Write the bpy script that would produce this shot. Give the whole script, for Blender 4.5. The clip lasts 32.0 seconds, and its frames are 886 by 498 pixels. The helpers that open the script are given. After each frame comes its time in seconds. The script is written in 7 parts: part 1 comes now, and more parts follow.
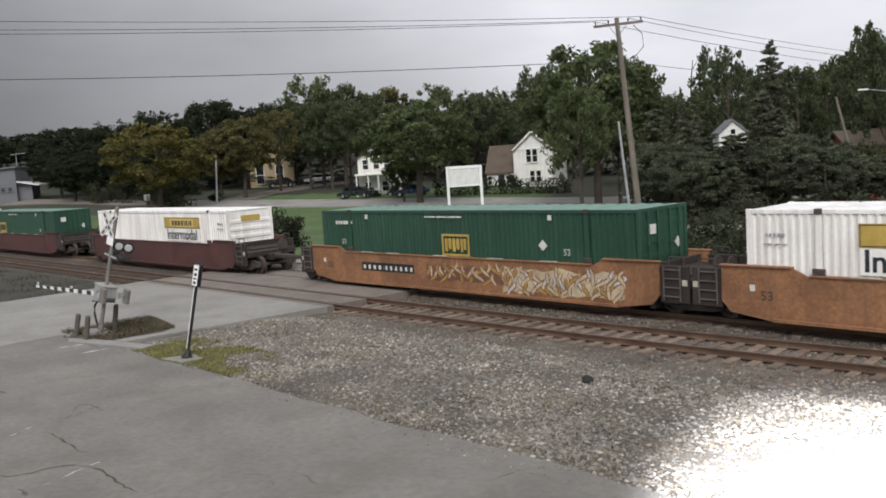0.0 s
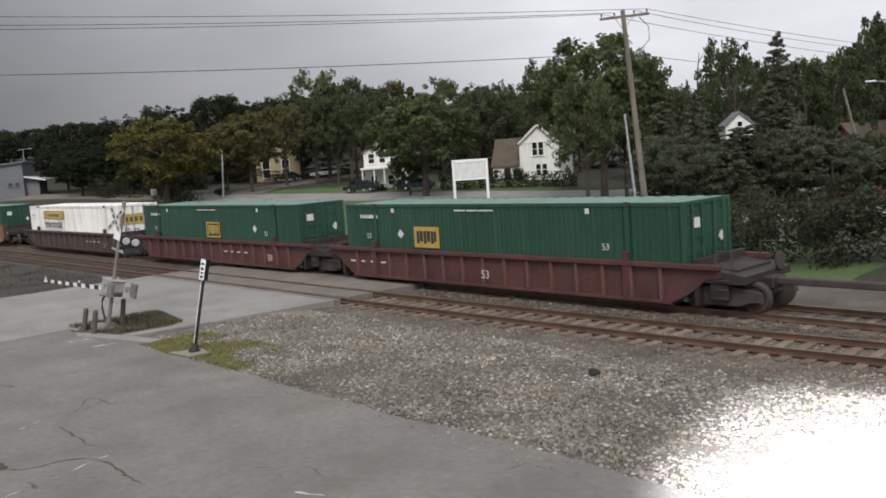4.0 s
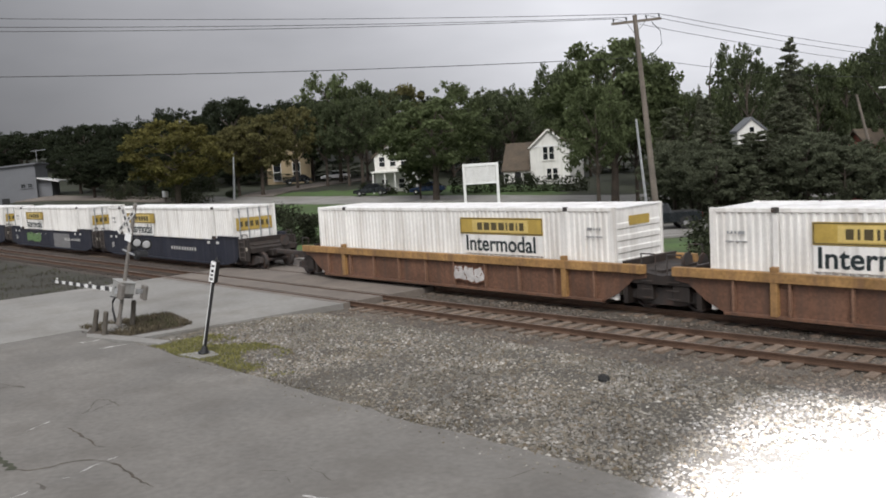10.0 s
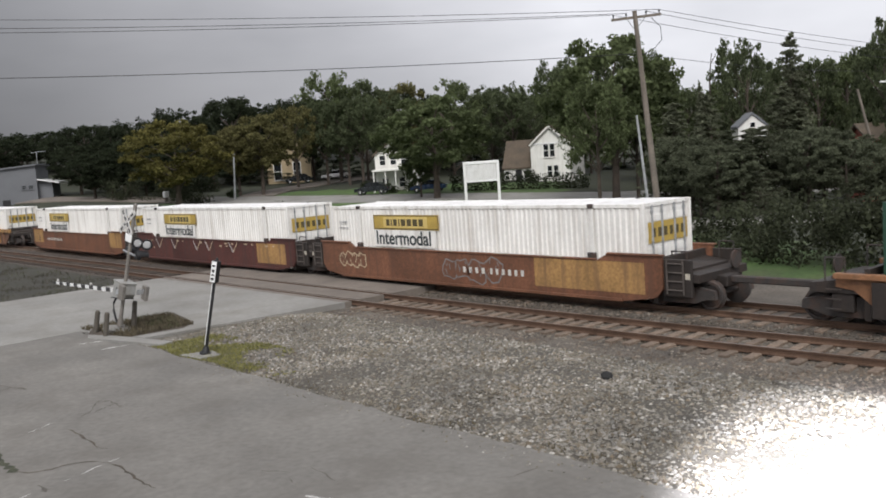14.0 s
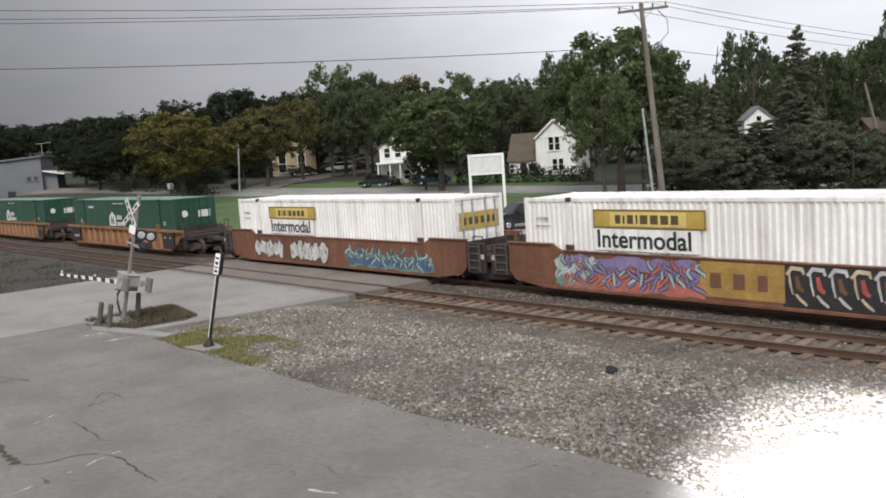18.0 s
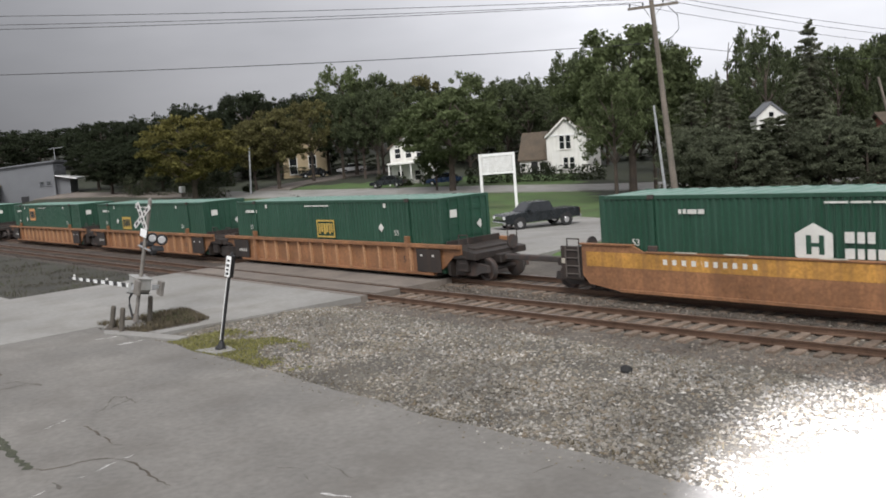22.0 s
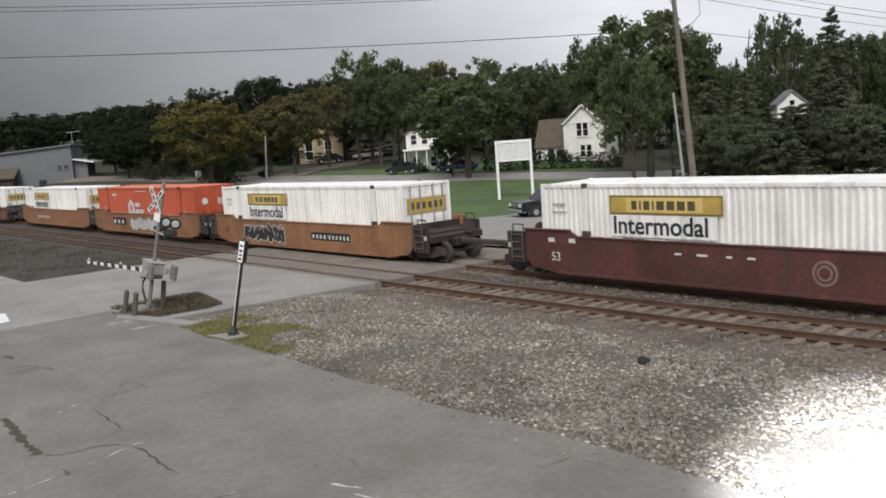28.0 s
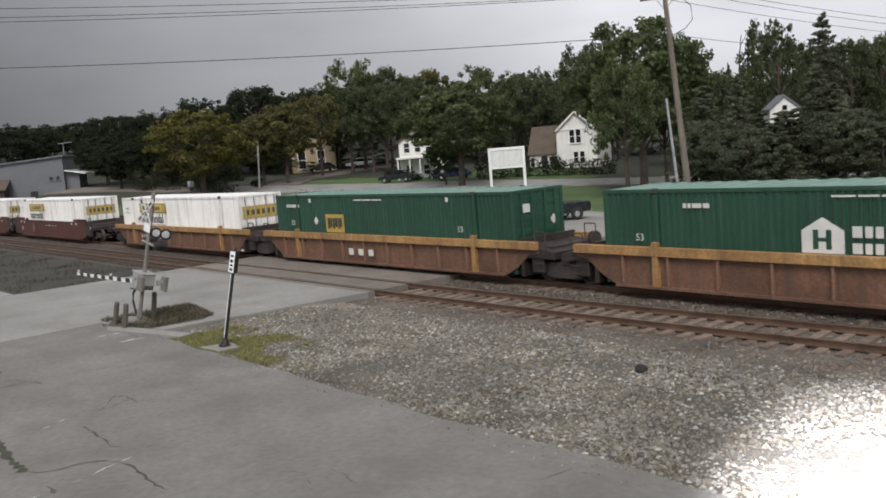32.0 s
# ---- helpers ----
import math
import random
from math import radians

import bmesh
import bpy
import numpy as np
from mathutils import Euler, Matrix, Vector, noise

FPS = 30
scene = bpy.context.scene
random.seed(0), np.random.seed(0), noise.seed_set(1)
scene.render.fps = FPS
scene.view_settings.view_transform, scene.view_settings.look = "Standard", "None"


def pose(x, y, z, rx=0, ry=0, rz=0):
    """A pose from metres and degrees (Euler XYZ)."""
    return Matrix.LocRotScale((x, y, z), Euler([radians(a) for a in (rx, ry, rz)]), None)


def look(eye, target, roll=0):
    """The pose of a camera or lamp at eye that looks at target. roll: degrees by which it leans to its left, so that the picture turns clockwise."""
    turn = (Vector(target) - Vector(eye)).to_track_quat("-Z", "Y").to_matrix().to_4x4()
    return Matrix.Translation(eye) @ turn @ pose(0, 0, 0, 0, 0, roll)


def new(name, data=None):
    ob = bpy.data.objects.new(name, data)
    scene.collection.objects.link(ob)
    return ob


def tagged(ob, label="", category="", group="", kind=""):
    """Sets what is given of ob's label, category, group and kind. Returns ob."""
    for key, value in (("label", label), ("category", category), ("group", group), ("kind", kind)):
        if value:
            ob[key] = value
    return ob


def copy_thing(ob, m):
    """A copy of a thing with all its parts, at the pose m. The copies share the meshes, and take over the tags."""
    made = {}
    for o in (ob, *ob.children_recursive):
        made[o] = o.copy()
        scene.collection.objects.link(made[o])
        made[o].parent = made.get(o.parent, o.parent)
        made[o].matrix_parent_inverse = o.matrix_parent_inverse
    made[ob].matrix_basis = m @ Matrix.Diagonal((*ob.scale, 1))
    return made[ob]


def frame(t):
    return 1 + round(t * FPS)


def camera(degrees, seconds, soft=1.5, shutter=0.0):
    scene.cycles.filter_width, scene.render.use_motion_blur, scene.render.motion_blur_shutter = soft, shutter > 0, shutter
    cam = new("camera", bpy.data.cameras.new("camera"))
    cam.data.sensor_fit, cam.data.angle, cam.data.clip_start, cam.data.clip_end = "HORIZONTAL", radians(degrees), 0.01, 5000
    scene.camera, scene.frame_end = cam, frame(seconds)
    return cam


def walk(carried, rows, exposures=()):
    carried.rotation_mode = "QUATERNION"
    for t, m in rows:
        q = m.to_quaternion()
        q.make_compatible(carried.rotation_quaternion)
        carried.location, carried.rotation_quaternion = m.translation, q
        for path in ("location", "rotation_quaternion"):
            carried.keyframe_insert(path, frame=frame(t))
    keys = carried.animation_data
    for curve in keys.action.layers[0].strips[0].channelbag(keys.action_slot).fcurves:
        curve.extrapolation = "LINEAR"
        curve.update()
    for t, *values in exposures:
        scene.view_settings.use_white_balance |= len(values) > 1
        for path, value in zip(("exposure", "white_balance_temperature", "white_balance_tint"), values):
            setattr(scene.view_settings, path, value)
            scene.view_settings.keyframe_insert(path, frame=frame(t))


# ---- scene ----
# camera: a hand-held view from a height of about 3.7 m over the rails
cam = camera(53.7, 32.0, soft=1.8, shutter=0.04)
# seconds, eye x y z, yaw, pitch, roll
PATH = [
    (0.0, 0.07, -0.06, 5.00, 46.60, -5.87, 3.68),
    (0.5, 0.07, -0.06, 5.00, 46.84, -5.63, 3.83),
    (1.0, 0.07, -0.07, 5.00, 47.21, -5.84, 3.84),
    (1.5, 0.07, -0.07, 5.00, 47.28, -5.81, 3.87),
    (2.0, 0.07, -0.07, 5.00, 47.11, -5.85, 3.77),
    (2.5, 0.08, -0.07, 5.00, 46.80, -5.58, 4.05),
    (3.0, 0.08, -0.07, 5.00, 46.56, -5.76, 4.09),
    (3.5, 0.08, -0.07, 5.00, 46.86, -6.17, 3.94),
    (5.5, 0.07, -0.07, 5.00, 47.13, -6.30, 3.92),
    (6.0, 0.07, -0.06, 5.00, 46.97, -5.51, 3.77),
    (6.5, 0.07, -0.06, 5.00, 46.92, -5.44, 3.56),
    (7.0, 0.07, -0.06, 5.00, 47.06, -5.73, 3.59),
    (7.5, 0.06, -0.06, 5.00, 47.41, -6.23, 3.57),
    (8.0, 0.06, -0.06, 5.00, 47.41, -5.89, 3.56),
    (8.5, 0.06, -0.05, 5.00, 47.50, -6.18, 3.40),
    (9.0, 0.05, -0.05, 5.00, 47.38, -5.92, 3.44),
    (9.5, 0.05, -0.05, 5.00, 47.58, -5.95, 3.58),
    (10.0, 0.05, -0.04, 5.00, 47.68, -5.97, 3.55),
    (10.5, 0.04, -0.04, 5.00, 47.61, -5.71, 3.69),
    (11.0, 0.03, -0.03, 4.99, 47.68, -6.05, 3.85),
    (11.5, 0.03, -0.03, 4.99, 47.79, -5.80, 3.88),
    (12.0, 0.02, -0.02, 4.99, 47.96, -5.96, 3.81),
    (12.5, 0.02, -0.01, 4.99, 47.99, -6.13, 3.70),
    (13.0, 0.01, -0.01, 4.99, 47.86, -6.27, 3.60),
    (13.5, 0.00, -0.00, 4.99, 47.71, -6.33, 3.85),
    (14.0, -0.01, 0.01, 4.99, 47.71, -6.09, 4.02),
    (14.5, -0.01, 0.01, 4.99, 47.76, -5.77, 4.02),
    (16.5, -0.05, 0.05, 4.98, 47.96, -6.51, 3.82),
    (17.0, -0.06, 0.06, 4.98, 48.00, -6.62, 3.90),
    (17.5, -0.07, 0.07, 4.98, 47.93, -6.57, 3.81),
    (18.0, -0.09, 0.08, 4.98, 48.02, -6.53, 3.82),
    (18.5, -0.10, 0.09, 4.98, 47.97, -6.47, 4.08),
    (19.0, -0.11, 0.10, 4.97, 48.33, -6.13, 4.40),
    (19.5, -0.12, 0.11, 4.97, 48.43, -6.20, 4.30),
    (20.0, -0.14, 0.13, 4.97, 48.44, -6.40, 4.06),
    (20.5, -0.15, 0.14, 4.97, 48.68, -6.79, 4.03),
    (21.0, -0.17, 0.15, 4.97, 48.55, -6.54, 4.15),
    (21.5, -0.18, 0.17, 4.96, 48.69, -6.81, 4.36),
    (22.0, -0.20, 0.18, 4.96, 48.71, -6.47, 4.52),
    (22.5, -0.21, 0.19, 4.96, 48.99, -6.63, 4.22),
    (23.0, -0.23, 0.21, 4.96, 49.26, -7.08, 4.15),
    (23.5, -0.25, 0.23, 4.96, 49.29, -7.27, 3.99),
    (24.0, -0.27, 0.24, 4.95, 49.25, -7.50, 4.10),
    (24.5, -0.29, 0.26, 4.95, 49.23, -7.52, 4.27),
    (25.0, -0.30, 0.28, 4.95, 49.50, -6.90, 4.36),
    (25.5, -0.32, 0.29, 4.94, 49.45, -7.16, 4.16),
    (27.5, -0.41, 0.37, 4.93, 49.59, -7.02, 4.03),
    (28.0, -0.43, 0.39, 4.93, 49.77, -7.25, 4.10),
    (28.5, -0.46, 0.41, 4.93, 49.79, -7.37, 4.04),
    (29.0, -0.48, 0.44, 4.92, 49.65, -7.07, 4.16),
    (29.5, -0.50, 0.46, 4.92, 49.62, -7.10, 4.34),
    (30.0, -0.53, 0.48, 4.92, 49.58, -6.53, 4.51),
    (30.5, -0.55, 0.50, 4.91, 49.51, -6.40, 4.48),
    (31.0, -0.58, 0.53, 4.91, 49.16, -6.21, 4.42),
    (31.5, -0.61, 0.55, 4.90, 49.18, -6.44, 4.48),
    (32.0, -0.64, 0.58, 4.90, 49.32, -6.76, 4.58),
]
walk(cam, [(t, pose(x, y, z, 90 + pitch, roll, yaw)) for t, x, y, z, yaw, pitch, roll in PATH],
     exposures=[(0, 1.25), (8, 1.2), (12, 1.24), (17, 1.36), (20, 1.44), (22, 1.44), (25, 1.12), (28, 1.26), (32, 1.2)])

# ---- world, sun, exposure ----
world = bpy.data.worlds.new("overcast_sky")
scene.world = world
world.use_nodes = True
wn, wl = world.node_tree.nodes, world.node_tree.links
wn.clear()
SUN_EL, SUN_ROT = 46.0, 134.0
sky = wn.new("ShaderNodeTexSky")
sky.sky_type, sky.sun_disc = "NISHITA", False
sky.sun_elevation, sky.sun_rotation = radians(SUN_EL), radians(SUN_ROT)
grey = wn.new("ShaderNodeHueSaturation")
grey.inputs["Saturation"].default_value = 0.10
wl.new(sky.outputs[0], grey.inputs["Color"])
wco = wn.new("ShaderNodeTexCoord")
wmap = wn.new("ShaderNodeMapping")
wmap.inputs["Scale"].default_value = (1.0, 1.0, 3.2)
wl.new(wco.outputs["Generated"], wmap.inputs["Vector"])
cloud = wn.new("ShaderNodeTexNoise")
cloud.inputs["Scale"].default_value, cloud.inputs["Detail"].default_value = 1.7, 5.0
wl.new(wmap.outputs[0], cloud.inputs["Vector"])
cramp = wn.new("ShaderNodeValToRGB")
cramp.color_ramp.elements[0].position, cramp.color_ramp.elements[0].color = 0.30, (0.62, 0.62, 0.64, 1)
cramp.color_ramp.elements[1].position, cramp.color_ramp.elements[1].color = 0.68, (1.0, 0.985, 1.0, 1)
wl.new(cloud.outputs["Fac"], cramp.inputs["Fac"])
veil = wn.new("ShaderNodeMixRGB")
veil.blend_type = "MIX"
veil.inputs[0].default_value = 0.85
veil.inputs[2].default_value = (4.45, 4.55, 4.8, 1)
wl.new(grey.outputs[0], veil.inputs[1])
wmul = wn.new("ShaderNodeMixRGB")
wmul.blend_type = "MULTIPLY"
wmul.inputs[0].default_value = 1.0
wl.new(veil.outputs[0], wmul.inputs[1])
wl.new(cramp.outputs[0], wmul.inputs[2])
wsep = wn.new("ShaderNodeSeparateXYZ")
wl.new(wco.outputs["Generated"], wsep.inputs[0])
wgrad = wn.new("ShaderNodeMapRange")
wgrad.inputs[1].default_value, wgrad.inputs[2].default_value = -0.95, -0.55
wgrad.inputs[3].default_value, wgrad.inputs[4].default_value = 0.20, 0.9
# thick dark cloud low in the west
wup = wn.new("ShaderNodeMath")
wup.operation = "MULTIPLY_ADD"
wup.inputs[1].default_value = 0.5
wl.new(wsep.outputs["Z"], wup.inputs[0])
wl.new(wsep.outputs["X"], wup.inputs[2])
wl.new(wup.outputs[0], wgrad.inputs[0])
wthin = wn.new("ShaderNodeMixRGB")
wthin.blend_type = "MULTIPLY"
wthin.inputs[0].default_value = 1.0
wl.new(wmul.outputs[0], wthin.inputs[1])
wl.new(wgrad.outputs[0], wthin.inputs[2])
wbg = wn.new("ShaderNodeBackground")
wbg.inputs["Strength"].default_value = 0.092
wout = wn.new("ShaderNodeOutputWorld")
wl.new(wthin.outputs[0], wbg.inputs["Color"])
wl.new(wbg.outputs[0], wout.inputs["Surface"])
sun_data = bpy.data.lights.new("sun", "SUN")
sun_data.energy, sun_data.angle, sun_data.color = 1.1, radians(28), (1.0, 0.98, 0.96)
sun = new("sun", sun_data)
sun.matrix_world = look((30 * math.sin(radians(SUN_ROT)), 30 * math.cos(radians(SUN_ROT)), 31), (0, 0, 0))
# added spot lamp behind the camera; imitates a glare over the lot's corner
glare_data = bpy.data.lights.new("floodlight_beam", "SPOT")
glare_data.energy, glare_data.color = 200000.0, (0.88, 0.90, 1.0)
glare_data.spot_size, glare_data.spot_blend, glare_data.shadow_soft_size = radians(29), 1.0, 0.12
GLARE_EYE, GLARE_AIM = Vector((3.4, 0.2, 9.0)), Vector((-2.7, 10.2, 0.0))
glare_beam = new("floodlight_beam", glare_data)
glare_beam.matrix_world = look(GLARE_EYE, GLARE_AIM)

# ---- materials ----
MATS = {}


def mat(name, col, rough=0.7, metal=0.0, var=0.25, scale=1.5, fine=30.0, bump=0.25, dirt=None, streak=False, amount=0.5, island=0.0, obj=0.0):
    """Procedural surface: base colour varied at two scales, fine relief and, if given, dirt or rust in patches or streaks."""
    if name in MATS:
        return MATS[name]
    m = bpy.data.materials.new(name)
    m.use_nodes = True
    n, l = m.node_tree.nodes, m.node_tree.links
    b = n["Principled BSDF"]
    b.inputs["Roughness"].default_value, b.inputs["Metallic"].default_value = rough, metal
    co = n.new("ShaderNodeTexCoord")

    def noise_node(sc, detail=4.0, vec=None):
        t = n.new("ShaderNodeTexNoise")
        t.inputs["Scale"].default_value, t.inputs["Detail"].default_value = sc, detail
        l.new(vec or co.outputs["Object"], t.inputs["Vector"])
        return t

    def mapped(src, a, c, lo=0.3, hi=0.7):
        r = n.new("ShaderNodeMapRange")
        r.inputs[1].default_value, r.inputs[2].default_value = lo, hi
        r.inputs[3].default_value, r.inputs[4].default_value = a, c
        l.new(src, r.inputs[0])
        return r.outputs[0]

    def mix(kind, fac, c1, c2):
        x = n.new("ShaderNodeMixRGB")
        x.blend_type = kind
        for i, v in ((0, fac), (1, c1), (2, c2)):
            if isinstance(v, (int, float)):
                x.inputs[i].default_value = v if i == 0 else (v, v, v, 1)
            elif isinstance(v, tuple):
                x.inputs[i].default_value = (*v, 1)
            else:
                l.new(v, x.inputs[i])
        return x.outputs[0]

    big, small = noise_node(scale), noise_node(fine, 3.0)
    c = mix("MULTIPLY", 1.0, col, mapped(big.outputs["Fac"], 1 - var, 1 + var * 0.6))
    c = mix("MULTIPLY", 1.0, c, mapped(small.outputs["Fac"], 1 - var * 0.7, 1 + var * 0.5))
    if dirt:
        vec = None
        if streak:
            mp = n.new("ShaderNodeMapping")
            mp.inputs["Scale"].default_value = (3.2, 3.2, 0.22)
            l.new(co.outputs["Object"], mp.inputs["Vector"])
            vec = mp.outputs[0]
        d = noise_node(1.3 if streak else scale * 1.7, 7.0, vec)
        c = mix("MIX", mapped(d.outputs["Fac"], 0.0, amount, 0.46, 0.72), c, dirt)
    if island:
        g = n.new("ShaderNodeNewGeometry")
        c = mix("MULTIPLY", 1.0, c, mapped(g.outputs["Random Per Island"], 1 - island, 1 + island, 0.0, 1.0))
    if obj:
        o = n.new("ShaderNodeObjectInfo")
        c = mix("MULTIPLY", 1.0, c, mapped(o.outputs["Random"], 1 - obj, 1 + obj, 0.0, 1.0))
    l.new(c, b.inputs["Base Color"])
    l.new(mapped(big.outputs["Fac"], max(rough - 0.12, 0.05), min(rough + 0.12, 1.0)), b.inputs["Roughness"])
    if bump:
        bp = n.new("ShaderNodeBump")
        bp.inputs["Strength"].default_value, bp.inputs["Distance"].default_value = bump, 0.02
        l.new(small.outputs["Fac"], bp.inputs["Height"])
        l.new(bp.outputs[0], b.inputs["Normal"])
    MATS[name] = m
    return m


RUST = (0.10, 0.045, 0.025)
M_WHITE = mat("container_white_paint", (0.80, 0.785, 0.75), 0.45, var=0.08, scale=0.6, fine=9, bump=0.08, dirt=(0.33, 0.28, 0.23), streak=True, amount=0.45)
M_GREEN = mat("container_green_paint", (0.014, 0.058, 0.034), 0.5, var=0.16, scale=0.5, fine=9, bump=0.08, dirt=(0.042, 0.09, 0.066), streak=True, amount=0.4)
M_ORANGE = mat("container_orange_paint", (0.47, 0.09, 0.04), 0.45, var=0.12, scale=0.5, fine=9, bump=0.08, dirt=(0.30, 0.09, 0.05), streak=True, amount=0.4)
M_ROOFW = mat("roof_white_paint", (0.78, 0.77, 0.76), 0.5, var=0.12, scale=0.8, fine=12, bump=0.1, dirt=(0.4, 0.37, 0.33), amount=0.4)
# green and orange roofs are paler than their walls
M_ROOFG = mat("roof_pale_green_paint", (0.11, 0.21, 0.165), 0.5, var=0.2, scale=0.7, fine=12, bump=0.1, dirt=(0.22, 0.3, 0.26), amount=0.5)
M_ROOFO = mat("roof_pale_orange_paint", (0.58, 0.17, 0.09), 0.5, var=0.2, scale=0.7, fine=12, bump=0.1)
M_YELLOW = mat("sign_yellow_paint", (0.45, 0.315, 0.07), 0.5, var=0.15, scale=2, fine=20, bump=0.05, dirt=(0.3, 0.2, 0.06), streak=True, amount=0.5)
M_INK = mat("dark_green_lettering", (0.012, 0.022, 0.024), 0.5, var=0.15, bump=0.0)
M_CREAM = mat("cream_white_paint", (0.60, 0.59, 0.55), 0.5, var=0.1, bump=0.0)
M_STEEL = mat("galvanised_steel", (0.42, 0.43, 0.44), 0.5, 0.6, var=0.18, scale=4, fine=30, bump=0.1, dirt=(0.2, 0.18, 0.16), amount=0.4)
M_DARK = mat("grimy_dark_steel", (0.045, 0.039, 0.036), 0.75, var=0.35, scale=2, fine=18, bump=0.3, dirt=RUST, amount=0.5)
M_RUBBER = mat("black_rubber", (0.018, 0.018, 0.018), 0.85, var=0.2, bump=0.2)
M_RAIL = mat("rusty_rail_steel", (0.125, 0.075, 0.05), 0.6, 0.3, var=0.3, scale=2, fine=25, bump=0.2)
M_RAILTOP = mat("worn_rail_head_steel", (0.22, 0.17, 0.14), 0.4, 0.7, var=0.25, scale=2, fine=25, bump=0.1)
# darkened copy of the tie, for the dim left of the view
M_TIEDIM = mat("darkened_tie", (0.075, 0.056, 0.043), 0.9, var=0.45, scale=1.2, fine=16, bump=0.6, obj=0.3)
M_TIE = mat("weathered_oak_tie", (0.215, 0.16, 0.12), 0.9, var=0.45, scale=1.2, fine=16, bump=0.6, dirt=(0.05, 0.033, 0.025), amount=0.6, obj=0.3)
M_LOT = mat("worn_parking_concrete", (0.176, 0.166, 0.150), 0.9, var=0.2, scale=0.45, fine=7.0, bump=0.35, dirt=(0.115, 0.105, 0.092), amount=0.65)
M_ROAD = mat("pale_worn_road", (0.25, 0.242, 0.225), 0.9, var=0.15, scale=0.3, fine=5.0, bump=0.3, dirt=(0.15, 0.138, 0.118), amount=0.6)
M_XING = mat("crossing_asphalt", (0.185, 0.158, 0.134), 0.9, var=0.2, scale=0.5, fine=6, bump=0.35, dirt=(0.1, 0.085, 0.075), amount=0.6)
M_GRAVEL = mat("grey_gravel_bed", (0.10, 0.09, 0.074), 0.95, var=0.5, scale=0.55, fine=13, bump=1.0, dirt=(0.06, 0.05, 0.038), amount=0.6)
M_STONE = mat("gravel_stone", (0.98, 0.95, 0.90), 0.85, var=0.4, scale=0.45, fine=40, bump=0.3, dirt=(0.5, 0.44, 0.32), amount=0.5)
M_BALLAST = mat("rusty_ballast_stone", (0.98, 0.92, 0.86), 0.9, var=0.35, scale=0.7, fine=14, bump=0.9, dirt=(0.5, 0.38, 0.28), amount=0.6)


def mixed_stones(m, tones):
    """Each stone takes one of several tones by chance, under the dust that the surface already has."""
    n, l = m.node_tree.nodes, m.node_tree.links
    b = n["Principled BSDF"]
    dust = b.inputs["Base Color"].links[0].from_socket
    geo, ramp, mul = n.new("ShaderNodeNewGeometry"), n.new("ShaderNodeValToRGB"), n.new("ShaderNodeMixRGB")
    ramp.color_ramp.elements[0].color, ramp.color_ramp.elements[1].color = (*tones[0], 1), (*tones[-1], 1)
    for k, tone in enumerate(tones[1:-1]):
        ramp.color_ramp.elements.new((k + 1) / (len(tones) - 1)).color = (*tone, 1)
    mul.blend_type = "MULTIPLY"
    mul.inputs[0].default_value = 1.0
    l.new(geo.outputs["Random Per Island"], ramp.inputs["Fac"])
    l.new(ramp.outputs["Color"], mul.inputs[1])
    l.new(dust, mul.inputs[2])
    l.new(mul.outputs["Color"], b.inputs["Base Color"])


mixed_stones(M_STONE, [(0.07, 0.063, 0.053), (0.18, 0.162, 0.132), (0.228, 0.222, 0.21), (0.144, 0.114, 0.078), (0.288, 0.276, 0.252), (0.12, 0.118, 0.114), (0.46, 0.45, 0.43)])
mixed_stones(M_BALLAST, [(0.06, 0.053, 0.046), (0.17, 0.155, 0.135), (0.12, 0.11, 0.10), (0.15, 0.122, 0.095), (0.28, 0.265, 0.24)])
M_GRASS = mat("lawn_grass", (0.064, 0.112, 0.03), 0.95, var=0.4, scale=0.25, fine=6, bump=0.5, dirt=(0.075, 0.075, 0.034), amount=0.5)
M_WEED = mat("weed_blades", (0.185, 0.178, 0.058), 0.9, var=0.3, scale=2, fine=20, bump=0.0, island=0.4)
M_VERGE = mat("dark_verge_gravel", (0.043, 0.04, 0.03), 0.95, var=0.45, scale=0.5, fine=9, bump=0.8, dirt=(0.035, 0.036, 0.022), amount=0.6)
M_FOREST = mat("dark_wood_ground", (0.03, 0.034, 0.018), 0.95, var=0.4, scale=0.4, fine=5, bump=0.6)
# ballast west of the crossing, darkened for the dim left of the view
M_BALLASTDIM = mat("darkened_ballast", (0.07, 0.055, 0.045), 0.9, var=0.4, scale=0.8, fine=14, bump=0.9)
M_DIRT = mat("dark_soil", (0.085, 0.068, 0.052), 0.95, var=0.4, scale=1, fine=12, bump=0.8)
M_BARK = mat("grey_brown_bark", (0.075, 0.058, 0.045), 0.95, var=0.4, scale=1.5, fine=14, bump=0.9)
M_POLE = mat("weathered_pole_wood", (0.17, 0.145, 0.12), 0.9, var=0.3, scale=0.8, fine=14, bump=0.5, dirt=(0.08, 0.065, 0.05), streak=True, amount=0.5)
M_BLACK = mat("black_paint", (0.014, 0.014, 0.015), 0.5, var=0.2, bump=0.1)
M_SIGNW = mat("white_sign_enamel", (0.78, 0.78, 0.77), 0.4, var=0.06, scale=3, fine=30, bump=0.04, dirt=(0.5, 0.48, 0.44), streak=True, amount=0.35)

# ---- mesh helpers ----


def part(name, bm, material, parent=None, label="", smooth=False):
    me = bpy.data.meshes.new(name)
    bm.to_mesh(me)
    bm.free()
    return part_me(name, me, material, parent, label, smooth)


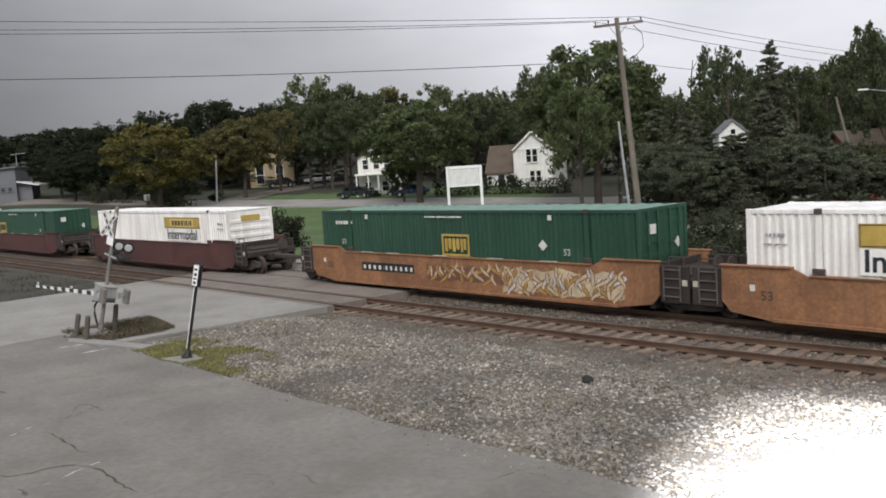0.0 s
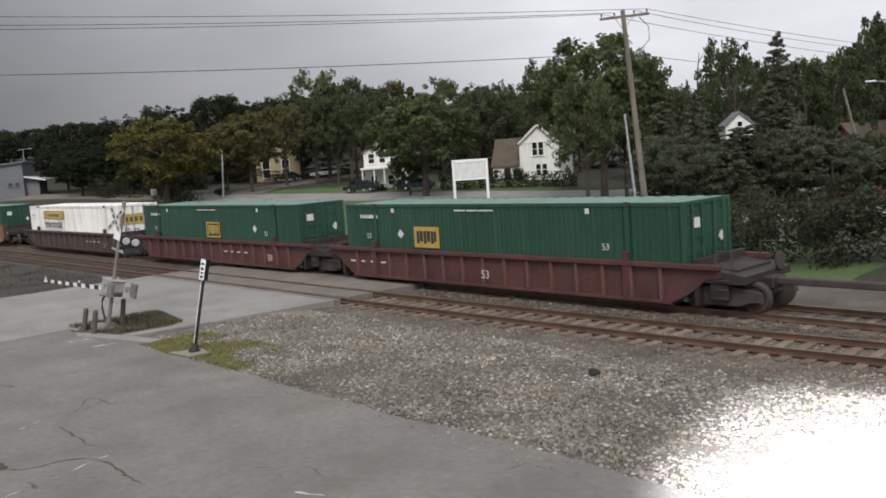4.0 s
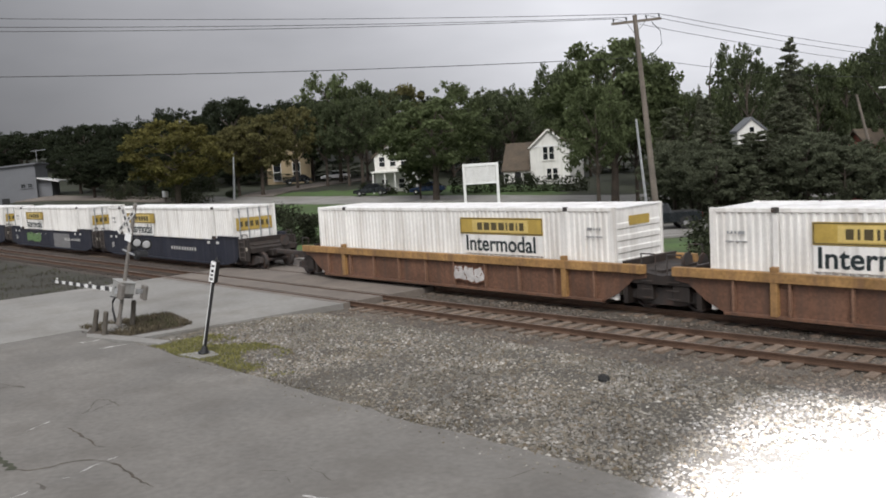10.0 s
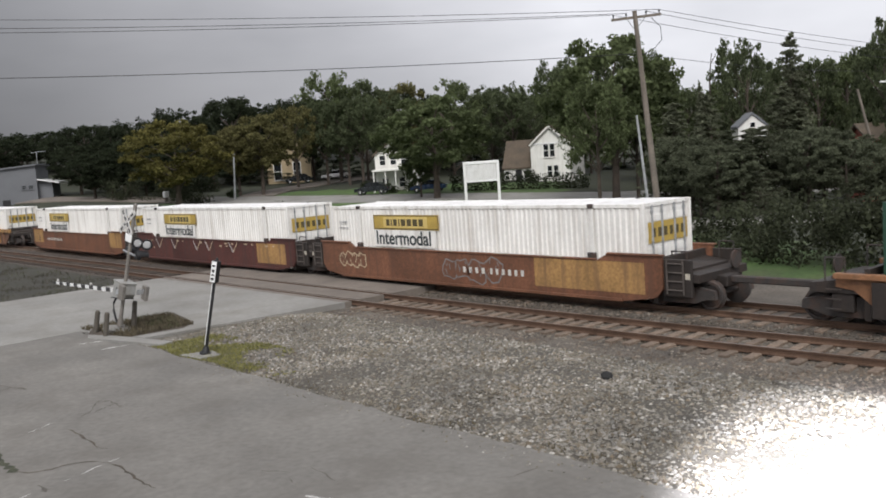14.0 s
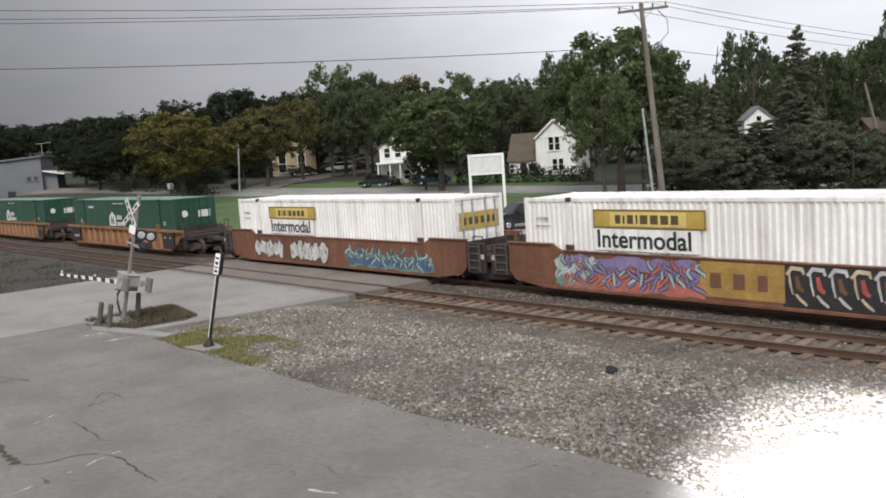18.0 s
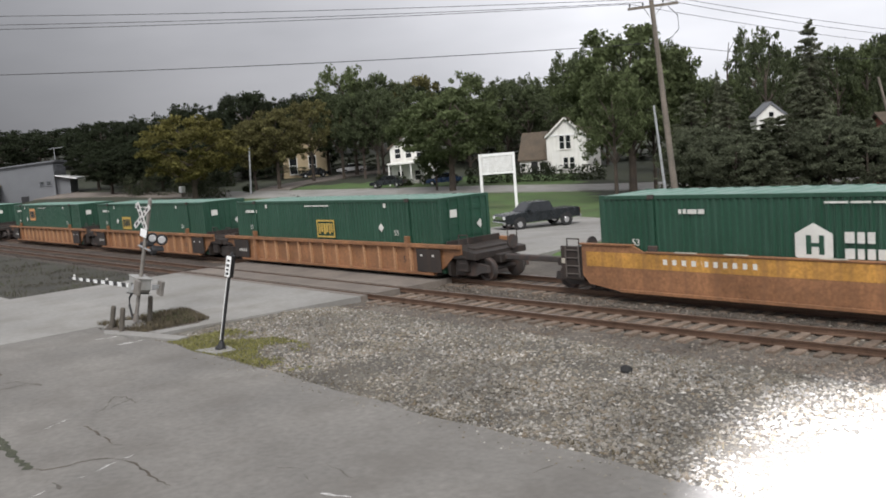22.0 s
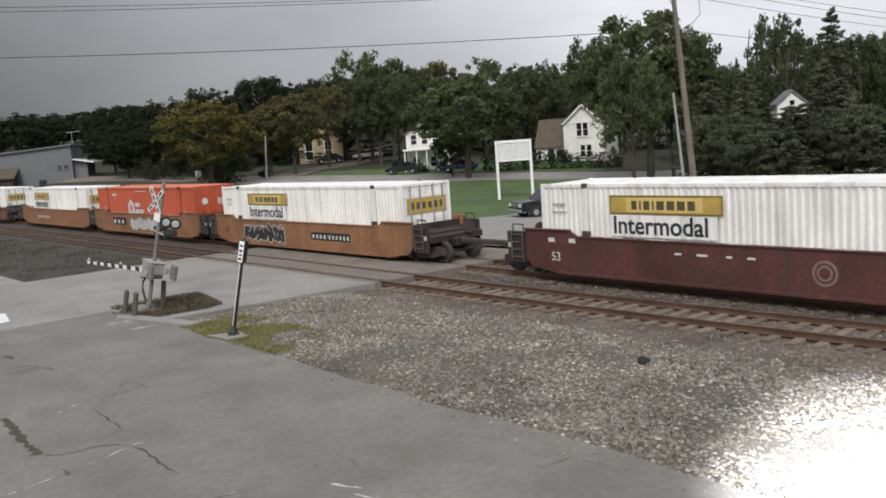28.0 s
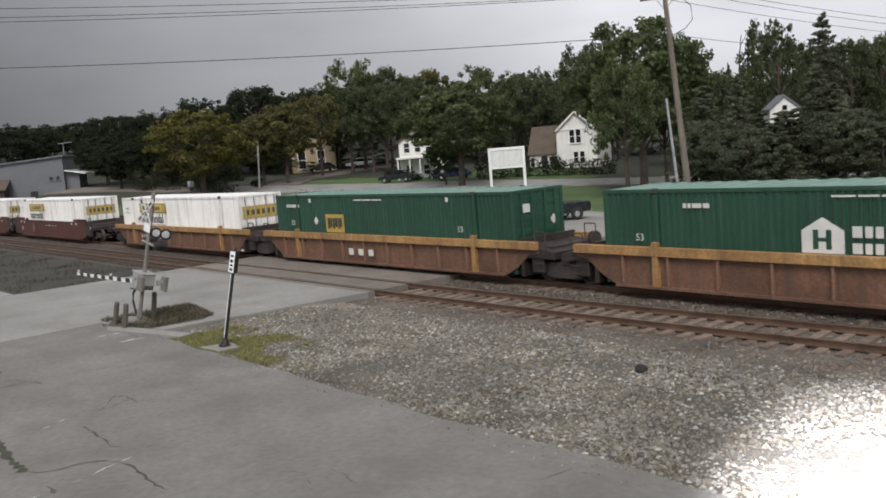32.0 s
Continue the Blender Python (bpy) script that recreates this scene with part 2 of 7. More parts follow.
def part_me(name, me, material, parent=None, label="", smooth=False):
    for m in (material if isinstance(material, (list, tuple)) else (material,)):
        me.materials.append(m)
    if smooth:
        me.polygons.foreach_set("use_smooth", [True] * len(me.polygons))
    ob = new(name, me)
    if parent:
        ob.parent = parent
    if label:
        tagged(ob, label)
    return ob


def at(ob, m):
    ob.matrix_basis = m
    return ob


def box(bm, x0, x1, y0, y1, z0, z1, bev=0.0):
    r = bmesh.ops.create_cube(bm, size=1.0, matrix=Matrix.Translation(((x0 + x1) / 2, (y0 + y1) / 2, (z0 + z1) / 2)) @ Matrix.Diagonal((x1 - x0, y1 - y0, z1 - z0, 1)))
    if bev:
        es = list({e for v in r["verts"] for e in v.link_edges})
        bmesh.ops.bevel(bm, geom=es, offset=bev, segments=1, affect="EDGES")
    return bm


def bx(*a, bev=0.0):
    return box(bmesh.new(), *a, bev=bev)


def prism(bm, pts, a0, a1, axis="y", tidy=True):
    """A polygon, given in the two axes other than axis, pushed from a0 to a1 along axis."""
    def place(p, a):
        return {"x": (a, p[0], p[1]), "y": (p[0], a, p[1]), "z": (p[0], p[1], a)}[axis]
    lo, hi = [bm.verts.new(place(p, a0)) for p in pts], [bm.verts.new(place(p, a1)) for p in pts]
    bm.faces.new(lo), bm.faces.new(hi[::-1])
    for i in range(len(pts)):
        j = (i + 1) % len(pts)
        bm.faces.new((lo[i], hi[i], hi[j], lo[j]))
    if tidy:
        bmesh.ops.recalc_face_normals(bm, faces=bm.faces)
    return bm


def tube(pts, r, n=6):
    """One bent rod through the points."""
    bm, rings = bmesh.new(), []
    pts = [Vector(p) for p in pts]
    for i, p in enumerate(pts):
        q = (pts[min(i + 1, len(pts) - 1)] - pts[max(i - 1, 0)]).to_track_quat("Z", "Y")
        rings.append([bm.verts.new(p + q @ Vector((r * math.cos(6.2832 * a / n), r * math.sin(6.2832 * a / n), 0))) for a in range(n)])
    for r0, r1 in zip(rings, rings[1:]):
        for a in range(n):
            bm.faces.new((r0[a], r0[(a + 1) % n], r1[(a + 1) % n], r1[a]))
    bm.faces.new(rings[0][::-1]), bm.faces.new(rings[-1])
    return bm


def rod(bm, p, q, r0, r1=None, n=8, caps=True):
    p, q = Vector(p), Vector(q)
    d = q - p
    m = Matrix.Translation((p + q) / 2) @ d.to_track_quat("Z", "Y").to_matrix().to_4x4()
    bmesh.ops.create_cone(bm, cap_ends=caps, segments=n, radius1=r0, radius2=r0 if r1 is None else r1, depth=d.length, matrix=m)
    return bm


def sheet(verts, faces, name="sheet"):
    me = bpy.data.meshes.new(name)
    me.from_pydata([tuple(map(float, v)) for v in verts], [], faces)
    me.update()
    return me


def lettering(text, size, material, parent, m, label="", bold=0.0):
    cu = bpy.data.curves.new("lettering", "FONT")
    cu.body, cu.size, cu.extrude, cu.align_x, cu.offset = text, size, 0.004, "LEFT", bold
    tmp = new("lettering_source", cu)
    me = bpy.data.meshes.new_from_object(tmp.evaluated_get(bpy.context.evaluated_depsgraph_get()))
    bpy.data.objects.remove(tmp)
    bpy.data.curves.remove(cu)
    me.materials.clear()
    return at(part_me("lettering", me, material, parent, label), m)

# ---- ground, roads, tracks ----
# The rails run along x; rail tops are at z = 0.
NEAR_TRACK, FAR_TRACK, GAUGE = 19.30, 23.225, 1.505
VIEW, SIDE = Vector((-0.736, 0.677)), Vector((0.677, 0.736))


def step(a, b, v):
    t = min(max((v - a) / (b - a), 0.0), 1.0)
    return t * t * (3 - 2 * t)


def ground_z(x, y):
    """The land, shaped to fit the camera's view: level by the rails, a shallow dip, then rising to the wooded hill
    beyond the street.
    """
    d, lat = x * VIEW.x + y * VIEW.y, x * SIDE.x + y * SIDE.y
    u = min(max(lat / max(d, 20.0), -0.75), 0.7)
    g = float(np.interp(d, (42, 58, 77, 101, 118, 135, 160, 200, 260), (0, -0.9, -0.6, 0.1, 1.3, 2.0, 3.5, 9.0, 18.0)))
    z = g + (-1.5 * u if u < 0 else -6.0 * u) * step(60, 100, d)
    return -0.06 + z * step(28.5, 46, y) + 0.04 * noise.noise((x * 0.2, y * 0.2, 0))


def graded(lo, hi, fine_lo, fine_hi, fine):
    v = list(np.arange(fine_lo, fine_hi, fine))
    s, a = fine, fine_lo
    while a > lo:
        s *= 1.22
        a -= s
        v.insert(0, a)
    s, a = fine, v[-1]
    while a < hi:
        s *= 1.22
        a += s
        v.append(a)
    return v


gx, gy = graded(-1800, 1500, -180, 40, 3.0), graded(-1200, 1800, 27, 180, 3.0)
gv, gf = [], []
for j, y in enumerate(gy):
    for i, x in enumerate(gx):
        gv.append((x, y, ground_z(x, y) if y > 28.0 else -0.5))
        if i and j:
            k = j * len(gx) + i
            gf.append((k - len(gx) - 1, k - len(gx), k, k - 1))
ground_me = sheet(gv, gf)
for pl in ground_me.polygons:
    c = pl.center
    dd = c.x * VIEW.x + c.y * VIEW.y
    lat = c.x * SIDE.x + c.y * SIDE.y
    # darker ground colour in the east, the far west and under the woods
    pl.material_index = 1 if (lat > 14 + 3 * noise.noise((c.y * 0.1, 0, 0)) and 28 < c.y < 160) or c.x < -108 + 4 * noise.noise((c.y * 0.1, 5, 0)) and c.y > 28 or dd > 118 and c.y > 50 + 6 * noise.noise((c.x * 0.05, 0, 0)) else 0
tagged(part_me("ground", ground_me, [M_GRASS, M_FOREST], smooth=True), "rough green lawn and hillside beyond the railway", "ground", kind="structure")


M_BALLASTBED = mat("brown_ballast_bed", (0.115, 0.10, 0.084), 0.95, var=0.5, scale=0.6, fine=15, bump=1.0, dirt=(0.06, 0.047, 0.036), amount=0.6)


def slab(name, pts, top, thick, material, label, category, kind="structure"):
    return tagged(part(name, prism(bmesh.new(), pts, top - thick, top, "z"), material), label, category, kind=kind)


def uneven(name, x0, x1, y0, y1, zf, res, material, label, category):
    nx, ny = int((x1 - x0) / res) + 1, int((y1 - y0) / res) + 1
    vs = [(x0 + (x1 - x0) * i / nx, y0 + (y1 - y0) * j / ny) for j in range(ny + 1) for i in range(nx + 1)]
    vs = [(x, y, zf(x, y)) for x, y in vs]
    fs = [(j * (nx + 1) + i, j * (nx + 1) + i + 1, (j + 1) * (nx + 1) + i + 1, (j + 1) * (nx + 1) + i) for j in range(ny) for i in range(nx)]
    return tagged(part_me(name, sheet(vs, fs), material, smooth=True), label, category, kind="structure")


def ripple(x, y, s, a):
    return a * noise.noise((x * s, y * s, 3.1))


EDGE = 10.42
lot_edge = [(-29.85, EDGE)] + [(-29.5 + i * 0.45, EDGE + 0.14 * noise.noise((i * 0.37, 1.7, 0)) + 0.07 * noise.noise((i * 1.3, 4.2, 0)) - (0.35 if i < 8 else 0)) for i in range(90)] + [(12.5, EDGE), (60, EDGE)]
slab("pavement", [(60, -60), *lot_edge[::-1], (-29.85, -60)], -0.02, 0.4, M_LOT, "worn and cracked grey parking lot concrete", "parking lot")
slab("road", [(-41.8, -60), (-29.85, -60), (-29.85, 10.2), (-26.5, 10.95), (-25.7, 18.1), (-41.2, 18.1)], -0.012, 0.4, M_ROAD, "pale worn road running up to the level crossing", "road")
slab("road_east", [(-300, -60), (-41.8, -60), (-41.8, 10.6), (-300, 7.5)], -0.06, 0.4, M_ROAD, "pale worn side road", "road")
# crossing surface between and beside the rails
XL, XR = -41.2, -25.7
for name, y0, y1 in (("crossing_panel", 18.11, NEAR_TRACK - 0.90), ("crossing_panel", NEAR_TRACK - 0.58, NEAR_TRACK + 0.58), ("crossing_panel", NEAR_TRACK + 0.92, FAR_TRACK - 0.81),
                     ("crossing_panel", FAR_TRACK - 0.66, FAR_TRACK + 0.66), ("crossing_panel", FAR_TRACK + 0.81, 26.4)):
    cp = bmesh.new()
    prism(cp, [(XL, y0), (XR + (y0 - 18.1) * 0.02, y0), (XR + (y1 - 18.1) * 0.02, y1), (XL, y1)], -0.42, -0.008, "z")
    tagged(part(name, cp, M_XING), "worn asphalt strip of the level crossing beside the rails", "crossing", kind="structure", group="crossing surface")
# flangeway filler, slightly lower
for yc in (NEAR_TRACK, FAR_TRACK):
    for sgn in (-1, 1):
        y = yc + sgn * GAUGE / 2
        box_bm = bmesh.new()
        box(box_bm, XL, XR - 0.3, y - 0.16, y - 0.04, -0.4, -0.06)
        box(box_bm, XL, XR - 0.3, y + 0.04, y + 0.16, -0.4, -0.06)
        tagged(part("trim", box_bm, M_DIRT), "dark dirt-filled groove beside the rail", "trim", kind="structure")

uneven("gravel_bed", -26.3, 60, EDGE - 0.4, 17.1, lambda x, y: -0.075 + ripple(x, y, 0.5, 0.035) + ripple(x, y, 2.1, 0.015) - 0.13 * step(15.3, 17.1, y), 0.32, M_GRAVEL, "grey gravel beside the track", "gravel")
uneven("ballast_bed", -41.3, 110, 17.0, 28.6, lambda x, y: -0.225 + ripple(x, y, 1.4, 0.025) - 0.10 * step(20.8, 21.2, y) * (1 - step(21.3, 21.8, y)) + 0.12 * step(26.6, 28.4, y), 0.9, M_BALLASTBED, "brown rusty ballast under the tracks", "ballast")
uneven("ballast_bed_west", -320, -41.0, 17.0, 28.6, lambda x, y: -0.222 + ripple(x, y, 1.4, 0.025) + 0.12 * step(26.6, 28.4, y), 0.9, M_BALLASTDIM, "ballast beyond the road, its colour darkened", "ballast")
uneven("far_ballast_bed", -40.9, 110, 20.9, 25.3, lambda x, y: -0.21 + ripple(x, y, 1.4, 0.025) - 0.3 * (1 - step(20.9, 22.0, y)), 0.44, M_BALLASTBED, "brown ballast under the train", "ballast")
uneven("verge", -320, -41.6, 10.4, 17.2, lambda x, y: -0.10 + ripple(x, y, 0.4, 0.06), 1.2, M_VERGE, "dark gravel verge beyond the road", "verge")


def stones(name, n, x0, x1, y0, y1, zf, lo, hi, material, label, seed):
    rng = np.random.default_rng(seed)
    base = np.array([(1, 0, 0), (-1, 0, 0), (0, 1, 0), (0, -1, 0), (0, 0, 1), (0, 0, -1)], float)
    fac = [(0, 2, 4), (2, 1, 4), (1, 3, 4), (3, 0, 4), (2, 0, 5), (1, 2, 5), (3, 1, 5), (0, 3, 5)]
    vs, fs = [], []
    for i in range(n):
        x, y = x0 + (x1 - x0) * rng.random() ** 1.0, y0 + (y1 - y0) * rng.random()
        r = lo + (hi - lo) * rng.random() ** 3
        a = rng.random() * 6.28
        c, s = math.cos(a), math.sin(a)
        p = base * (r * rng.uniform(0.7, 1.3, (6, 1))) * (1, 0.8, 0.62)
        q = np.c_[p[:, 0] * c - p[:, 1] * s + x, p[:, 0] * s + p[:, 1] * c + y, p[:, 2] + zf(x, y) + r * 0.25]
        fs += [tuple(k + len(vs) for k in f) for f in fac]
        vs += q.tolist()
    return tagged(part_me(name, sheet(vs, fs), material), label, "gravel", kind="stuff")


stones("gravel_stones", 64000, -26.0, -1.5, EDGE + 0.05, 17.1, lambda x, y: -0.085 - 0.13 * step(15.3, 17.1, y), 0.024, 0.07, M_STONE, "loose grey gravel stones", 5)
stones("gravel_stones", 1500, -22.0, -2.0, EDGE - 0.55, EDGE + 0.05, lambda x, y: -0.03, 0.012, 0.035, M_STONE, "loose stones strewn over the lot's edge", 15)
stones("ballast_stones", 28000, -25.6, 0.0, 16.7, 22.4, lambda x, y: -0.235 - 0.07 * step(20.8, 21.1, y) + 0.08 * step(21.2, 22.0, y), 0.025, 0.065, M_BALLAST, "crushed brown ballast stones", 6)
stones("ballast_stones", 3500, -85, -41.5, 16.5, 22.0, lambda x, y: -0.235, 0.03, 0.07, M_BALLASTDIM, "crushed brown ballast stones", 7)


def bend(x):
    """How far the near track swings out east of the crossing, to fit the camera's view, and its slope there."""
    u = max(0.0, min(x + 26.0, 21.0))
    return 0.0017 * u * u, 0.0034 * u * (x < -5.0)


def rail(y, bent=False):
    prof = [(-0.07, -0.175), (0.07, -0.175), (0.07, -0.155), (0.012, -0.13), (0.012, -0.045), (0.037, -0.035), (0.037, -0.004), (0.03, 0.0), (-0.03, 0.0), (-0.037, -0.004), (-0.037, -0.035), (-0.012, -0.045), (-0.012, -0.13), (-0.07, -0.155)]
    bm = bmesh.new()
    stops = [-320.0, -26.0, *[-26.0 + 3.0 * i for i in range(1, 8)], 110.0] if bent else [-320.0, 110.0]
    rings = [[bm.verts.new((x, y + a + (bend(x)[0] if bent else 0.0), b)) for a, b in prof] for x in stops]
    bm.faces.new(rings[0]), bm.faces.new(rings[-1][::-1])
    for r0, r1 in zip(rings, rings[1:]):
        for k in range(len(prof)):
            bm.faces.new((r0[k], r1[k], r1[(k + 1) % len(prof)], r0[(k + 1) % len(prof)]))
    bmesh.ops.recalc_face_normals(bm, faces=bm.faces)
    bm.faces.ensure_lookup_table()
    for f in bm.faces:
        if f.calc_center_median().z > -0.0035:
            f.material_index = 1
    return bm


tracks = []
for nm, yc in (("near_track", NEAR_TRACK), ("far_track", FAR_TRACK)):
    tr = tagged(new("railway_track"), "rusty steel rails on weathered wooden ties in ballast", "railway track", kind="structure", group="railway tracks")
    for sgn in (-1, 1):
        part("rail", rail(yc + sgn * GAUGE / 2, yc == NEAR_TRACK), [M_RAIL, M_RAILTOP], tr)
    tracks.append(tr)


def tie_bm(x=0.0, y=0.0):
    return bx(x - 0.115, x + 0.115, y - 1.3, y + 1.3, -0.36, -0.155, bev=0.012)



# ---- the train ----
CL, CW, CH = 16.15, 2.59, 2.90


def corrugated(x0, x1, y, z0, z1, out, pitch=0.215, depth=0.044):
    """A corrugated steel wall along x at y; out is the side (+1 or -1 in y) that it faces."""
    xs, x = [], x0
    while x < x1 - 1e-6:
        for f, d in ((0.0, 0), (0.30, 0), (0.42, 1), (0.88, 1)):
            if x + f * pitch < x1:
                xs.append((x + f * pitch, y - out * depth * d))
        x += pitch
    xs.append((x1, y))
    vs = [(a, b, z) for z in (z0, z1) for a, b in xs]
    n = len(xs)
    fs = [((i, i + 1, n + i + 1, n + i) if out < 0 else (i + 1, i, n + i, n + i + 1)) for i in range(n - 1)]
    return sheet(vs, fs)




def container(style):
    """A 53-foot container, front end towards -x, origin at the middle of its floor."""
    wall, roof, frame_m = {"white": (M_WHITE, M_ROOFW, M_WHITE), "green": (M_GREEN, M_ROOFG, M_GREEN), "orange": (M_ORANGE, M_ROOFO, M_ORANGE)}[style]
    ob = new("shipping_container")
    hl, hw = CL / 2, CW / 2
    for s in (-1, 1):
        part_me("side_wall", corrugated(-hl + 0.14, hl - 0.14, s * (hw - 0.012), 0.15, CH - 0.1, s), wall, ob)
        part("top_rail", bx(-hl + 0.16, hl - 0.16, s * hw - (0.09 if s > 0 else 0), s * hw + (0.09 if s < 0 else 0), CH - 0.13, CH - 0.012, bev=0.01), frame_m, ob)
        part("bottom_rail", bx(-hl + 0.16, hl - 0.16, s * hw - (0.10 if s > 0 else 0), s * hw + (0.10 if s < 0 else 0), 0.02, 0.17, bev=0.01), frame_m, ob)
        for x in (-hl + 1.97, hl - 1.97):
            part("lifting_post", bx(x - 0.08, x + 0.08, s * hw - 0.05, s * hw + 0.014, 0.17, CH - 0.13, bev=0.008), frame_m, ob)
            part("corner_casting", bx(x - 0.09, x + 0.09, s * hw - 0.09, s * hw + 0.022, CH - 0.125, CH + 0.012, bev=0.01), M_DARK, ob)
        for e in (-1, 1):
            part("corner_post", bx(e * hl - 0.15 * (e > 0), e * hl + 0.15 * (e < 0), s * hw - 0.13 * (s > 0), s * hw + 0.13 * (s < 0), 0.0, CH, bev=0.012), frame_m, ob)
    prof = [(-hl + 0.02, CH - 0.03)]
    for i in range(26):
        x = -hl + 0.5 + i * 0.605
        prof += [(x, CH - 0.03), (x + 0.06, CH - 0.006), (x + 0.26, CH - 0.006), (x + 0.32, CH - 0.03)]
    prof += [(hl - 0.02, CH - 0.03), (hl - 0.02, CH - 0.06), (-hl + 0.02, CH - 0.06)]
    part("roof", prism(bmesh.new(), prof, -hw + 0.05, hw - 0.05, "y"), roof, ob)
    part("floor_pan", bx(-hl + 0.05, hl - 0.05, -hw + 0.1, hw - 0.1, 0.02, 0.14), M_DARK, ob)
    # front wall: pressed horizontal ribs
    prof = [(-hl + 0.11, 0.12), (-hl + 0.11, CH - 0.06), (-hl + 0.05, CH - 0.06)]
    for i in range(5, -1, -1):
        z = 0.3 + i * 0.38
        prof += [(-hl + 0.05, z + 0.20), (-hl + 0.02, z + 0.16), (-hl + 0.02, z + 0.02), (-hl + 0.05, z - 0.02)]
    prof += [(-hl + 0.05, 0.12)]
    part("front_wall", prism(bmesh.new(), prof, -hw + 0.14, hw - 0.14, "y"), wall, ob)
    # two doors, each with two lock rods
    for s in (-1, 1):
        db = bx(hl - 0.10, hl - 0.045, 0.012 if s > 0 else -hw + 0.14, hw - 0.14 if s > 0 else -0.012, 0.14, CH - 0.10, bev=0.01)
        for i in range(5):
            z = 0.32 + i * 0.5
            box(db, hl - 0.05, hl - 0.028, 0.07 if s > 0 else -hw + 0.2, hw - 0.2 if s > 0 else -0.07, z, z + 0.2, bev=0.008)
        door = part("door", db, wall, ob)
        for y in (0.34, 0.86):
            lr = bmesh.new()
            rod(lr, (hl - 0.005, s * y, 0.12), (hl - 0.005, s * y, CH - 0.08), 0.036, n=6)
            for z in (0.2, 0.95, 1.7, 2.6):
                box(lr, hl - 0.03, hl + 0.02, s * y - 0.05, s * y + 0.05, z, z + 0.06)
            box(lr, hl - 0.02, hl + 0.03, s * y - 0.02, s * y + 0.26, 1.05, 1.1)
            part("lock_rod", lr, M_STEEL if style == "white" else frame_m, door)
    hd = bx(hl - 0.13, hl - 0.01, -hw + 0.13, hw - 0.13, CH - 0.11, CH - 0.002)
    part("door_header", hd, frame_m, ob)
    part("door_threshold", bx(hl - 0.13, hl - 0.01, -hw + 0.13, hw - 0.13, 0.0, 0.13), frame_m, ob)
    return ob


def plate(ob, name, x0, x1, z0, z1, side, material, lift=0.022, label="", thick=0.012):
    """A flat painted panel on a container's side; x counts from the front end."""
    y0 = CW / 2 + lift
    a, b = (x0 - CL / 2, x1 - CL / 2)
    return part(name, bx(a, b, side * y0 - (thick if side > 0 else 0), side * y0 + (thick if side < 0 else 0), z0, z1), material, ob, label)


def bars(ob, name, x0, z0, widths, h, side, material, lift, gap=0.06, rise=0.0):
    """A row of plain blocks that stand for unreadable or withheld writing."""
    bm, x = bmesh.new(), x0 - CL / 2
    y = side * (CW / 2 + lift)
    for w in widths:
        box(bm, x, x + w, min(y, y - side * 0.01), max(y, y - side * 0.01), z0, z0 + h)
        x += w + gap
    return tagged(part(name, bm, material, ob), kind="stuff")


M_NAMEINK = mat("dark_olive_brown_lettering", (0.085, 0.066, 0.028), 0.5, var=0.2, bump=0.0)
M_GOLD = mat("pale_gold_paint", (0.62, 0.47, 0.16), 0.5, var=0.15, scale=2, fine=20, bump=0.05)


def decor_hauler(ob):
    """Yellow name panel with the word Intermodal under it, on both sides and on the ends."""
    for s in (-1, 1):
        plate(ob, "name_panel", 2.95, 6.95, 1.95, 2.54, s, M_YELLOW, 0.022)
        plate(ob, "name_field", 3.6, 6.3, 2.03, 2.46, s, M_GOLD, 0.027)
        plate(ob, "word_panel", 2.98, 6.75, 1.26, 1.93, s, M_WHITE, 0.020)
        fr = bmesh.new()
        y = s * (CW / 2 + 0.026)
        for a, b, c, d in ((2.97, 6.93, 2.49, 2.52), (2.97, 6.93, 1.97, 2.00), (2.97, 3.00, 2.00, 2.49), (6.90, 6.93, 2.00, 2.49)):
            box(fr, a - CL / 2, b - CL / 2, min(y, y - s * 0.01), max(y, y - s * 0.01), c, d)
        part("panel_border", fr, M_NAMEINK, ob)
        bars(ob, "name_block", 3.8, 2.1, (0.2, 0.07, 0.22, 0.07, 0.27, 0.27, 0.27, 0.25), 0.27, s, M_NAMEINK, 0.033, 0.09)
        bars(ob, "serial_block", 0.55, 2.18, (0.06, 0.06, 0.06, 0.2), 0.08, s, M_STEEL, 0.02, 0.05)
        bars(ob, "serial_block", 0.5, 1.95, (0.25, 0.35), 0.04, s, M_STEEL, 0.02, 0.05)
        lettering("Intermodal", 0.775, M_INK, ob, pose(3.05 - CL / 2 if s < 0 else 6.70 - CL / 2, s * (CW / 2 + 0.024), 1.36, 90, 0, 0 if s < 0 else 180), "dark green painted word Intermodal", 0.014)
    hl = CL / 2
    part("door_panel", bx(hl - 0.028, hl - 0.016, -1.05, 1.05, 1.66, 2.3), M_YELLOW, ob)
    db = bmesh.new()
    for i in range(6):
        box(db, hl - 0.017, hl - 0.011, -0.86 + i * 0.31, -0.68 + i * 0.31, 1.84, 2.12)
    tagged(part("name_block", db, M_NAMEINK, ob), kind="stuff")
    part("front_panel", bx(-hl + 0.004, -hl + 0.014, -0.55, 0.55, 2.28, 2.58), M_YELLOW, ob)


def diamond(ob, x, z, side, r=0.19):
    bm = bmesh.new()
    y = side * (CW / 2 + 0.022)
    prism(bm, [(x - CL / 2 - r, z), (x - CL / 2, z - r), (x - CL / 2 + r, z), (x - CL / 2, z + r)], min(y, y - side * 0.01), max(y, y - side * 0.01), "y")
    part("placard", bm, M_CREAM, ob, "white diamond placard")


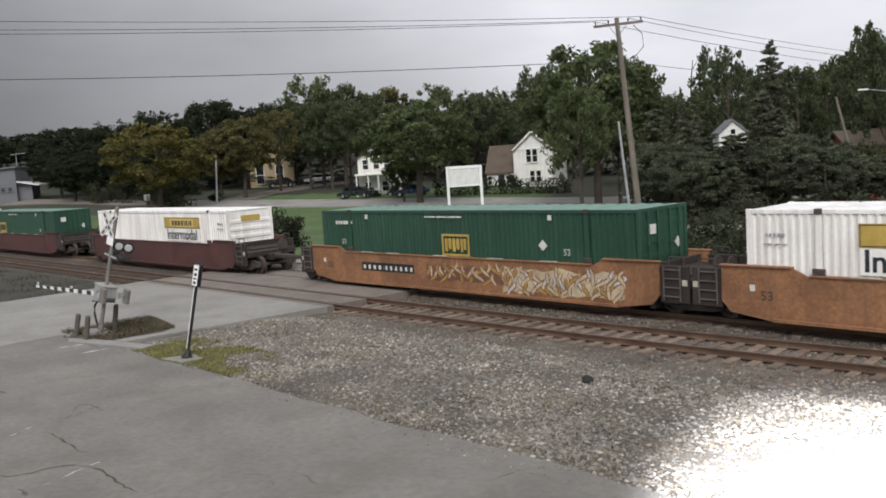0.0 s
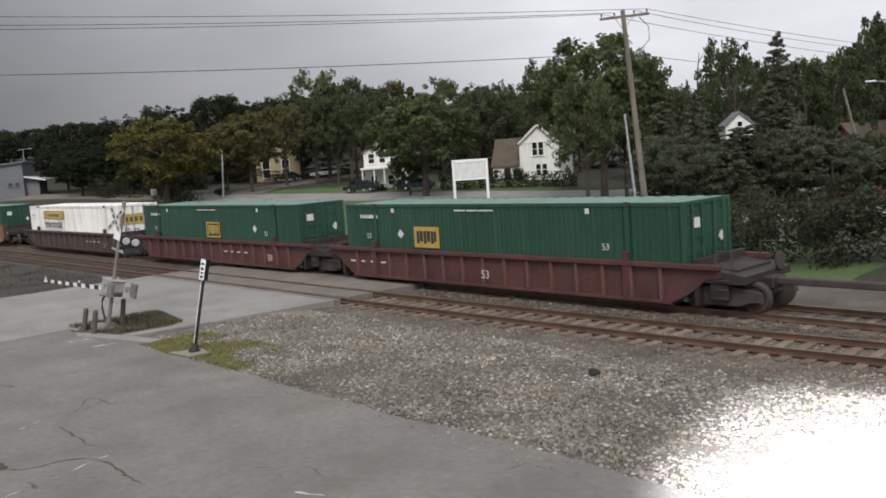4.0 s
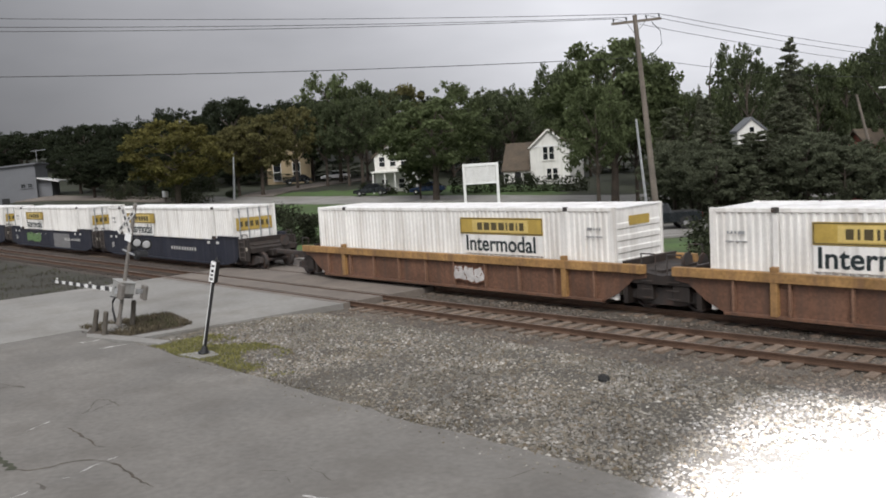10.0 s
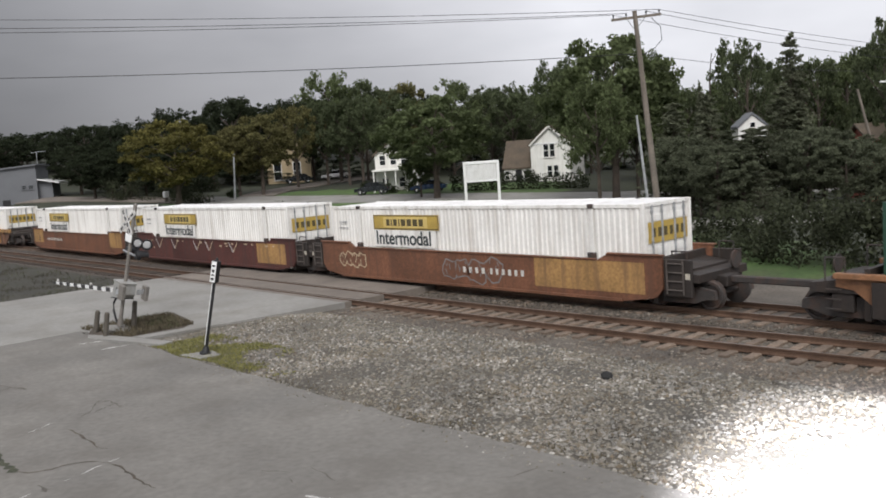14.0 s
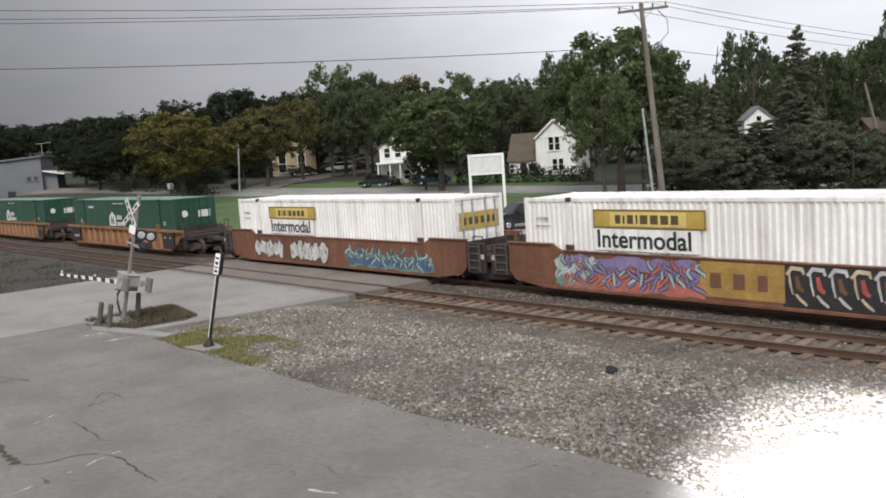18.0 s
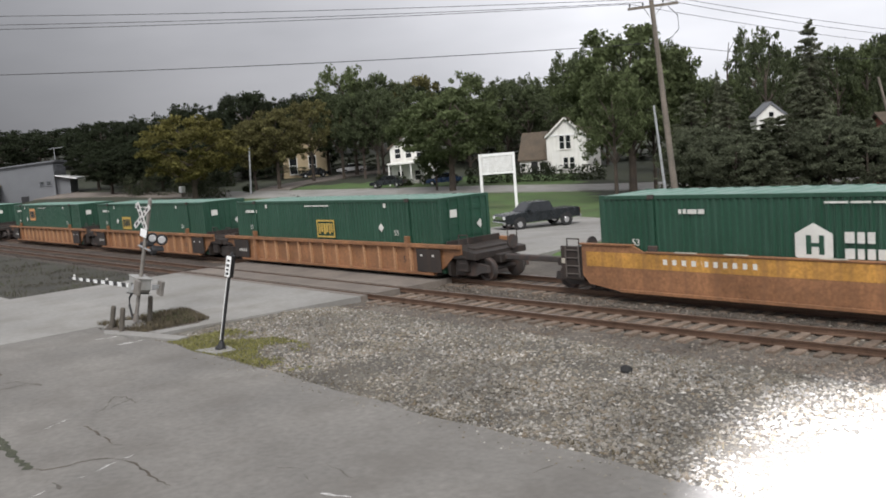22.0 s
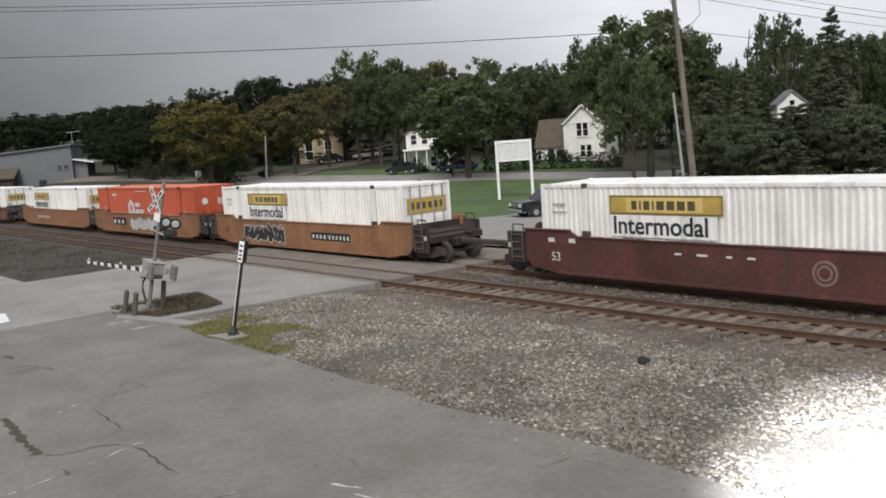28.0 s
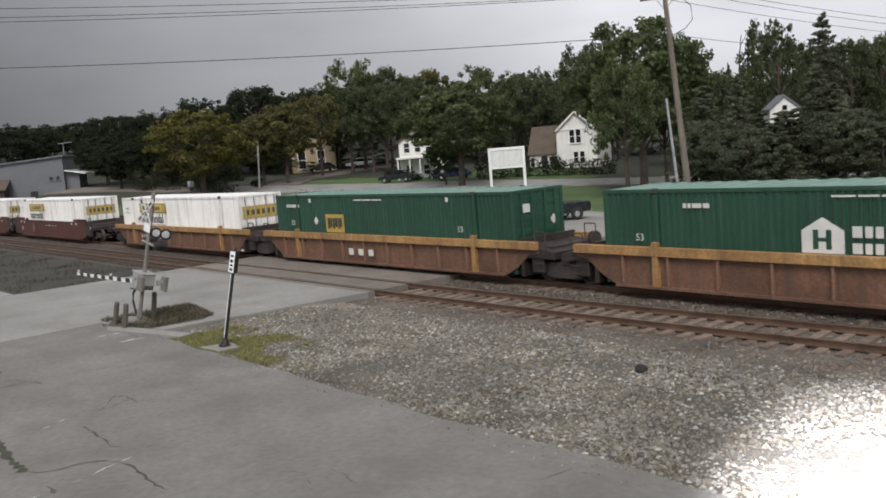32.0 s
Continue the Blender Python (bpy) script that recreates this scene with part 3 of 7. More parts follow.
M_ORANGED = mat("faded_orange_panel_paint", (0.52, 0.26, 0.10), 0.5, var=0.2, scale=3, fine=20, bump=0.05)


def decor_fleet(ob, lx, filled, up=0.0):
    """Yellow-framed block emblem at lx from the front, with placards and small marks."""
    for s in (-1, 1):
        y, a = s * (CW / 2 + 0.026), lx - CL / 2
        if filled:
            plate(ob, "emblem_panel", lx, lx + 1.42, 1.22 + up, 2.02 + up * 1.4, s, M_ORANGED if up else M_YELLOW, 0.020)
        else:
            fr = bmesh.new()
            for p in ((a, a + 1.42, 1.94, 2.02), (a, a + 1.42, 1.22, 1.30), (a, a + 0.08, 1.30, 1.94), (a + 1.34, a + 1.42, 1.30, 1.94)):
                box(fr, p[0], p[1], min(y, y - s * 0.01), max(y, y - s * 0.01), p[2], p[3])
            part("emblem_frame", fr, M_YELLOW, ob)
        eb, m = bmesh.new(), (M_INK if filled else M_YELLOW)
        for x0, w in ((0.16, 0.34), (0.56, 0.36), (0.98, 0.28)):
            q = y + s * 0.004
            box(eb, a + x0, a + x0 + w * 0.42, min(q, q - s * 0.01), max(q, q - s * 0.01), 1.38 + up, 1.86 + up * 1.3)
            box(eb, a + x0 + w * 0.55, a + x0 + w, min(q, q - s * 0.01), max(q, q - s * 0.01), 1.46 + up, 1.86 + up * 1.3)
        tagged(part("emblem_block", eb, m, ob), kind="stuff")
        bars(ob, "serial_block", 1.0, 2.32, (0.12, 0.12, 0.12, 0.35, 0.2), 0.14, s, M_CREAM, 0.022, 0.05)
        bars(ob, "marking_bar", 6.6, 2.62, (0.6, 0.55, 0.7), 0.05, s, M_CREAM, 0.02, 0.06)
        lettering("53", 0.3, M_CREAM, ob, pose((1.35 if s < 0 else 1.75) - CL / 2, s * (CW / 2 + 0.02), 1.5, 90, 0, 0 if s < 0 else 180), "white painted number 53")
        lettering("53", 0.3, M_CREAM, ob, pose((13.2 if s < 0 else 13.6) - CL / 2, s * (CW / 2 + 0.02), 1.42, 90, 0, 0 if s < 0 else 180), "white painted number 53")
        diamond(ob, lx - 0.8 if filled else (12.35 if lx > 7 else lx - 1.0), 1.72, s)
        for x in (3.0, 12.6):
            plate(ob, "marking_bar", x, x + 0.16, 2.55, 2.72, s, M_CREAM, 0.02)
    hl = CL / 2
    part("placard", prism(bmesh.new(), [(0.75, 1.55), (0.93, 1.73), (0.75, 1.91), (0.57, 1.73)], hl - 0.022, hl - 0.012, "x"), M_CREAM, ob, "white diamond placard")
    part("door_marking", bx(hl - 0.022, hl - 0.012, -0.85, -0.45, 2.1, 2.4), M_CREAM, ob)


def decor_group(ob, lx, hexed, colour):
    """White house-shaped or six-sided emblem with a dark H block and two white bars of writing beside it."""
    for s in (-1, 1):
        y, a = s * (CW / 2 + 0.022), lx - CL / 2
        eb = bmesh.new()
        pts = [(a, 1.2), (a + 1.1, 1.2), (a + 1.1, 1.78), (a + 0.55, 2.12), (a, 1.78)]
        if hexed:
            pts = [(a + 0.5, 0.98), (a + 1.0, 1.24), (a + 1.0, 1.84), (a + 0.5, 2.12), (a, 1.84), (a, 1.24)]
        prism(eb, pts, min(y, y - s * 0.01), max(y, y - s * 0.01), "y")
        part("emblem_shape", eb, M_CREAM, ob)
        hb, q = bmesh.new(), y + s * 0.004
        for p in ((0.3, 0.44, 1.3, 1.8), (0.64, 0.78, 1.3, 1.8), (0.44, 0.64, 1.5, 1.6)):
            box(hb, a + p[0], a + p[1], min(q, q - s * 0.01), max(q, q - s * 0.01), p[2], p[3])
        tagged(part("emblem_block", hb, colour, ob), kind="stuff")
        bars(ob, "name_block", lx + 1.3, 1.62, (0.24, 0.18, 0.18), 0.28, s, M_CREAM, 0.022, 0.07)
        bars(ob, "name_block", lx + 1.3, 1.22, (0.24, 0.17, 0.19, 0.19, 0.19), 0.26, s, M_CREAM, 0.022, 0.07)
        bars(ob, "serial_block", 2.9, 2.34, (0.1, 0.1, 0.3, 0.2), 0.13, s, M_CREAM, 0.022, 0.05)
        bars(ob, "marking_bar", 7.2, 2.62, (0.6, 0.5, 0.5), 0.05, s, M_CREAM, 0.02, 0.06)
        lettering("53", 0.3, M_CREAM, ob, pose((1.2 if s < 0 else 1.6) - CL / 2, s * (CW / 2 + 0.02), 1.36, 90, 0, 0 if s < 0 else 180), "white painted number 53")
        lettering("53", 0.3, M_CREAM, ob, pose((14.6 if s < 0 else 15.0) - CL / 2, s * (CW / 2 + 0.02), 1.36, 90, 0, 0 if s < 0 else 180), "white painted number 53")
    hl = CL / 2
    ring = bmesh.new()
    rod(ring, (hl - 0.022, -0.65, 2.0), (hl - 0.012, -0.65, 2.0), 0.2, n=12)
    part("door_marking", ring, M_CREAM, ob)
    part("door_marking", bx(hl - 0.022, hl - 0.012, 0.2, 0.95, 1.75, 2.15), M_CREAM, ob)


# railcar paint schemes
def carpaint(name, col, dirt=(0.07, 0.045, 0.035), amount=0.6):
    return mat(name, col, 0.65, var=0.38, scale=0.9, fine=12, bump=0.2, dirt=dirt, streak=True, amount=min(amount + 0.12, 0.9))


M_GUIDE = mat("worn_pale_guide_pad", (0.5, 0.46, 0.38), 0.6, var=0.3, scale=3, fine=20, bump=0.2)
P_ORANGE = carpaint("faded_orange_car_paint", (0.255, 0.12, 0.055), (0.17, 0.085, 0.045), 0.6)
P_RUSTO = carpaint("rusty_orange_car_paint", (0.17, 0.072, 0.038), (0.11, 0.05, 0.03), 0.7)
P_MAROON = carpaint("dark_maroon_car_paint", (0.085, 0.03, 0.026), (0.05, 0.033, 0.03), 0.6)
P_RED = carpaint("oxide_red_car_paint", (0.09, 0.028, 0.022), (0.05, 0.03, 0.025), 0.65)
P_NAVY = carpaint("navy_blue_car_paint", (0.014, 0.0165, 0.029), (0.04, 0.04, 0.05), 0.5)
P_BROWN = carpaint("brown_car_paint", (0.15, 0.075, 0.045), (0.075, 0.048, 0.036), 0.6)
M_MAROONIRON = mat("worn_ladder_iron", (0.10, 0.085, 0.075), 0.7, 0.2, var=0.3, scale=3, fine=18, bump=0.2)
P_UMBER = carpaint("sooty_umber_car_paint", (0.062, 0.043, 0.037), (0.045, 0.034, 0.03), 0.6)
P_DARKBROWN = carpaint("dark_brown_steel", (0.026, 0.02, 0.017), (0.045, 0.028, 0.02), 0.5)
P_GOLDEN = carpaint("golden_yellow_car_paint", (0.46, 0.235, 0.05), (0.2, 0.1, 0.045), 0.6)
# lighter paint for the ribs: their highlights are put into the colour
P_RIB = {"faded_orange_car_paint": carpaint("highlit_orange_rib", (0.36, 0.20, 0.105), (0.2, 0.1, 0.055), 0.5), "brown_car_paint": carpaint("highlit_brown_rib", (0.20, 0.11, 0.07), (0.1, 0.06, 0.045), 0.5),
         "sooty_umber_car_paint": carpaint("highlit_umber_rib", (0.095, 0.07, 0.06), (0.06, 0.045, 0.04), 0.5),
         "dark_maroon_car_paint": carpaint("highlit_maroon_rib", (0.125, 0.055, 0.045), (0.07, 0.04, 0.035), 0.5)}
P_YELLOW = carpaint("yellow_car_paint", (0.36, 0.205, 0.075), (0.17, 0.095, 0.05), 0.75)


def side_smooth(s):
    """A smooth deep side sill, raised at both ends and cut off aslant below them."""
    pts = [(-7.3, 0.17), (7.3, 0.17), (8.5, 0.34), (8.75, 0.62), (8.75, 1.6), (6.75, 1.6), (6.35, 1.40), (-6.35, 1.40), (-6.75, 1.6), (-8.75, 1.6), (-8.75, 0.62), (-8.5, 0.34)]
    return prism(bmesh.new(), pts, s * 1.36, s * 1.46, "y")


def smooth_trim(sw, s, paint):
    """Flanges along the lower edge, the middle and the raised ends of a smooth side sill."""
    part("bottom_flange", bx(-7.3, 7.3, *sorted((s * 1.462, s * 1.52)), 0.15, 0.25, bev=0.01), paint, sw)
    part("top_flange", bx(-6.3, 6.3, *sorted((s * 1.34, s * 1.50)), 1.402, 1.45, bev=0.01), paint, sw)
    for e in (-1, 1):
        part("end_flange", bx(*sorted((e * 6.75, e * 8.8)), *sorted((s * 1.34, s * 1.52)), 1.602, 1.65, bev=0.01), paint, sw)
    for x in (-4.9, -3.3, -0.6, 2.2, 4.6):
        part("guide_pad", bx(x - 0.35, x + 0.35, *sorted((s * 1.42, s * 1.505)), 1.451, 1.475), M_GUIDE, sw)


def side_ribbed(s, deep=1.28):
    pts = [(-7.6, 0.2), (7.6, 0.2), (8.2, 0.5), (8.75, 0.95), (9.2, 1.02), (9.2, deep), (-9.2, deep), (-9.2, 1.02), (-8.75, 0.95), (-8.2, 0.5)]
    return prism(bmesh.new(), pts, s * 1.34, s * 1.38, "y")


TRUCK_MESH = {}


def truck(parent, x):
    tk = new("truck")
    tk.parent = parent
    at(tk, pose(x, 0, 0))
    for s in (-1, 1):
        fbm = bmesh.new()
        prism(fbm, [(-1.25, 0.35), (-1.2, 0.6), (-0.5, 0.72), (0.5, 0.72), (1.2, 0.6), (1.25, 0.35), (0.95, 0.33), (0.55, 0.2), (-0.55, 0.2), (-0.95, 0.33)], s * 0.95, s * 1.1, "y")
        part("side_frame", fbm, M_DARK, tk)
    part("bolster", bx(-0.28, 0.28, -0.94, 0.94, 0.42, 0.78, bev=0.03), M_DARK, tk)
    for dx in (-0.9, 0.9):
        if "axle" not in TRUCK_MESH:
            wb = bmesh.new()
            rod(wb, (0, -0.95, 0.42), (0, 0.95, 0.42), 0.08, n=10)
            TRUCK_MESH["axle"] = part("axle", wb, M_DARK).data
            for s in (-1, 1):
                wb = bmesh.new()
                prof = [(0.67, 0.10), (0.67, 0.45), (0.70, 0.45), (0.71, 0.42), (0.83, 0.41), (0.83, 0.33), (0.77, 0.30), (0.77, 0.16), (0.86, 0.12), (0.86, 0.04)]
                rings = [[wb.verts.new((r * math.cos(a * math.pi / 14), s * y, 0.42 + r * math.sin(a * math.pi / 14))) for a in range(28)] for y, r in prof]
                for r0, r1 in zip(rings, rings[1:]):
                    for a in range(28):
                        wb.faces.new((r0[a], r0[(a + 1) % 28], r1[(a + 1) % 28], r1[a]))
                wb.faces.new(rings[-1])
                bmesh.ops.recalc_face_normals(wb, faces=wb.faces)
                TRUCK_MESH[s] = part("wheel", wb, M_DARK).data
            for o in [o for o in scene.objects if o.data in TRUCK_MESH.values()]:
                bpy.data.objects.remove(o)
        for key, nm in (("axle", "axle"), (-1, "wheel"), (1, "wheel")):
            o = new(nm, TRUCK_MESH[key])
            o.parent, o.location.x = tk, dx
    return tk


def well_car(kind, paint, trim=None, ends=None):
    """One well of an articulated container car; origin on the rails at its middle."""
    ob = new("well_car")
    trim = trim or paint
    for s in (-1, 1):
        if kind == "smooth":
            sw = part("side_sill", side_smooth(s), paint, ob)
            smooth_trim(sw, s, paint)
            for e in (-1, 1):
                # dark plate added to fill the shaded gap between cars
                part("end_apron", bx(*sorted((e * 8.76, e * 9.7)), *sorted((s * 1.30, s * 1.42)), 0.42, 1.52, bev=0.02), P_DARKBROWN, sw, "dark plate added over the shaded gap at the car's end")
        else:
            deep = 1.24 if kind == "ribbed" else 1.16
            sw = part("side_sill", side_ribbed(s, deep), paint, ob)
            part("bottom_flange", bx(-7.6, 7.6, *sorted((s * 1.382, s * 1.5)), 0.17, 0.26, bev=0.01), paint, sw)
            top = bx(-9.2, 9.2, *sorted((s * 1.32, s * 1.54)), deep, deep + (0.14 if kind == "ribbed" else 0.27), bev=0.012)
            part("top_chord", top, trim, ob)
            n = 15 if kind == "ribbed" else 10
            rib = bx(-0.05 if kind == "ribbed" else -0.035, 0.05 if kind == "ribbed" else 0.035, *sorted((s * 1.37, s * 1.5)), 0.26, deep, bev=0.008)
            first = part("rib", rib, P_RIB[paint.name], sw)
            first.location.x = -7.3
            for i in range(1, n):
                o = new("rib", first.data)
                o.parent = sw
                o.location.x = -7.3 + i * 14.6 / (n - 1)
            for x in (-6.1, 6.1):
                part("lift_pad", bx(x - 0.1, x + 0.1, *sorted((s * 1.36, s * 1.53)), 0.24, deep + 0.42, bev=0.01), trim if kind != "ribbed" else paint, ob)
    for x in (-6.1, 6.1):
        for s in (-1, 1):
            if kind == "smooth":
                part("lift_pad", bx(x - 0.16, x + 0.16, *sorted((s * 1.3, s * 1.4)), 1.35, 1.62, bev=0.02), M_DARK, ob)
    fb = bx(-7.6, 7.6, -1.36, 1.36, 0.12, 0.2)
    for i in range(9):
        box(fb, -7.5 + i * 1.84, -7.3 + i * 1.84, -1.36, 1.36, 0.1, 0.22)
    part("well_floor", fb, M_DARK, ob)
    for e in (-1, 1):
        eb = bmesh.new()
        prism(eb, [(e * 8.2, 0.85), (e * 9.9, 0.85), (e * 9.9, 1.08), (e * 8.2, 1.32)], -1.34, 1.34, "y")
        box(eb, *sorted((e * 8.35, e * 8.5)), -1.36, 1.36, 0.2, 1.5)
        box(eb, *sorted((e * 9.0, e * 10.2)), -0.35, 0.35, 0.62, 0.95, bev=0.03)
        part("end_platform", eb, ends or P_DARKBROWN, ob)
        for y in (-1.3, 1.3):
            gb = bmesh.new()
            rod(gb, (e * 9.5, y, 1.05), (e * 9.5, y, 1.75), 0.022, n=6)
            rod(gb, (e * 9.0, y, 1.05), (e * 9.0, y, 1.75), 0.022, n=6)
            rod(gb, (e * 9.0, y, 1.75), (e * 9.5, y, 1.75), 0.022, n=6)
            part("grab_rail", gb, M_DARK, ob)
            for z in (0.45, 0.7, 0.95):
                part("step_rung", rod(bmesh.new(), (e * 9.05, y * 1.08, z), (e * 9.45, y * 1.08, z), 0.018, n=6), M_DARK, ob)
        wb = bx(*sorted((e * 8.7, e * 9.5)), -0.95, 0.95, 1.13, 1.21)
        part("walkway", wb, P_DARKBROWN, ob, "dark grating walkway")
        for y in (-1, 1):
            if kind == "smooth":
                for z in (0.62, 0.88, 1.14, 1.4):
                    part("ladder_rung", rod(bmesh.new(), (e * 8.9, y * 1.46, z), (e * 9.45, y * 1.46, z), 0.022, n=6), M_MAROONIRON, ob)
                for x in (8.9, 9.45):
                    part("ladder_rail", rod(bmesh.new(), (e * x, y * 1.46, 0.5), (e * x, y * 1.46, 1.5), 0.025, n=6), M_MAROONIRON, ob)
                part("placard_plate", bx(*sorted((e * 9.5, e * 9.66)), *sorted((y * 1.421, y * 1.432)), 0.95, 1.12), M_GUIDE, ob, "small pale plate")
        brake = rod(bmesh.new(), (e * 9.95, 0.55, 1.32), (e * 10.0, 0.55, 1.32), 0.27, n=18)
        part("brake_wheel", brake, M_DARK, ob)
        # dark box added to fill the shaded gap below the platform
        part("end_sheet", bx(*sorted((e * 8.8, e * 9.35)), -1.3, 1.3, 0.35, 0.84, bev=0.03), P_DARKBROWN, ob)
    return ob


# style: kind, side paint, top chord, ends; the wells of one articulated car follow one another
SCHEMES = {
    "maroon_smooth": ("smooth", P_MAROON, None, None, "dark maroon steel well car with smooth sides"),
    "orange": ("smooth", P_ORANGE, None, None, "faded orange steel well car with smooth sides"),
    "umber_ribbed": ("ribbed", P_UMBER, P_UMBER, None, "sooty dark brown steel well car with ribbed sides"),
    "maroon_ribbed": ("ribbed", P_MAROON, P_MAROON, None, "dark maroon steel well car with ribbed sides"),
    "yellow_top": ("posted", P_BROWN, P_YELLOW, None, "brown steel well car with a yellow top chord"),
    "navy": ("smooth", P_NAVY, None, None, "navy blue steel well car with smooth sides"),
    "rust": ("smooth", P_RUSTO, None, None, "rusty orange-brown well car with smooth sides"),
    "rust_red": ("smooth", P_RED, P_RED, None, "oxide red well car with faded yellow ends"),
    "orange_ribbed": ("ribbed", P_ORANGE, P_ORANGE, None, "orange steel well car with ribbed sides"),
    "yellow": ("smooth", P_ORANGE, None, None, "orange steel well car with a yellow upper band"),
    "brown_ribbed": ("ribbed", P_BROWN, P_BROWN, None, "dark brown steel well car with ribbed sides"),
    "red": ("smooth", P_RED, None, None, "oxide red steel well car with smooth sides"),
    "tan": ("smooth", P_ORANGE, None, None, "orange steel well car with smooth sides"),
}
# where each container's leading end stands at the clip's start, in metres along the track; its load; facing; the car's scheme
TRAIN = [
    (-122.0, "green_a", 0, "maroon_smooth"), (-99.0, "white", 0, "maroon_smooth"), (-79.0, "green_b", 0, "maroon_smooth"),
    (-55.0, "white", 180, "maroon_smooth"), (-30.8, "green_a", 0, "orange"), (-11.3, "white", 0, "orange"),
    (8.8, "green_a", 0, "orange"), (32.1, "white", 0, "umber_ribbed"), (52.0, "green_a", 0, "maroon_ribbed"),
    (71.8, "green_b", 0, "maroon_ribbed"), (96.1, "green_b", 0, "yellow_top"), (116.2, "white", 180, "yellow_top"),
    (135.8, "white", 0, "yellow_top"), (159.5, "white", 0, "navy"), (179.0, "white", 0, "navy"),
    (198.7, "white", 0, "navy"), (222.7, "white", 180, "yellow_top"), (242.1, "white", 0, "yellow_top"),
    (262.1, "white", 0, "yellow_top"), (286.2, "white", 0, "rust"), (305.8, "white", 0, "rust_red"),
    (325.6, "white", 0, "rust"), (348.6, "green_b", 0, "orange_ribbed"), (371.9, "group_a", 0, "orange_ribbed"),
    (394.6, "group_a", 0, "orange_ribbed"), (418.3, "white", 0, "rust"), (438.0, "white", 0, "rust"),
    (458.0, "green_a", 0, "rust"), (481.1, "green_c", 0, "orange_ribbed"), (501.0, "green_b", 0, "orange_ribbed"),
    (521.0, "green_a", 0, "orange_ribbed"), (544.8, "group_b", 0, "yellow"), (568.7, "group_c", 0, "brown_ribbed"),
    (588.2, "white", 0, "brown_ribbed"), (608.5, "white", 0, "brown_ribbed"), (631.5, "white", 0, "tan"),
    (650.3, "group_c", 0, "tan"), (670.1, "white", 0, "tan"), (694.0, "white", 0, "red"),
    (713.6, "white", 0, "red"), (734.1, "white", 0, "red"), (758.1, "white", 0, "yellow_top"),
    (778.2, "green_b", 0, "yellow_top"), (798.3, "group_a", 0, "yellow_top"),
]
SPEED, DECK = 25.525, 0.24
# the train is shifted to fit the view: seconds, and metres by which it lags its even run
TRAIN_SHIFTS = [
    (0.0, -0.2), (1.0, 0.2), (2.0, -0.5), (3.0, 0.2), (6.0, 0.0), (7.0, -0.1), (8.0, 0.0), (9.0, 0.1), (10.0, 0.0), (11.0, 0.0), (12.0, 0.4), (13.0, -0.5),
    (14.0, 0.2), (17.0, -0.3), (18.0, 1.0), (19.0, 0.4), (20.0, -0.4), (21.0, 0.0), (22.0, -1.0), (23.0, 0.6), (24.0, -0.5), (25.0, -0.1), (28.0, -0.3), (29.0, -0.7),
    (30.0, -0.6), (31.0, 0.0), (32.0, 0.4),
]
LOADS = {
    "white": "white corrugated steel container with yellow name panel on a well car",
    "green_a": "dark green corrugated container with yellow-framed emblem on a well car",
    "green_b": "dark green corrugated container with yellow emblem panel on a well car",
    "green_c": "dark green container with faded orange emblem panel on a well car",
    "group_a": "dark green corrugated container with white house-shaped emblem",
    "group_b": "dark green corrugated container with white six-sided emblem",
    "group_c": "orange-red corrugated container with white house-shaped emblem",
}


def load(kind):
    c = container({"w": "white", "g": "green"}[kind[0]] if kind != "group_c" else "orange")
    if kind == "white":
        decor_hauler(c)
    elif kind == "green_a":
        decor_fleet(c, 7.5, False)
    elif kind == "green_b":
        decor_fleet(c, 4.3, True)
    elif kind == "green_c":
        decor_fleet(c, 4.3, True, 0.4)
    elif kind == "group_c":
        decor_group(c, 5.7, False, M_ORANGE)
    else:
        decor_group(c, 6.4, kind == "group_b", M_GREEN)
    return tagged(c, LOADS[kind], "shipping container", "containers on the train")


loads_built, cars_built, MOVING = {}, {}, []
for k, (s0, kind, turn, scheme) in enumerate(TRAIN):
    mid = s0 + CL / 2
    place = pose(mid, FAR_TRACK, DECK, 0, 0, turn)
    if kind in loads_built:
        box_ob = copy_thing(loads_built[kind], place)
    else:
        box_ob = loads_built[kind] = load(kind)
        at(box_ob, place)
    MOVING.append((box_ob, mid, DECK, turn))
    place = pose(mid, FAR_TRACK, 0)
    if scheme in cars_built:
        car = copy_thing(cars_built[scheme], place)
    else:
        kd, p1, p2, p3, lab = SCHEMES[scheme]
        car = cars_built[scheme] = tagged(well_car(kd, p1, p2, p3), lab, "railcar", "well cars of the train")
        at(car, place)
    MOVING.append((car, mid, 0.0, 0))
# the trucks: shared between the wells of one car, single at its ends
for i, (ob_i, mid, z, turn) in enumerate(MOVING[1::2]):
    scheme = TRAIN[i][3]
    same_prev = i > 0 and mid - MOVING[2 * i - 1][1] < 21.9
    same_next = i + 1 < len(TRAIN) and MOVING[2 * i + 3][1] - mid < 21.9
    if not same_prev:
        truck(ob_i, -9.0)
    truck(ob_i, (MOVING[2 * i + 3][1] - mid) / 2 if same_next else 9.0)
    if not same_next and i + 1 < len(TRAIN):
        g = MOVING[2 * i + 3][1] - mid - 20.0
        part("coupler", bx(9.8, 10.1 + g, -0.12, 0.12, 0.72, 0.92, bev=0.03), M_DARK, ob_i)

# ---- markings and graffiti on the cars' near sides ----
SIDE_Y = {"smooth": -1.462, "ribbed": -1.503, "posted": -1.503}


def spray(name, col):
    return mat("spray_" + name, col, 0.6, var=0.25, scale=2.5, fine=18, bump=0.0, dirt=(col[0] * 0.5 + 0.05, col[1] * 0.5 + 0.03, col[2] * 0.5 + 0.02), amount=0.5)


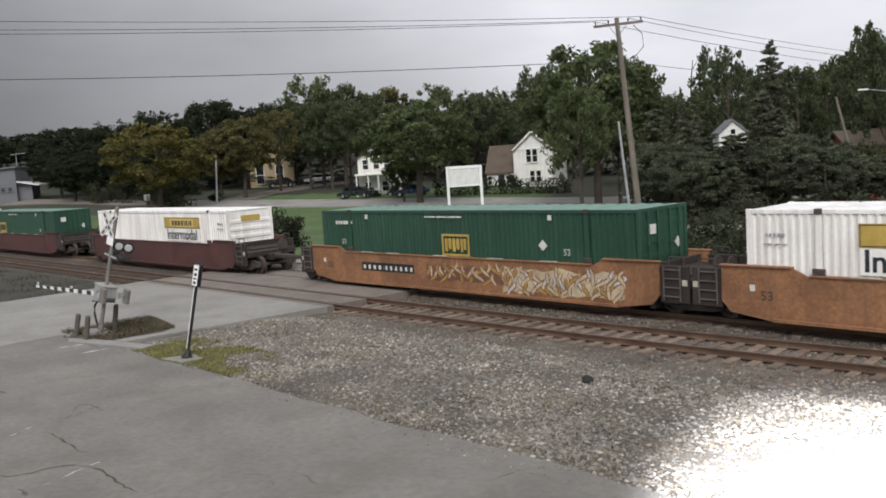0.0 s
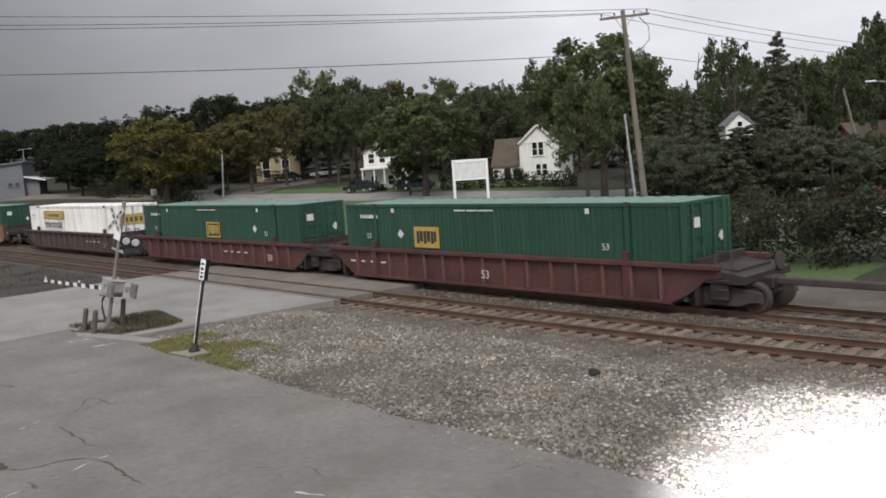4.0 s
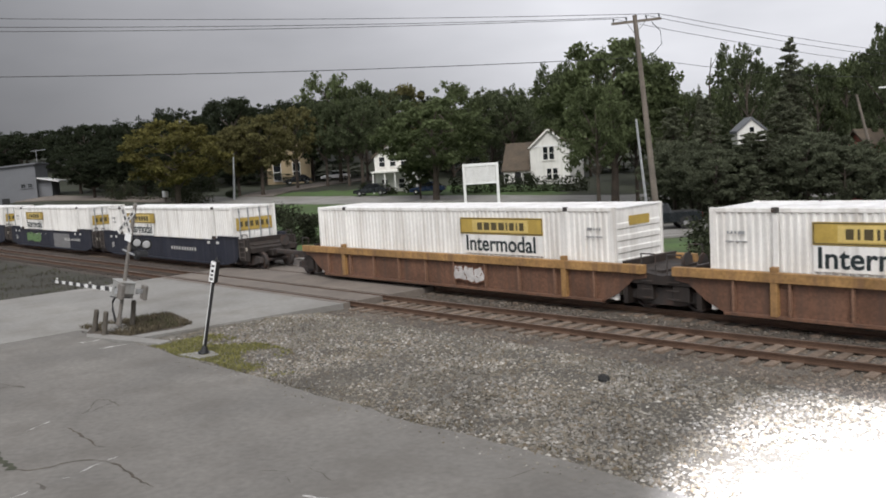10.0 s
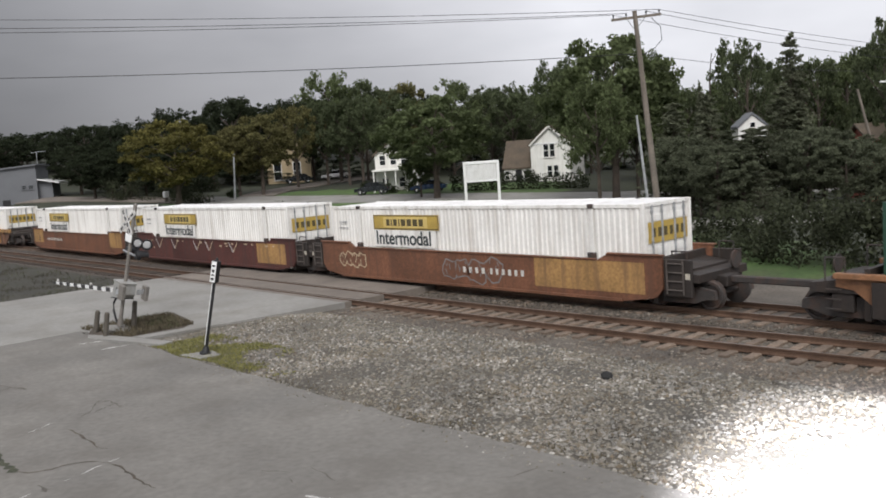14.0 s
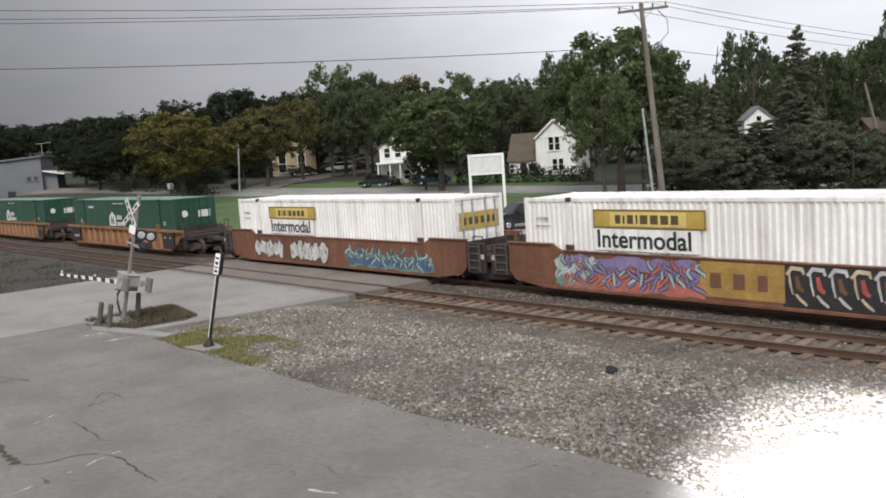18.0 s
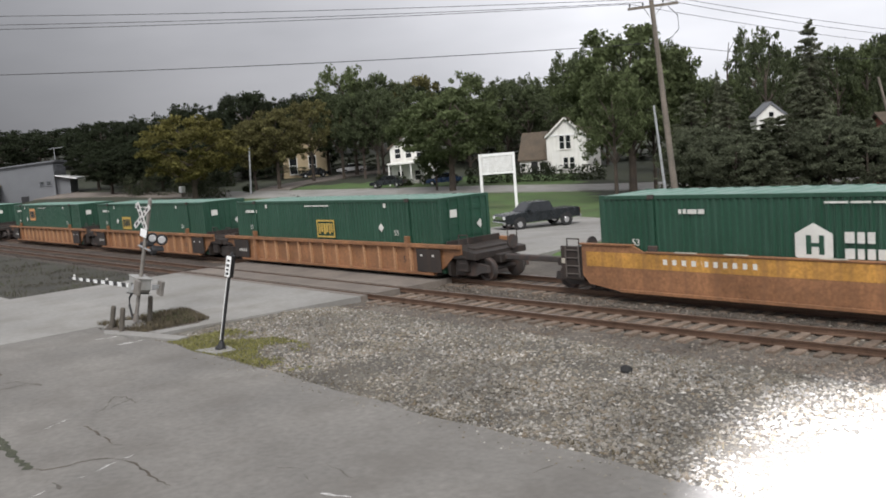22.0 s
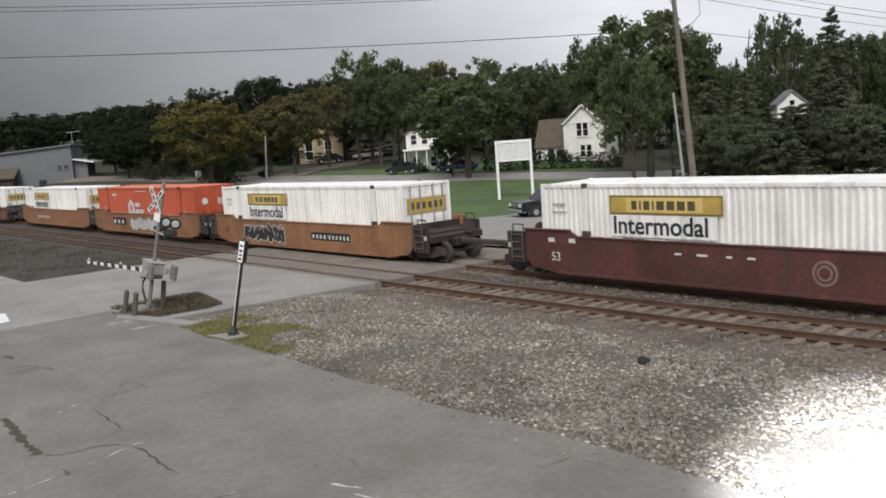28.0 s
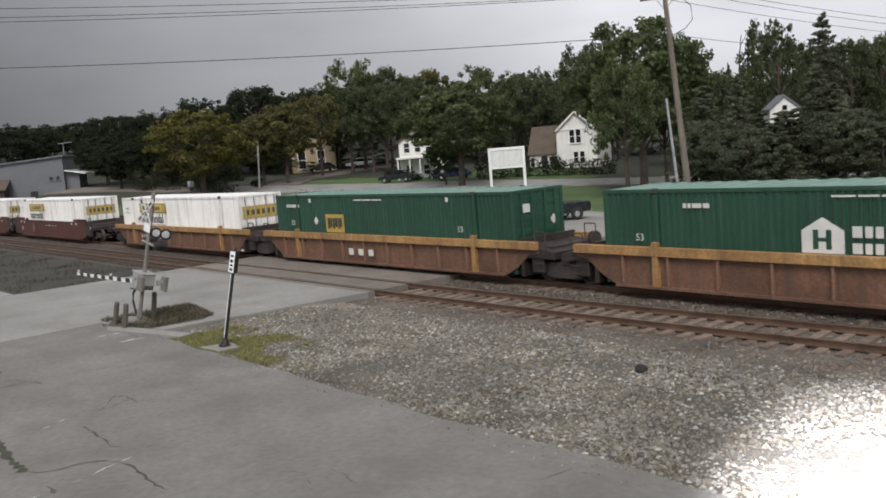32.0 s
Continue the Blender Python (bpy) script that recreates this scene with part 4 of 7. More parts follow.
G = {"white": spray("white", (0.54, 0.52, 0.5)), "cream": spray("cream", (0.52, 0.42, 0.28)), "teal": spray("teal", (0.13, 0.235, 0.20)), "blue": spray("blue", (0.06, 0.13, 0.24)), "red": spray("red", (0.42, 0.08, 0.06)),
     "violet": spray("violet", (0.22, 0.18, 0.33)), "black": spray("black", (0.02, 0.02, 0.022)), "yellow": spray("yellow", (0.36, 0.22, 0.055)), "green": spray("green", (0.14, 0.25, 0.10)), "grey": spray("grey", (0.20, 0.20, 0.20)), "brown": spray("brown", (0.16, 0.07, 0.04)),
     "worn": spray("worn_pale", (0.22, 0.15, 0.13)), "pale": spray("pale_blue", (0.34, 0.43, 0.43)), "rose": spray("rose_red", (0.46, 0.14, 0.11)), "deep": spray("deep_green", (0.035, 0.10, 0.085))}


def car_of(i):
    ob = MOVING[2 * i + 1][0]
    return ob, SIDE_Y[SCHEMES[TRAIN[i][3]][0]]


def flat(pts, y, t=0.004):
    return prism(bmesh.new(), pts, y - t, y, "y")


def painted(i, name, x0, x1, z0, z1, material, lift=0.0, label=""):
    """A painted field on a car's near side; x counts from the container's leading end."""
    ob, y = car_of(i)
    return part(name, bx(x0 - CL / 2, x1 - CL / 2, y - lift - 0.004, y - lift, z0, z1), material, ob, label)


def number_bars(i, x0, widths, z0, h, material=None, gap=0.08, lift=0.005):
    """White blocks that stand for a car's reporting mark."""
    ob, y = car_of(i)
    bm, x = bmesh.new(), x0 - CL / 2
    for w in widths:
        box(bm, x, x + w * 0.58, y - lift - 0.004, y - lift, z0, z0 + h * 0.8)
        x += w + gap
    return tagged(part("marking", bm, material or M_CREAM, ob), kind="stuff")


def car_text(i, text, size, x, z, material=None):
    ob, y = car_of(i)
    lettering(text, size, material or M_CREAM, ob, pose(x - CL / 2, y - 0.002, z, 90, 0, 0), "white painted number " + text)


def blob(rng, cx, cz, w, h, grow=0.0):
    n = 15
    ph = rng.random() * 6.28
    return [(cx + (w / 2 * (0.9 + 0.14 * math.sin(3 * a + ph)) + grow) * math.copysign(abs(math.cos(a)) ** 0.7, math.cos(a)),
             cz + (h / 2 * (0.86 + 0.18 * math.cos(4 * a + ph)) + grow) * math.copysign(abs(math.sin(a)) ** 0.7, math.sin(a))) for a in [6.2832 * k / n for k in range(n)]]


def graffiti(i, x0, x1, z0, z1, outline, fills, seed, step_w=0.85):
    """Sprayed bubble letters: outlined blobs with inner strokes, in layers."""
    ob, y = car_of(i)
    rng = random.Random(seed)
    base, body, marks = bmesh.new(), [bmesh.new() for f in fills], bmesh.new()
    x, k = x0 - CL / 2, 0
    while x < x1 - CL / 2 - step_w * 0.6:
        w, h = step_w * rng.uniform(0.95, 1.3), (z1 - z0) * rng.uniform(0.8, 1.0)
        cx, cz, st = x + w / 2, (z0 + z1) / 2 + rng.uniform(-0.05, 0.05), rng.getstate()
        prism(base, blob(rng, cx, cz, w, h, 0.05), y - 0.004, y - 0.002 - 0.0001 * (k % 9), "y", False)
        rng.setstate(st)
        prism(body[k % len(fills)], blob(rng, cx, cz, w, h), y - 0.008, y - 0.006 - 0.0001 * (k % 9), "y", False)
        for j in range(3):
            a, b = rng.uniform(-0.3, 0.3) * w, rng.uniform(-0.32, 0.32) * h
            dx, dz = rng.uniform(-0.2, 0.2) * w, rng.uniform(0.12, 0.3) * h
            prism(marks, [(cx + a - 0.022, cz + b), (cx + a + 0.022, cz + b), (cx + a + dx + 0.022, cz + b + dz), (cx + a + dx - 0.022, cz + b + dz)], y - 0.011, y - 0.009, "y", False)
        x += w * 0.86
        k += 1
    for bm, m, nm in [(base, outline, "graffiti_outline"), (marks, outline, "graffiti_stroke")] + [(b, f, "graffiti_fill") for b, f in zip(body, fills)]:
        bmesh.ops.recalc_face_normals(bm, faces=bm.faces)
        tagged(part(nm, bm, G[m], ob), kind="stuff")


def sweep(bm, pts, w, y):
    """A flat painted stroke along a line of points, tapering to its ends."""
    vs = []
    for k, (x, z) in enumerate(pts):
        (px, pz), (qx, qz) = pts[max(k - 1, 0)], pts[min(k + 1, len(pts) - 1)]
        ln = math.hypot(qx - px, qz - pz) or 1
        ww = w * (0.35 + 0.65 * math.sin(math.pi * (k + 0.5) / len(pts)))
        vs.append((bm.verts.new((x - (qz - pz) / ln * ww, y, z + (qx - px) / ln * ww)), bm.verts.new((x + (qz - pz) / ln * ww, y, z - (qx - px) / ln * ww))))
    for (a, b), (c, d) in zip(vs, vs[1:]):
        bm.faces.new((a, b, d, c))


def wildstyle(i, x0, x1, z0, z1, grounds, edge, strokes, n, seed, width=0.05, tall=0.42):
    """Sprayed interlocked letters: ragged colour fields under many edged, curved strokes."""
    ob, y = car_of(i)
    rng = random.Random(seed)
    a0, a1 = x0 - CL / 2, x1 - CL / 2
    for k, (m, lo, hi) in enumerate(grounds):
        top = [(a0 + (a1 - a0) * j / 14 + rng.uniform(-0.1, 0.1), z0 + (z1 - z0) * min(hi + rng.uniform(-0.14, 0.05), 1.0)) for j in range(15)]
        low = [(a0 + (a1 - a0) * j / 14 + rng.uniform(-0.1, 0.1), z0 + (z1 - z0) * max(lo + rng.uniform(-0.05, 0.12), 0.0)) for j in range(15)]
        bm = bmesh.new()
        f, b = [[bm.verts.new((x, y - 0.003 - 0.001 * k, z)) for x, z in line] for line in (top, low)]
        for j in range(14):
            bm.faces.new((b[j], b[j + 1], f[j + 1], f[j]))
        tagged(part("graffiti_field", bm, G[m], ob), kind="stuff")
    rim, cores = bmesh.new(), [bmesh.new() for m in strokes]
    for k in range(n):
        cx, cz = a0 + (a1 - a0) * (k + rng.uniform(0.1, 0.9)) / n, z0 + (z1 - z0) * rng.uniform(0.22, 0.78)
        h, bend, slant = (z1 - z0) * tall * rng.uniform(0.55, 1.0), rng.uniform(-0.35, 0.35), rng.uniform(-0.5, 0.6)
        pts = [(cx + slant * h * v + bend * math.sin(3.0 * v + 0.6) * 0.6, min(max(cz + h * v, z0), z1)) for v in (-0.8, -0.5, -0.2, 0.1, 0.4, 0.7)]
        lift = 0.006 + 0.00025 * (k % 24)
        sweep(rim, pts, width * 1.65, y - lift)
        sweep(cores[k % len(cores)], pts, width, y - lift - 0.0001)
    for bm, m, nm in [(rim, edge, "graffiti_outline")] + [(b, m, "graffiti_stroke") for b, m in zip(cores, strokes)]:
        tagged(part(nm, bm, G[m], ob), kind="stuff")


DIGITS = (0.24, 0.24, 0.24, 0.26, 0.01, 0.2, 0.22, 0.22, 0.22, 0.22, 0.22)


def reporting_mark(i, x, z=0.72, h=0.26, plate_m=None):
    if plate_m:
        painted(i, "marking_plate", x - 0.12, x + 3.1, z - 0.07, z + h + 0.07, plate_m, 0.0)
    number_bars(i, x, DIGITS, z, h)


def fleet_name(i, x, z=0.66, h=0.36, plate_m=None):
    if plate_m:
        painted(i, "marking_plate", x - 0.15, x + 2.25, z - 0.09, z + h + 0.09, plate_m, 0.0)
    number_bars(i, x, (0.6, 0.6, 0.6), z, h, gap=0.12)


# orange car
reporting_mark(4, 2.9, 0.78, 0.2, M_BLACK)
wildstyle(4, 6.8, 11.0, 0.45, 1.3, [("brown", 0.1, 0.8)], "brown", ["yellow", "cream"], 34, 1, 0.05, 0.34)
wildstyle(4, 10.6, 15.6, 0.25, 1.32, [("cream", 0.05, 0.9)], "brown", ["white", "cream", "yellow", "cream"], 54, 2, 0.055, 0.34)
fleet_name(5, 6.9, 0.62, 0.34, M_BLACK)
reporting_mark(6, 10.0, 0.7, 0.22, M_BLACK)
for i in (4, 5, 6):
    car_text(i, "53", 0.36, 0.45, 0.72, M_DARK)
    painted(i, "marking_plate", 0.15, 0.3, 0.95, 1.12, M_CREAM)
# maroon ribbed car
for i, xs in ((7, (11.0, 13.9)), (8, (9.5, 13.6)), (9, (0.4, 8.0))):
    car_text(i, "53", 0.42, xs[1], 0.5)
    number_bars(i, xs[0], (0.5, 0.4, 0.5, 0.5), 0.78, 0.08, gap=0.2)
# cars with a yellow top chord
for i, x in ((10, 12.4), (11, 6.9), (12, 5.4), (17, 7.2), (18, 10.6), (42, 6.2), (43, 9.0)):
    fleet_name(i, x, 0.55, 0.34)
graffiti(16, 8.9, 10.4, 0.4, 1.05, "brown", ["white"], 11, 0.5)
graffiti(17, 9.9, 10.6, 0.4, 1.1, "brown", ["white"], 12, 0.4)
reporting_mark(41, 3.3, 0.66, 0.24)
# navy car
for i, x in ((13, 3.6), (14, 11.6), (15, 9.2)):
    car_text(i, "53", 0.44, 0.5, 0.62)
    number_bars(i, x, DIGITS, 0.78, 0.22)
    number_bars(i, x + 4.2 if x < 9 else x - 6.0, (0.4, 0.5, 0.35), 1.12, 0.07, gap=0.5)
    for e in (0.4, 1.2, 13.6, 14.6):
        painted(i, "marking_plate", e, e + 0.28, 1.22, 1.36, M_CREAM)
graffiti(14, 3.2, 6.8, 0.4, 1.3, "black", ["green"], 21, 0.9)
painted(14, "patch", 9.3, 12.6, 0.22, 1.25, G["grey"], 0.0, "grey painted-over patch")
painted(13, "marking_plate", 14.9, 15.3, 0.7, 1.0, M_YELLOW)
# rust-brown car with yellow ends
for i, (a, b) in ((19, (-0.5, 1.55)), (20, (13.4, 16.0)), (21, (11.8, 16.2))):
    painted(i, "end_field", a, b, 0.42 if i != 19 else 0.6, 1.56 if i == 19 else 1.38, P_YELLOW, 0.0, "faded yellow end field")
painted(19, "end_field", 14.4, 16.4, 0.6, 1.56, P_YELLOW, 0.0, "faded yellow end field")
car_text(19, "53", 0.44, 0.55, 0.72, M_DARK)
reporting_mark(19, 2.5, 0.80, 0.24)
for k in range(5):
    ob20, y20 = car_of(20)
    x = (1.9, 3.9, 6.6, 8.0, 10.6)[k] - CL / 2
    part("graffiti_stroke", flat([(x, 1.36), (x + 0.07, 1.36), (x + 0.45, 0.86), (x + 0.4, 0.82)], y20 - 0.006), G["white"], ob20)
    part("graffiti_stroke", flat([(x + 0.41, 0.84), (x + 0.47, 0.84), (x + 0.95, 1.36), (x + 0.88, 1.36)], y20 - 0.006), G["cream"], ob20)
for x, z in ((0.6, 1.2), (0.8, 0.8), (4.6, 1.24), (7.4, 1.22), (9.6, 1.1), (10.2, 1.24), (12.2, 1.26), (14.2, 1.22)):
    number_bars(20, x, (0.5, 0.3), z, 0.08, G["cream"], 0.2)
reporting_mark(21, 8.3, 0.70, 0.26)
graffiti(21, 7.2, 10.6, 0.35, 1.25, "grey", ["brown"], 31, 0.8)
graffiti(21, 0.6, 2.6, 0.6, 1.2, "cream", ["brown"], 32, 0.5)
# orange ribbed cars
for i in (22, 23, 24, 28, 29, 30):
    car_text(i, "53", 0.36, 13.9, 0.62, M_DARK)
    painted(i, "end_field", 14.75, 16.2, 0.3, 1.2, P_DARKBROWN, 0.0, "dark brown panel at the car's end")
    painted(i, "end_field", -0.2, 1.3, 0.3, 1.2, P_DARKBROWN, 0.0, "dark brown panel at the car's end")
    number_bars(i, 15.0, (0.2, 0.2), 0.9, 0.1, gap=0.5)
    number_bars(i, 0.3, (0.16, 0.16, 0.16, 0.18), 0.6, 0.18, gap=0.06)
# graffiti car
graffiti(25, 1.6, 4.3, 0.35, 1.25, "black", ["white"], 41, 0.55)
graffiti(25, 4.8, 7.7, 0.28, 1.28, "black", ["white"], 42, 0.62)
wildstyle(25, 9.4, 15.0, 0.22, 1.3, [("teal", 0.0, 0.6), ("blue", 0.1, 0.45)], "black", ["pale", "teal", "blue", "pale"], 62, 43, 0.05, 0.27)
wildstyle(26, 1.4, 3.0, 0.25, 1.3, [("teal", 0.0, 0.9)], "white", ["teal", "pale"], 10, 143, 0.06)
wildstyle(26, 1.8, 6.9, 0.2, 1.38, [("rose", 0.0, 0.55), ("violet", 0.5, 1.0)], "black", ["violet", "rose", "violet", "pale"], 60, 44, 0.05, 0.27)
painted(26, "graffiti_field", 6.8, 9.3, 0.35, 1.36, G["yellow"], 0.001)
number_bars(26, 7.1, (0.6, 0.6, 0.5), 0.6, 0.55, G["brown"], 0.12)
painted(26, "graffiti_field", 9.25, 14.4, 0.25, 1.38, G["black"], 0.0)
ob26, y26 = car_of(26)
for k in range(9):
    x = 9.4 + k * 0.56 - CL / 2
    hook = bmesh.new()
    sweep(hook, [(x - 0.05, 1.12), (x + 0.1, 1.3), (x + 0.38, 1.28), (x + 0.42, 1.14)], 0.06, y26 - 0.009)
    sweep(hook, [(x + 0.02, 1.25), (x + 0.05, 0.9), (x + 0.12, 0.6)], 0.03, y26 - 0.010)
    sweep(hook, [(x + 0.2, 0.62), (x + 0.32, 0.48), (x + 0.5, 0.34)], 0.045, y26 - 0.011)
    tagged(part("graffiti_stroke", hook, G["white" if k % 3 else "cream"], ob26), kind="stuff")
    mid_s = bmesh.new()
    sweep(mid_s, [(x + 0.22, 1.1), (x + 0.28, 0.8), (x + 0.4, 0.7)], 0.07, y26 - 0.007)
    tagged(part("graffiti_stroke", mid_s, G["red" if k % 2 else "brown"], ob26), kind="stuff")
wildstyle(26, 13.9, 15.6, 0.3, 1.35, [("green", 0.2, 0.9)], "brown", ["cream", "green", "yellow"], 14, 46, 0.05)
wildstyle(27, 2.1, 10.2, 0.22, 1.34, [("blue", 0.0, 0.25), ("deep", 0.15, 0.95)], "deep", ["teal", "pale", "teal", "green", "teal"], 120, 47, 0.055, 0.3)
graffiti(27, 0.9, 2.2, 0.6, 1.1, "red", ["red"], 48, 0.5)
number_bars(27, 10.6, DIGITS, 0.74, 0.2)
# yellow, brown and later cars
painted(31, "top_field", -0.5, 16.6, 0.92, 1.38, P_GOLDEN, 0.0, "golden yellow painted upper band")
reporting_mark(31, 2.4, 1.08, 0.2)
for i in (32, 33, 34):
    number_bars(i, 0.2, (0.16, 0.16, 0.16, 0.2), 0.55, 0.26, gap=0.07)
reporting_mark(35, 4.0, 0.68, 0.26)
fleet_name(36, 3.2, 0.72, 0.3, M_BLACK)
graffiti(36, 6.2, 11.8, 0.35, 1.2, "grey", ["white"], 51, 0.7)
graffiti(37, 2.5, 6.6, 0.3, 1.28, "white", ["black"], 52, 0.62)
reporting_mark(37, 9.3, 0.72, 0.22, M_BLACK)
for i in (35, 36, 37):
    car_text(i, "53", 0.36, 0.4, 0.72, P_MAROON)
for i, x in ((38, 9.9), (39, 10.2), (40, 4.0)):
    ob38, y38 = car_of(i)
    for r, m, l in ((0.34, G["worn"], 0.0), (0.27, P_RED, 0.005), (0.21, G["worn"], 0.010), (0.15, P_RED, 0.015)):
        ring = bmesh.new()
        rod(ring, (x - CL / 2, y38 - l - 0.004, 0.82), (x - CL / 2, y38 - l, 0.82), r, n=20)
        part("round_emblem", ring, m, ob38)
    car_text(i, "53", 0.42, 0.5, 0.6)
    number_bars(i, x - 4.5 if x > 6 else x + 3.4, (0.4, 0.6, 0.3, 0.4), 1.05, 0.08, gap=0.35)
    for e in (0.4, 1.3, 13.6, 14.6):
        painted(i, "marking_plate", e, e + 0.28, 1.22, 1.36, M_CREAM)
graffiti(39, 1.4, 4.0, 0.35, 1.2, "white", ["brown"], 53, 0.7)

# ---- near things: crossing signal, posts, island ----


def leaning(x, y, z, right=0.0, turn=0.0):
    """A pose on the ground that leans by some degrees to the camera's right, to fit its view."""
    return Matrix.Translation((x, y, z)) @ Matrix.Rotation(radians(right), 4, Vector((-SIDE.y, SIDE.x, 0))) @ pose(0, 0, 0, 0, 0, turn)


M_OLDSIGN = mat("greyed_sign_enamel", (0.50, 0.49, 0.47), 0.5, var=0.2, scale=4, fine=30, bump=0.04, dirt=(0.3, 0.28, 0.25), amount=0.5)
M_LENS = mat("dark_red_signal_lens", (0.12, 0.02, 0.018), 0.2, var=0.1, bump=0.0)
M_GREYBOX = mat("grey_painted_steel_box", (0.31, 0.31, 0.295), 0.55, 0.1, var=0.15, scale=2, fine=20, bump=0.1, dirt=(0.2, 0.17, 0.14), streak=True, amount=0.5)
M_OLDWOOD = mat("grey_weathered_timber", (0.10, 0.088, 0.072), 0.95, var=0.35, scale=3, fine=25, bump=0.6)

slab("island_bed", [(-28.94, 10.09), (-27.18, 10.52), (-26.87, 12.41), (-27.53, 13.15), (-30.25, 13.66), (-29.87, 10.60)], 0.0, 0.3, M_DIRT, "dark soil island round the crossing signal", "island")
slab("kerb", [(-28.20, 9.83), (-24.81, 10.74), (-24.91, 11.16), (-27.10, 10.67), (-28.85, 10.06)], 0.015, 0.3, M_ROAD, "broken pale concrete kerb strip", "kerb")

M_MAST = mat("weathered_mast_steel", (0.21, 0.195, 0.175), 0.65, 0.2, var=0.25, scale=3, fine=25, bump=0.15, dirt=(0.12, 0.09, 0.07), streak=True, amount=0.5)
signal = tagged(new("crossing_signal"), "grey railway crossing signal with crossbuck, lamps and lowered gate", "crossing signal")
at(signal, leaning(-28.57, 10.99, 0.0, 13.5))
fb = bx(-0.4, 0.4, -0.4, 0.4, -0.1, 0.10, bev=0.03)
part("foundation", fb, M_ROAD, signal, "pale concrete foundation block")
mb = bmesh.new()
rod(mb, (0, 0, 0.16), (0, 0, 0.42), 0.10, 0.075, n=12)
rod(mb, (0, 0, 0.4), (0, 0, 4.2), 0.062, n=12)
rod(mb, (0, 0, 4.2), (0, 0, 4.27), 0.075, 0.03, n=12)
part("mast", mb, M_MAST, signal)
for k, sg in enumerate((-1, 1)):
    cb = bmesh.new()
    box(cb, -0.52, 0.52, -0.012, 0.012, -0.09, 0.09, bev=0.008)
    blade = part("crossbuck_blade", cb, M_OLDSIGN, signal, "white reflective crossbuck blade")
    at(blade, pose(-0.2, -0.11 - 0.02 * k, 3.62, 0, sg * 50, 12))
    lb = bmesh.new()
    for i in range(4):
        box(lb, -0.42 + i * 0.23, -0.28 + i * 0.23, -0.018, -0.012, -0.035, 0.035)
    tagged(part("lettering_bar", lb, M_BLACK, blade), kind="stuff")
# a second pair of lamps looks down the lot's side
ab = bmesh.new()
rod(ab, (0, 0, 2.98), (0.42, 0.45, 2.98), 0.03, n=8)
part("lamp_arm", ab, M_STEEL, signal)
M_CLEAR = mat("pale_signal_lens", (0.40, 0.40, 0.40), 0.4, 0.0, var=0.1, bump=0.0)
for k, d in enumerate((0.24, 0.56)):
    c, f = Vector((d * 0.66, d * 0.70, 2.98)), Vector((0.94, -0.33, 0))
    lm = bmesh.new()
    rod(lm, c - f * 0.10, c, 0.10, 0.15, n=18)
    rod(lm, c - f * 0.01, c + f * 0.02, 0.185, n=22)
    head = part("signal_lamp", lm, M_BLACK, signal, "black round lamp housing")
    ln = bmesh.new()
    rod(ln, c + f * 0.02, c + f * 0.05, 0.125, 0.10, n=20)
    part("lens", ln, M_CLEAR, head, "pale unlit lamp lens")
part("track_count_sign", bx(-0.24, 0.24, -0.1, -0.08, 2.98, 3.24, bev=0.01), M_SIGNW, signal)
ab = bmesh.new()
rod(ab, (-0.45, 0, 2.62), (0.45, 0, 2.62), 0.035, n=8)
part("lamp_arm", ab, M_STEEL, signal)
for x in (-0.40, 0.40):
    for face in (1,):
        lm = bmesh.new()
        y = face * 0.17
        rod(lm, (x, y - face * 0.02, 2.62), (x, y + face * 0.01, 2.62), 0.17, n=24)
        rod(lm, (x, y - face * 0.12, 2.62), (x, y, 2.62), 0.13, 0.16, n=16)
        head = part("signal_lamp", lm, M_BLACK, signal, "black round backplate of a flashing lamp")
        ln = bmesh.new()
        rod(ln, (x, y + face * 0.01, 2.62), (x, y + face * 0.035, 2.62), 0.15, 0.13, n=20)
        part("lens", ln, M_LENS, head)
        hb = bmesh.new()
        arc = [math.pi * i / 9 for i in range(10)]
        p = [(x + 0.150 * math.cos(a), 2.62 + 0.150 * math.sin(a)) for a in arc]
        q = [(x + 0.162 * math.cos(a), 2.62 + 0.162 * math.sin(a)) for a in arc[::-1]]
        prism(hb, p + q, y + face * 0.012, y + face * 0.26, "y")
        part("visor", hb, M_BLACK, head)
gm = prism(bmesh.new(), [(-0.34, 1.06), (0.22, 1.16), (0.31, 1.28), (0.31, 1.62), (-0.31, 1.62)], -0.25, 0.24, "y")
box(gm, -0.34, 0.34, -0.28, 0.27, 1.62, 1.67, bev=0.015)
mech = part("gate_mechanism", gm, M_GREYBOX, signal, "grey steel gate mechanism housing")
part("access_door", bx(-0.22, 0.2, -0.268, -0.252, 1.2, 1.58, bev=0.005), M_GREYBOX, mech)
# black plate added for the dark underside of the housing
part("bottom_plate", prism(bmesh.new(), [(-0.36, 1.02), (0.22, 1.12), (0.22, 1.155), (-0.36, 1.055)], -0.27, 0.26, "y"), M_BLACK, mech)
part("latch", bx(-0.02, 0.03, -0.285, -0.268, 1.36, 1.46, bev=0.004), M_BLACK, mech)
cw = bmesh.new()
prism(cw, [(0.28, 1.28), (0.8, 1.44), (0.8, 1.58), (0.28, 1.46)], 0.30, 0.36, "y")
prism(cw, [(0.28, 1.28), (0.8, 1.44), (0.8, 1.58), (0.28, 1.46)], -0.40, -0.34, "y")
part("counterweight_arm", cw, M_STEEL, mech)
for y in (-0.47, 0.30):
    part("counterweight", bx(0.62, 0.92, y, y + 0.13, 1.22, 1.70, bev=0.02), M_MAST, mech)
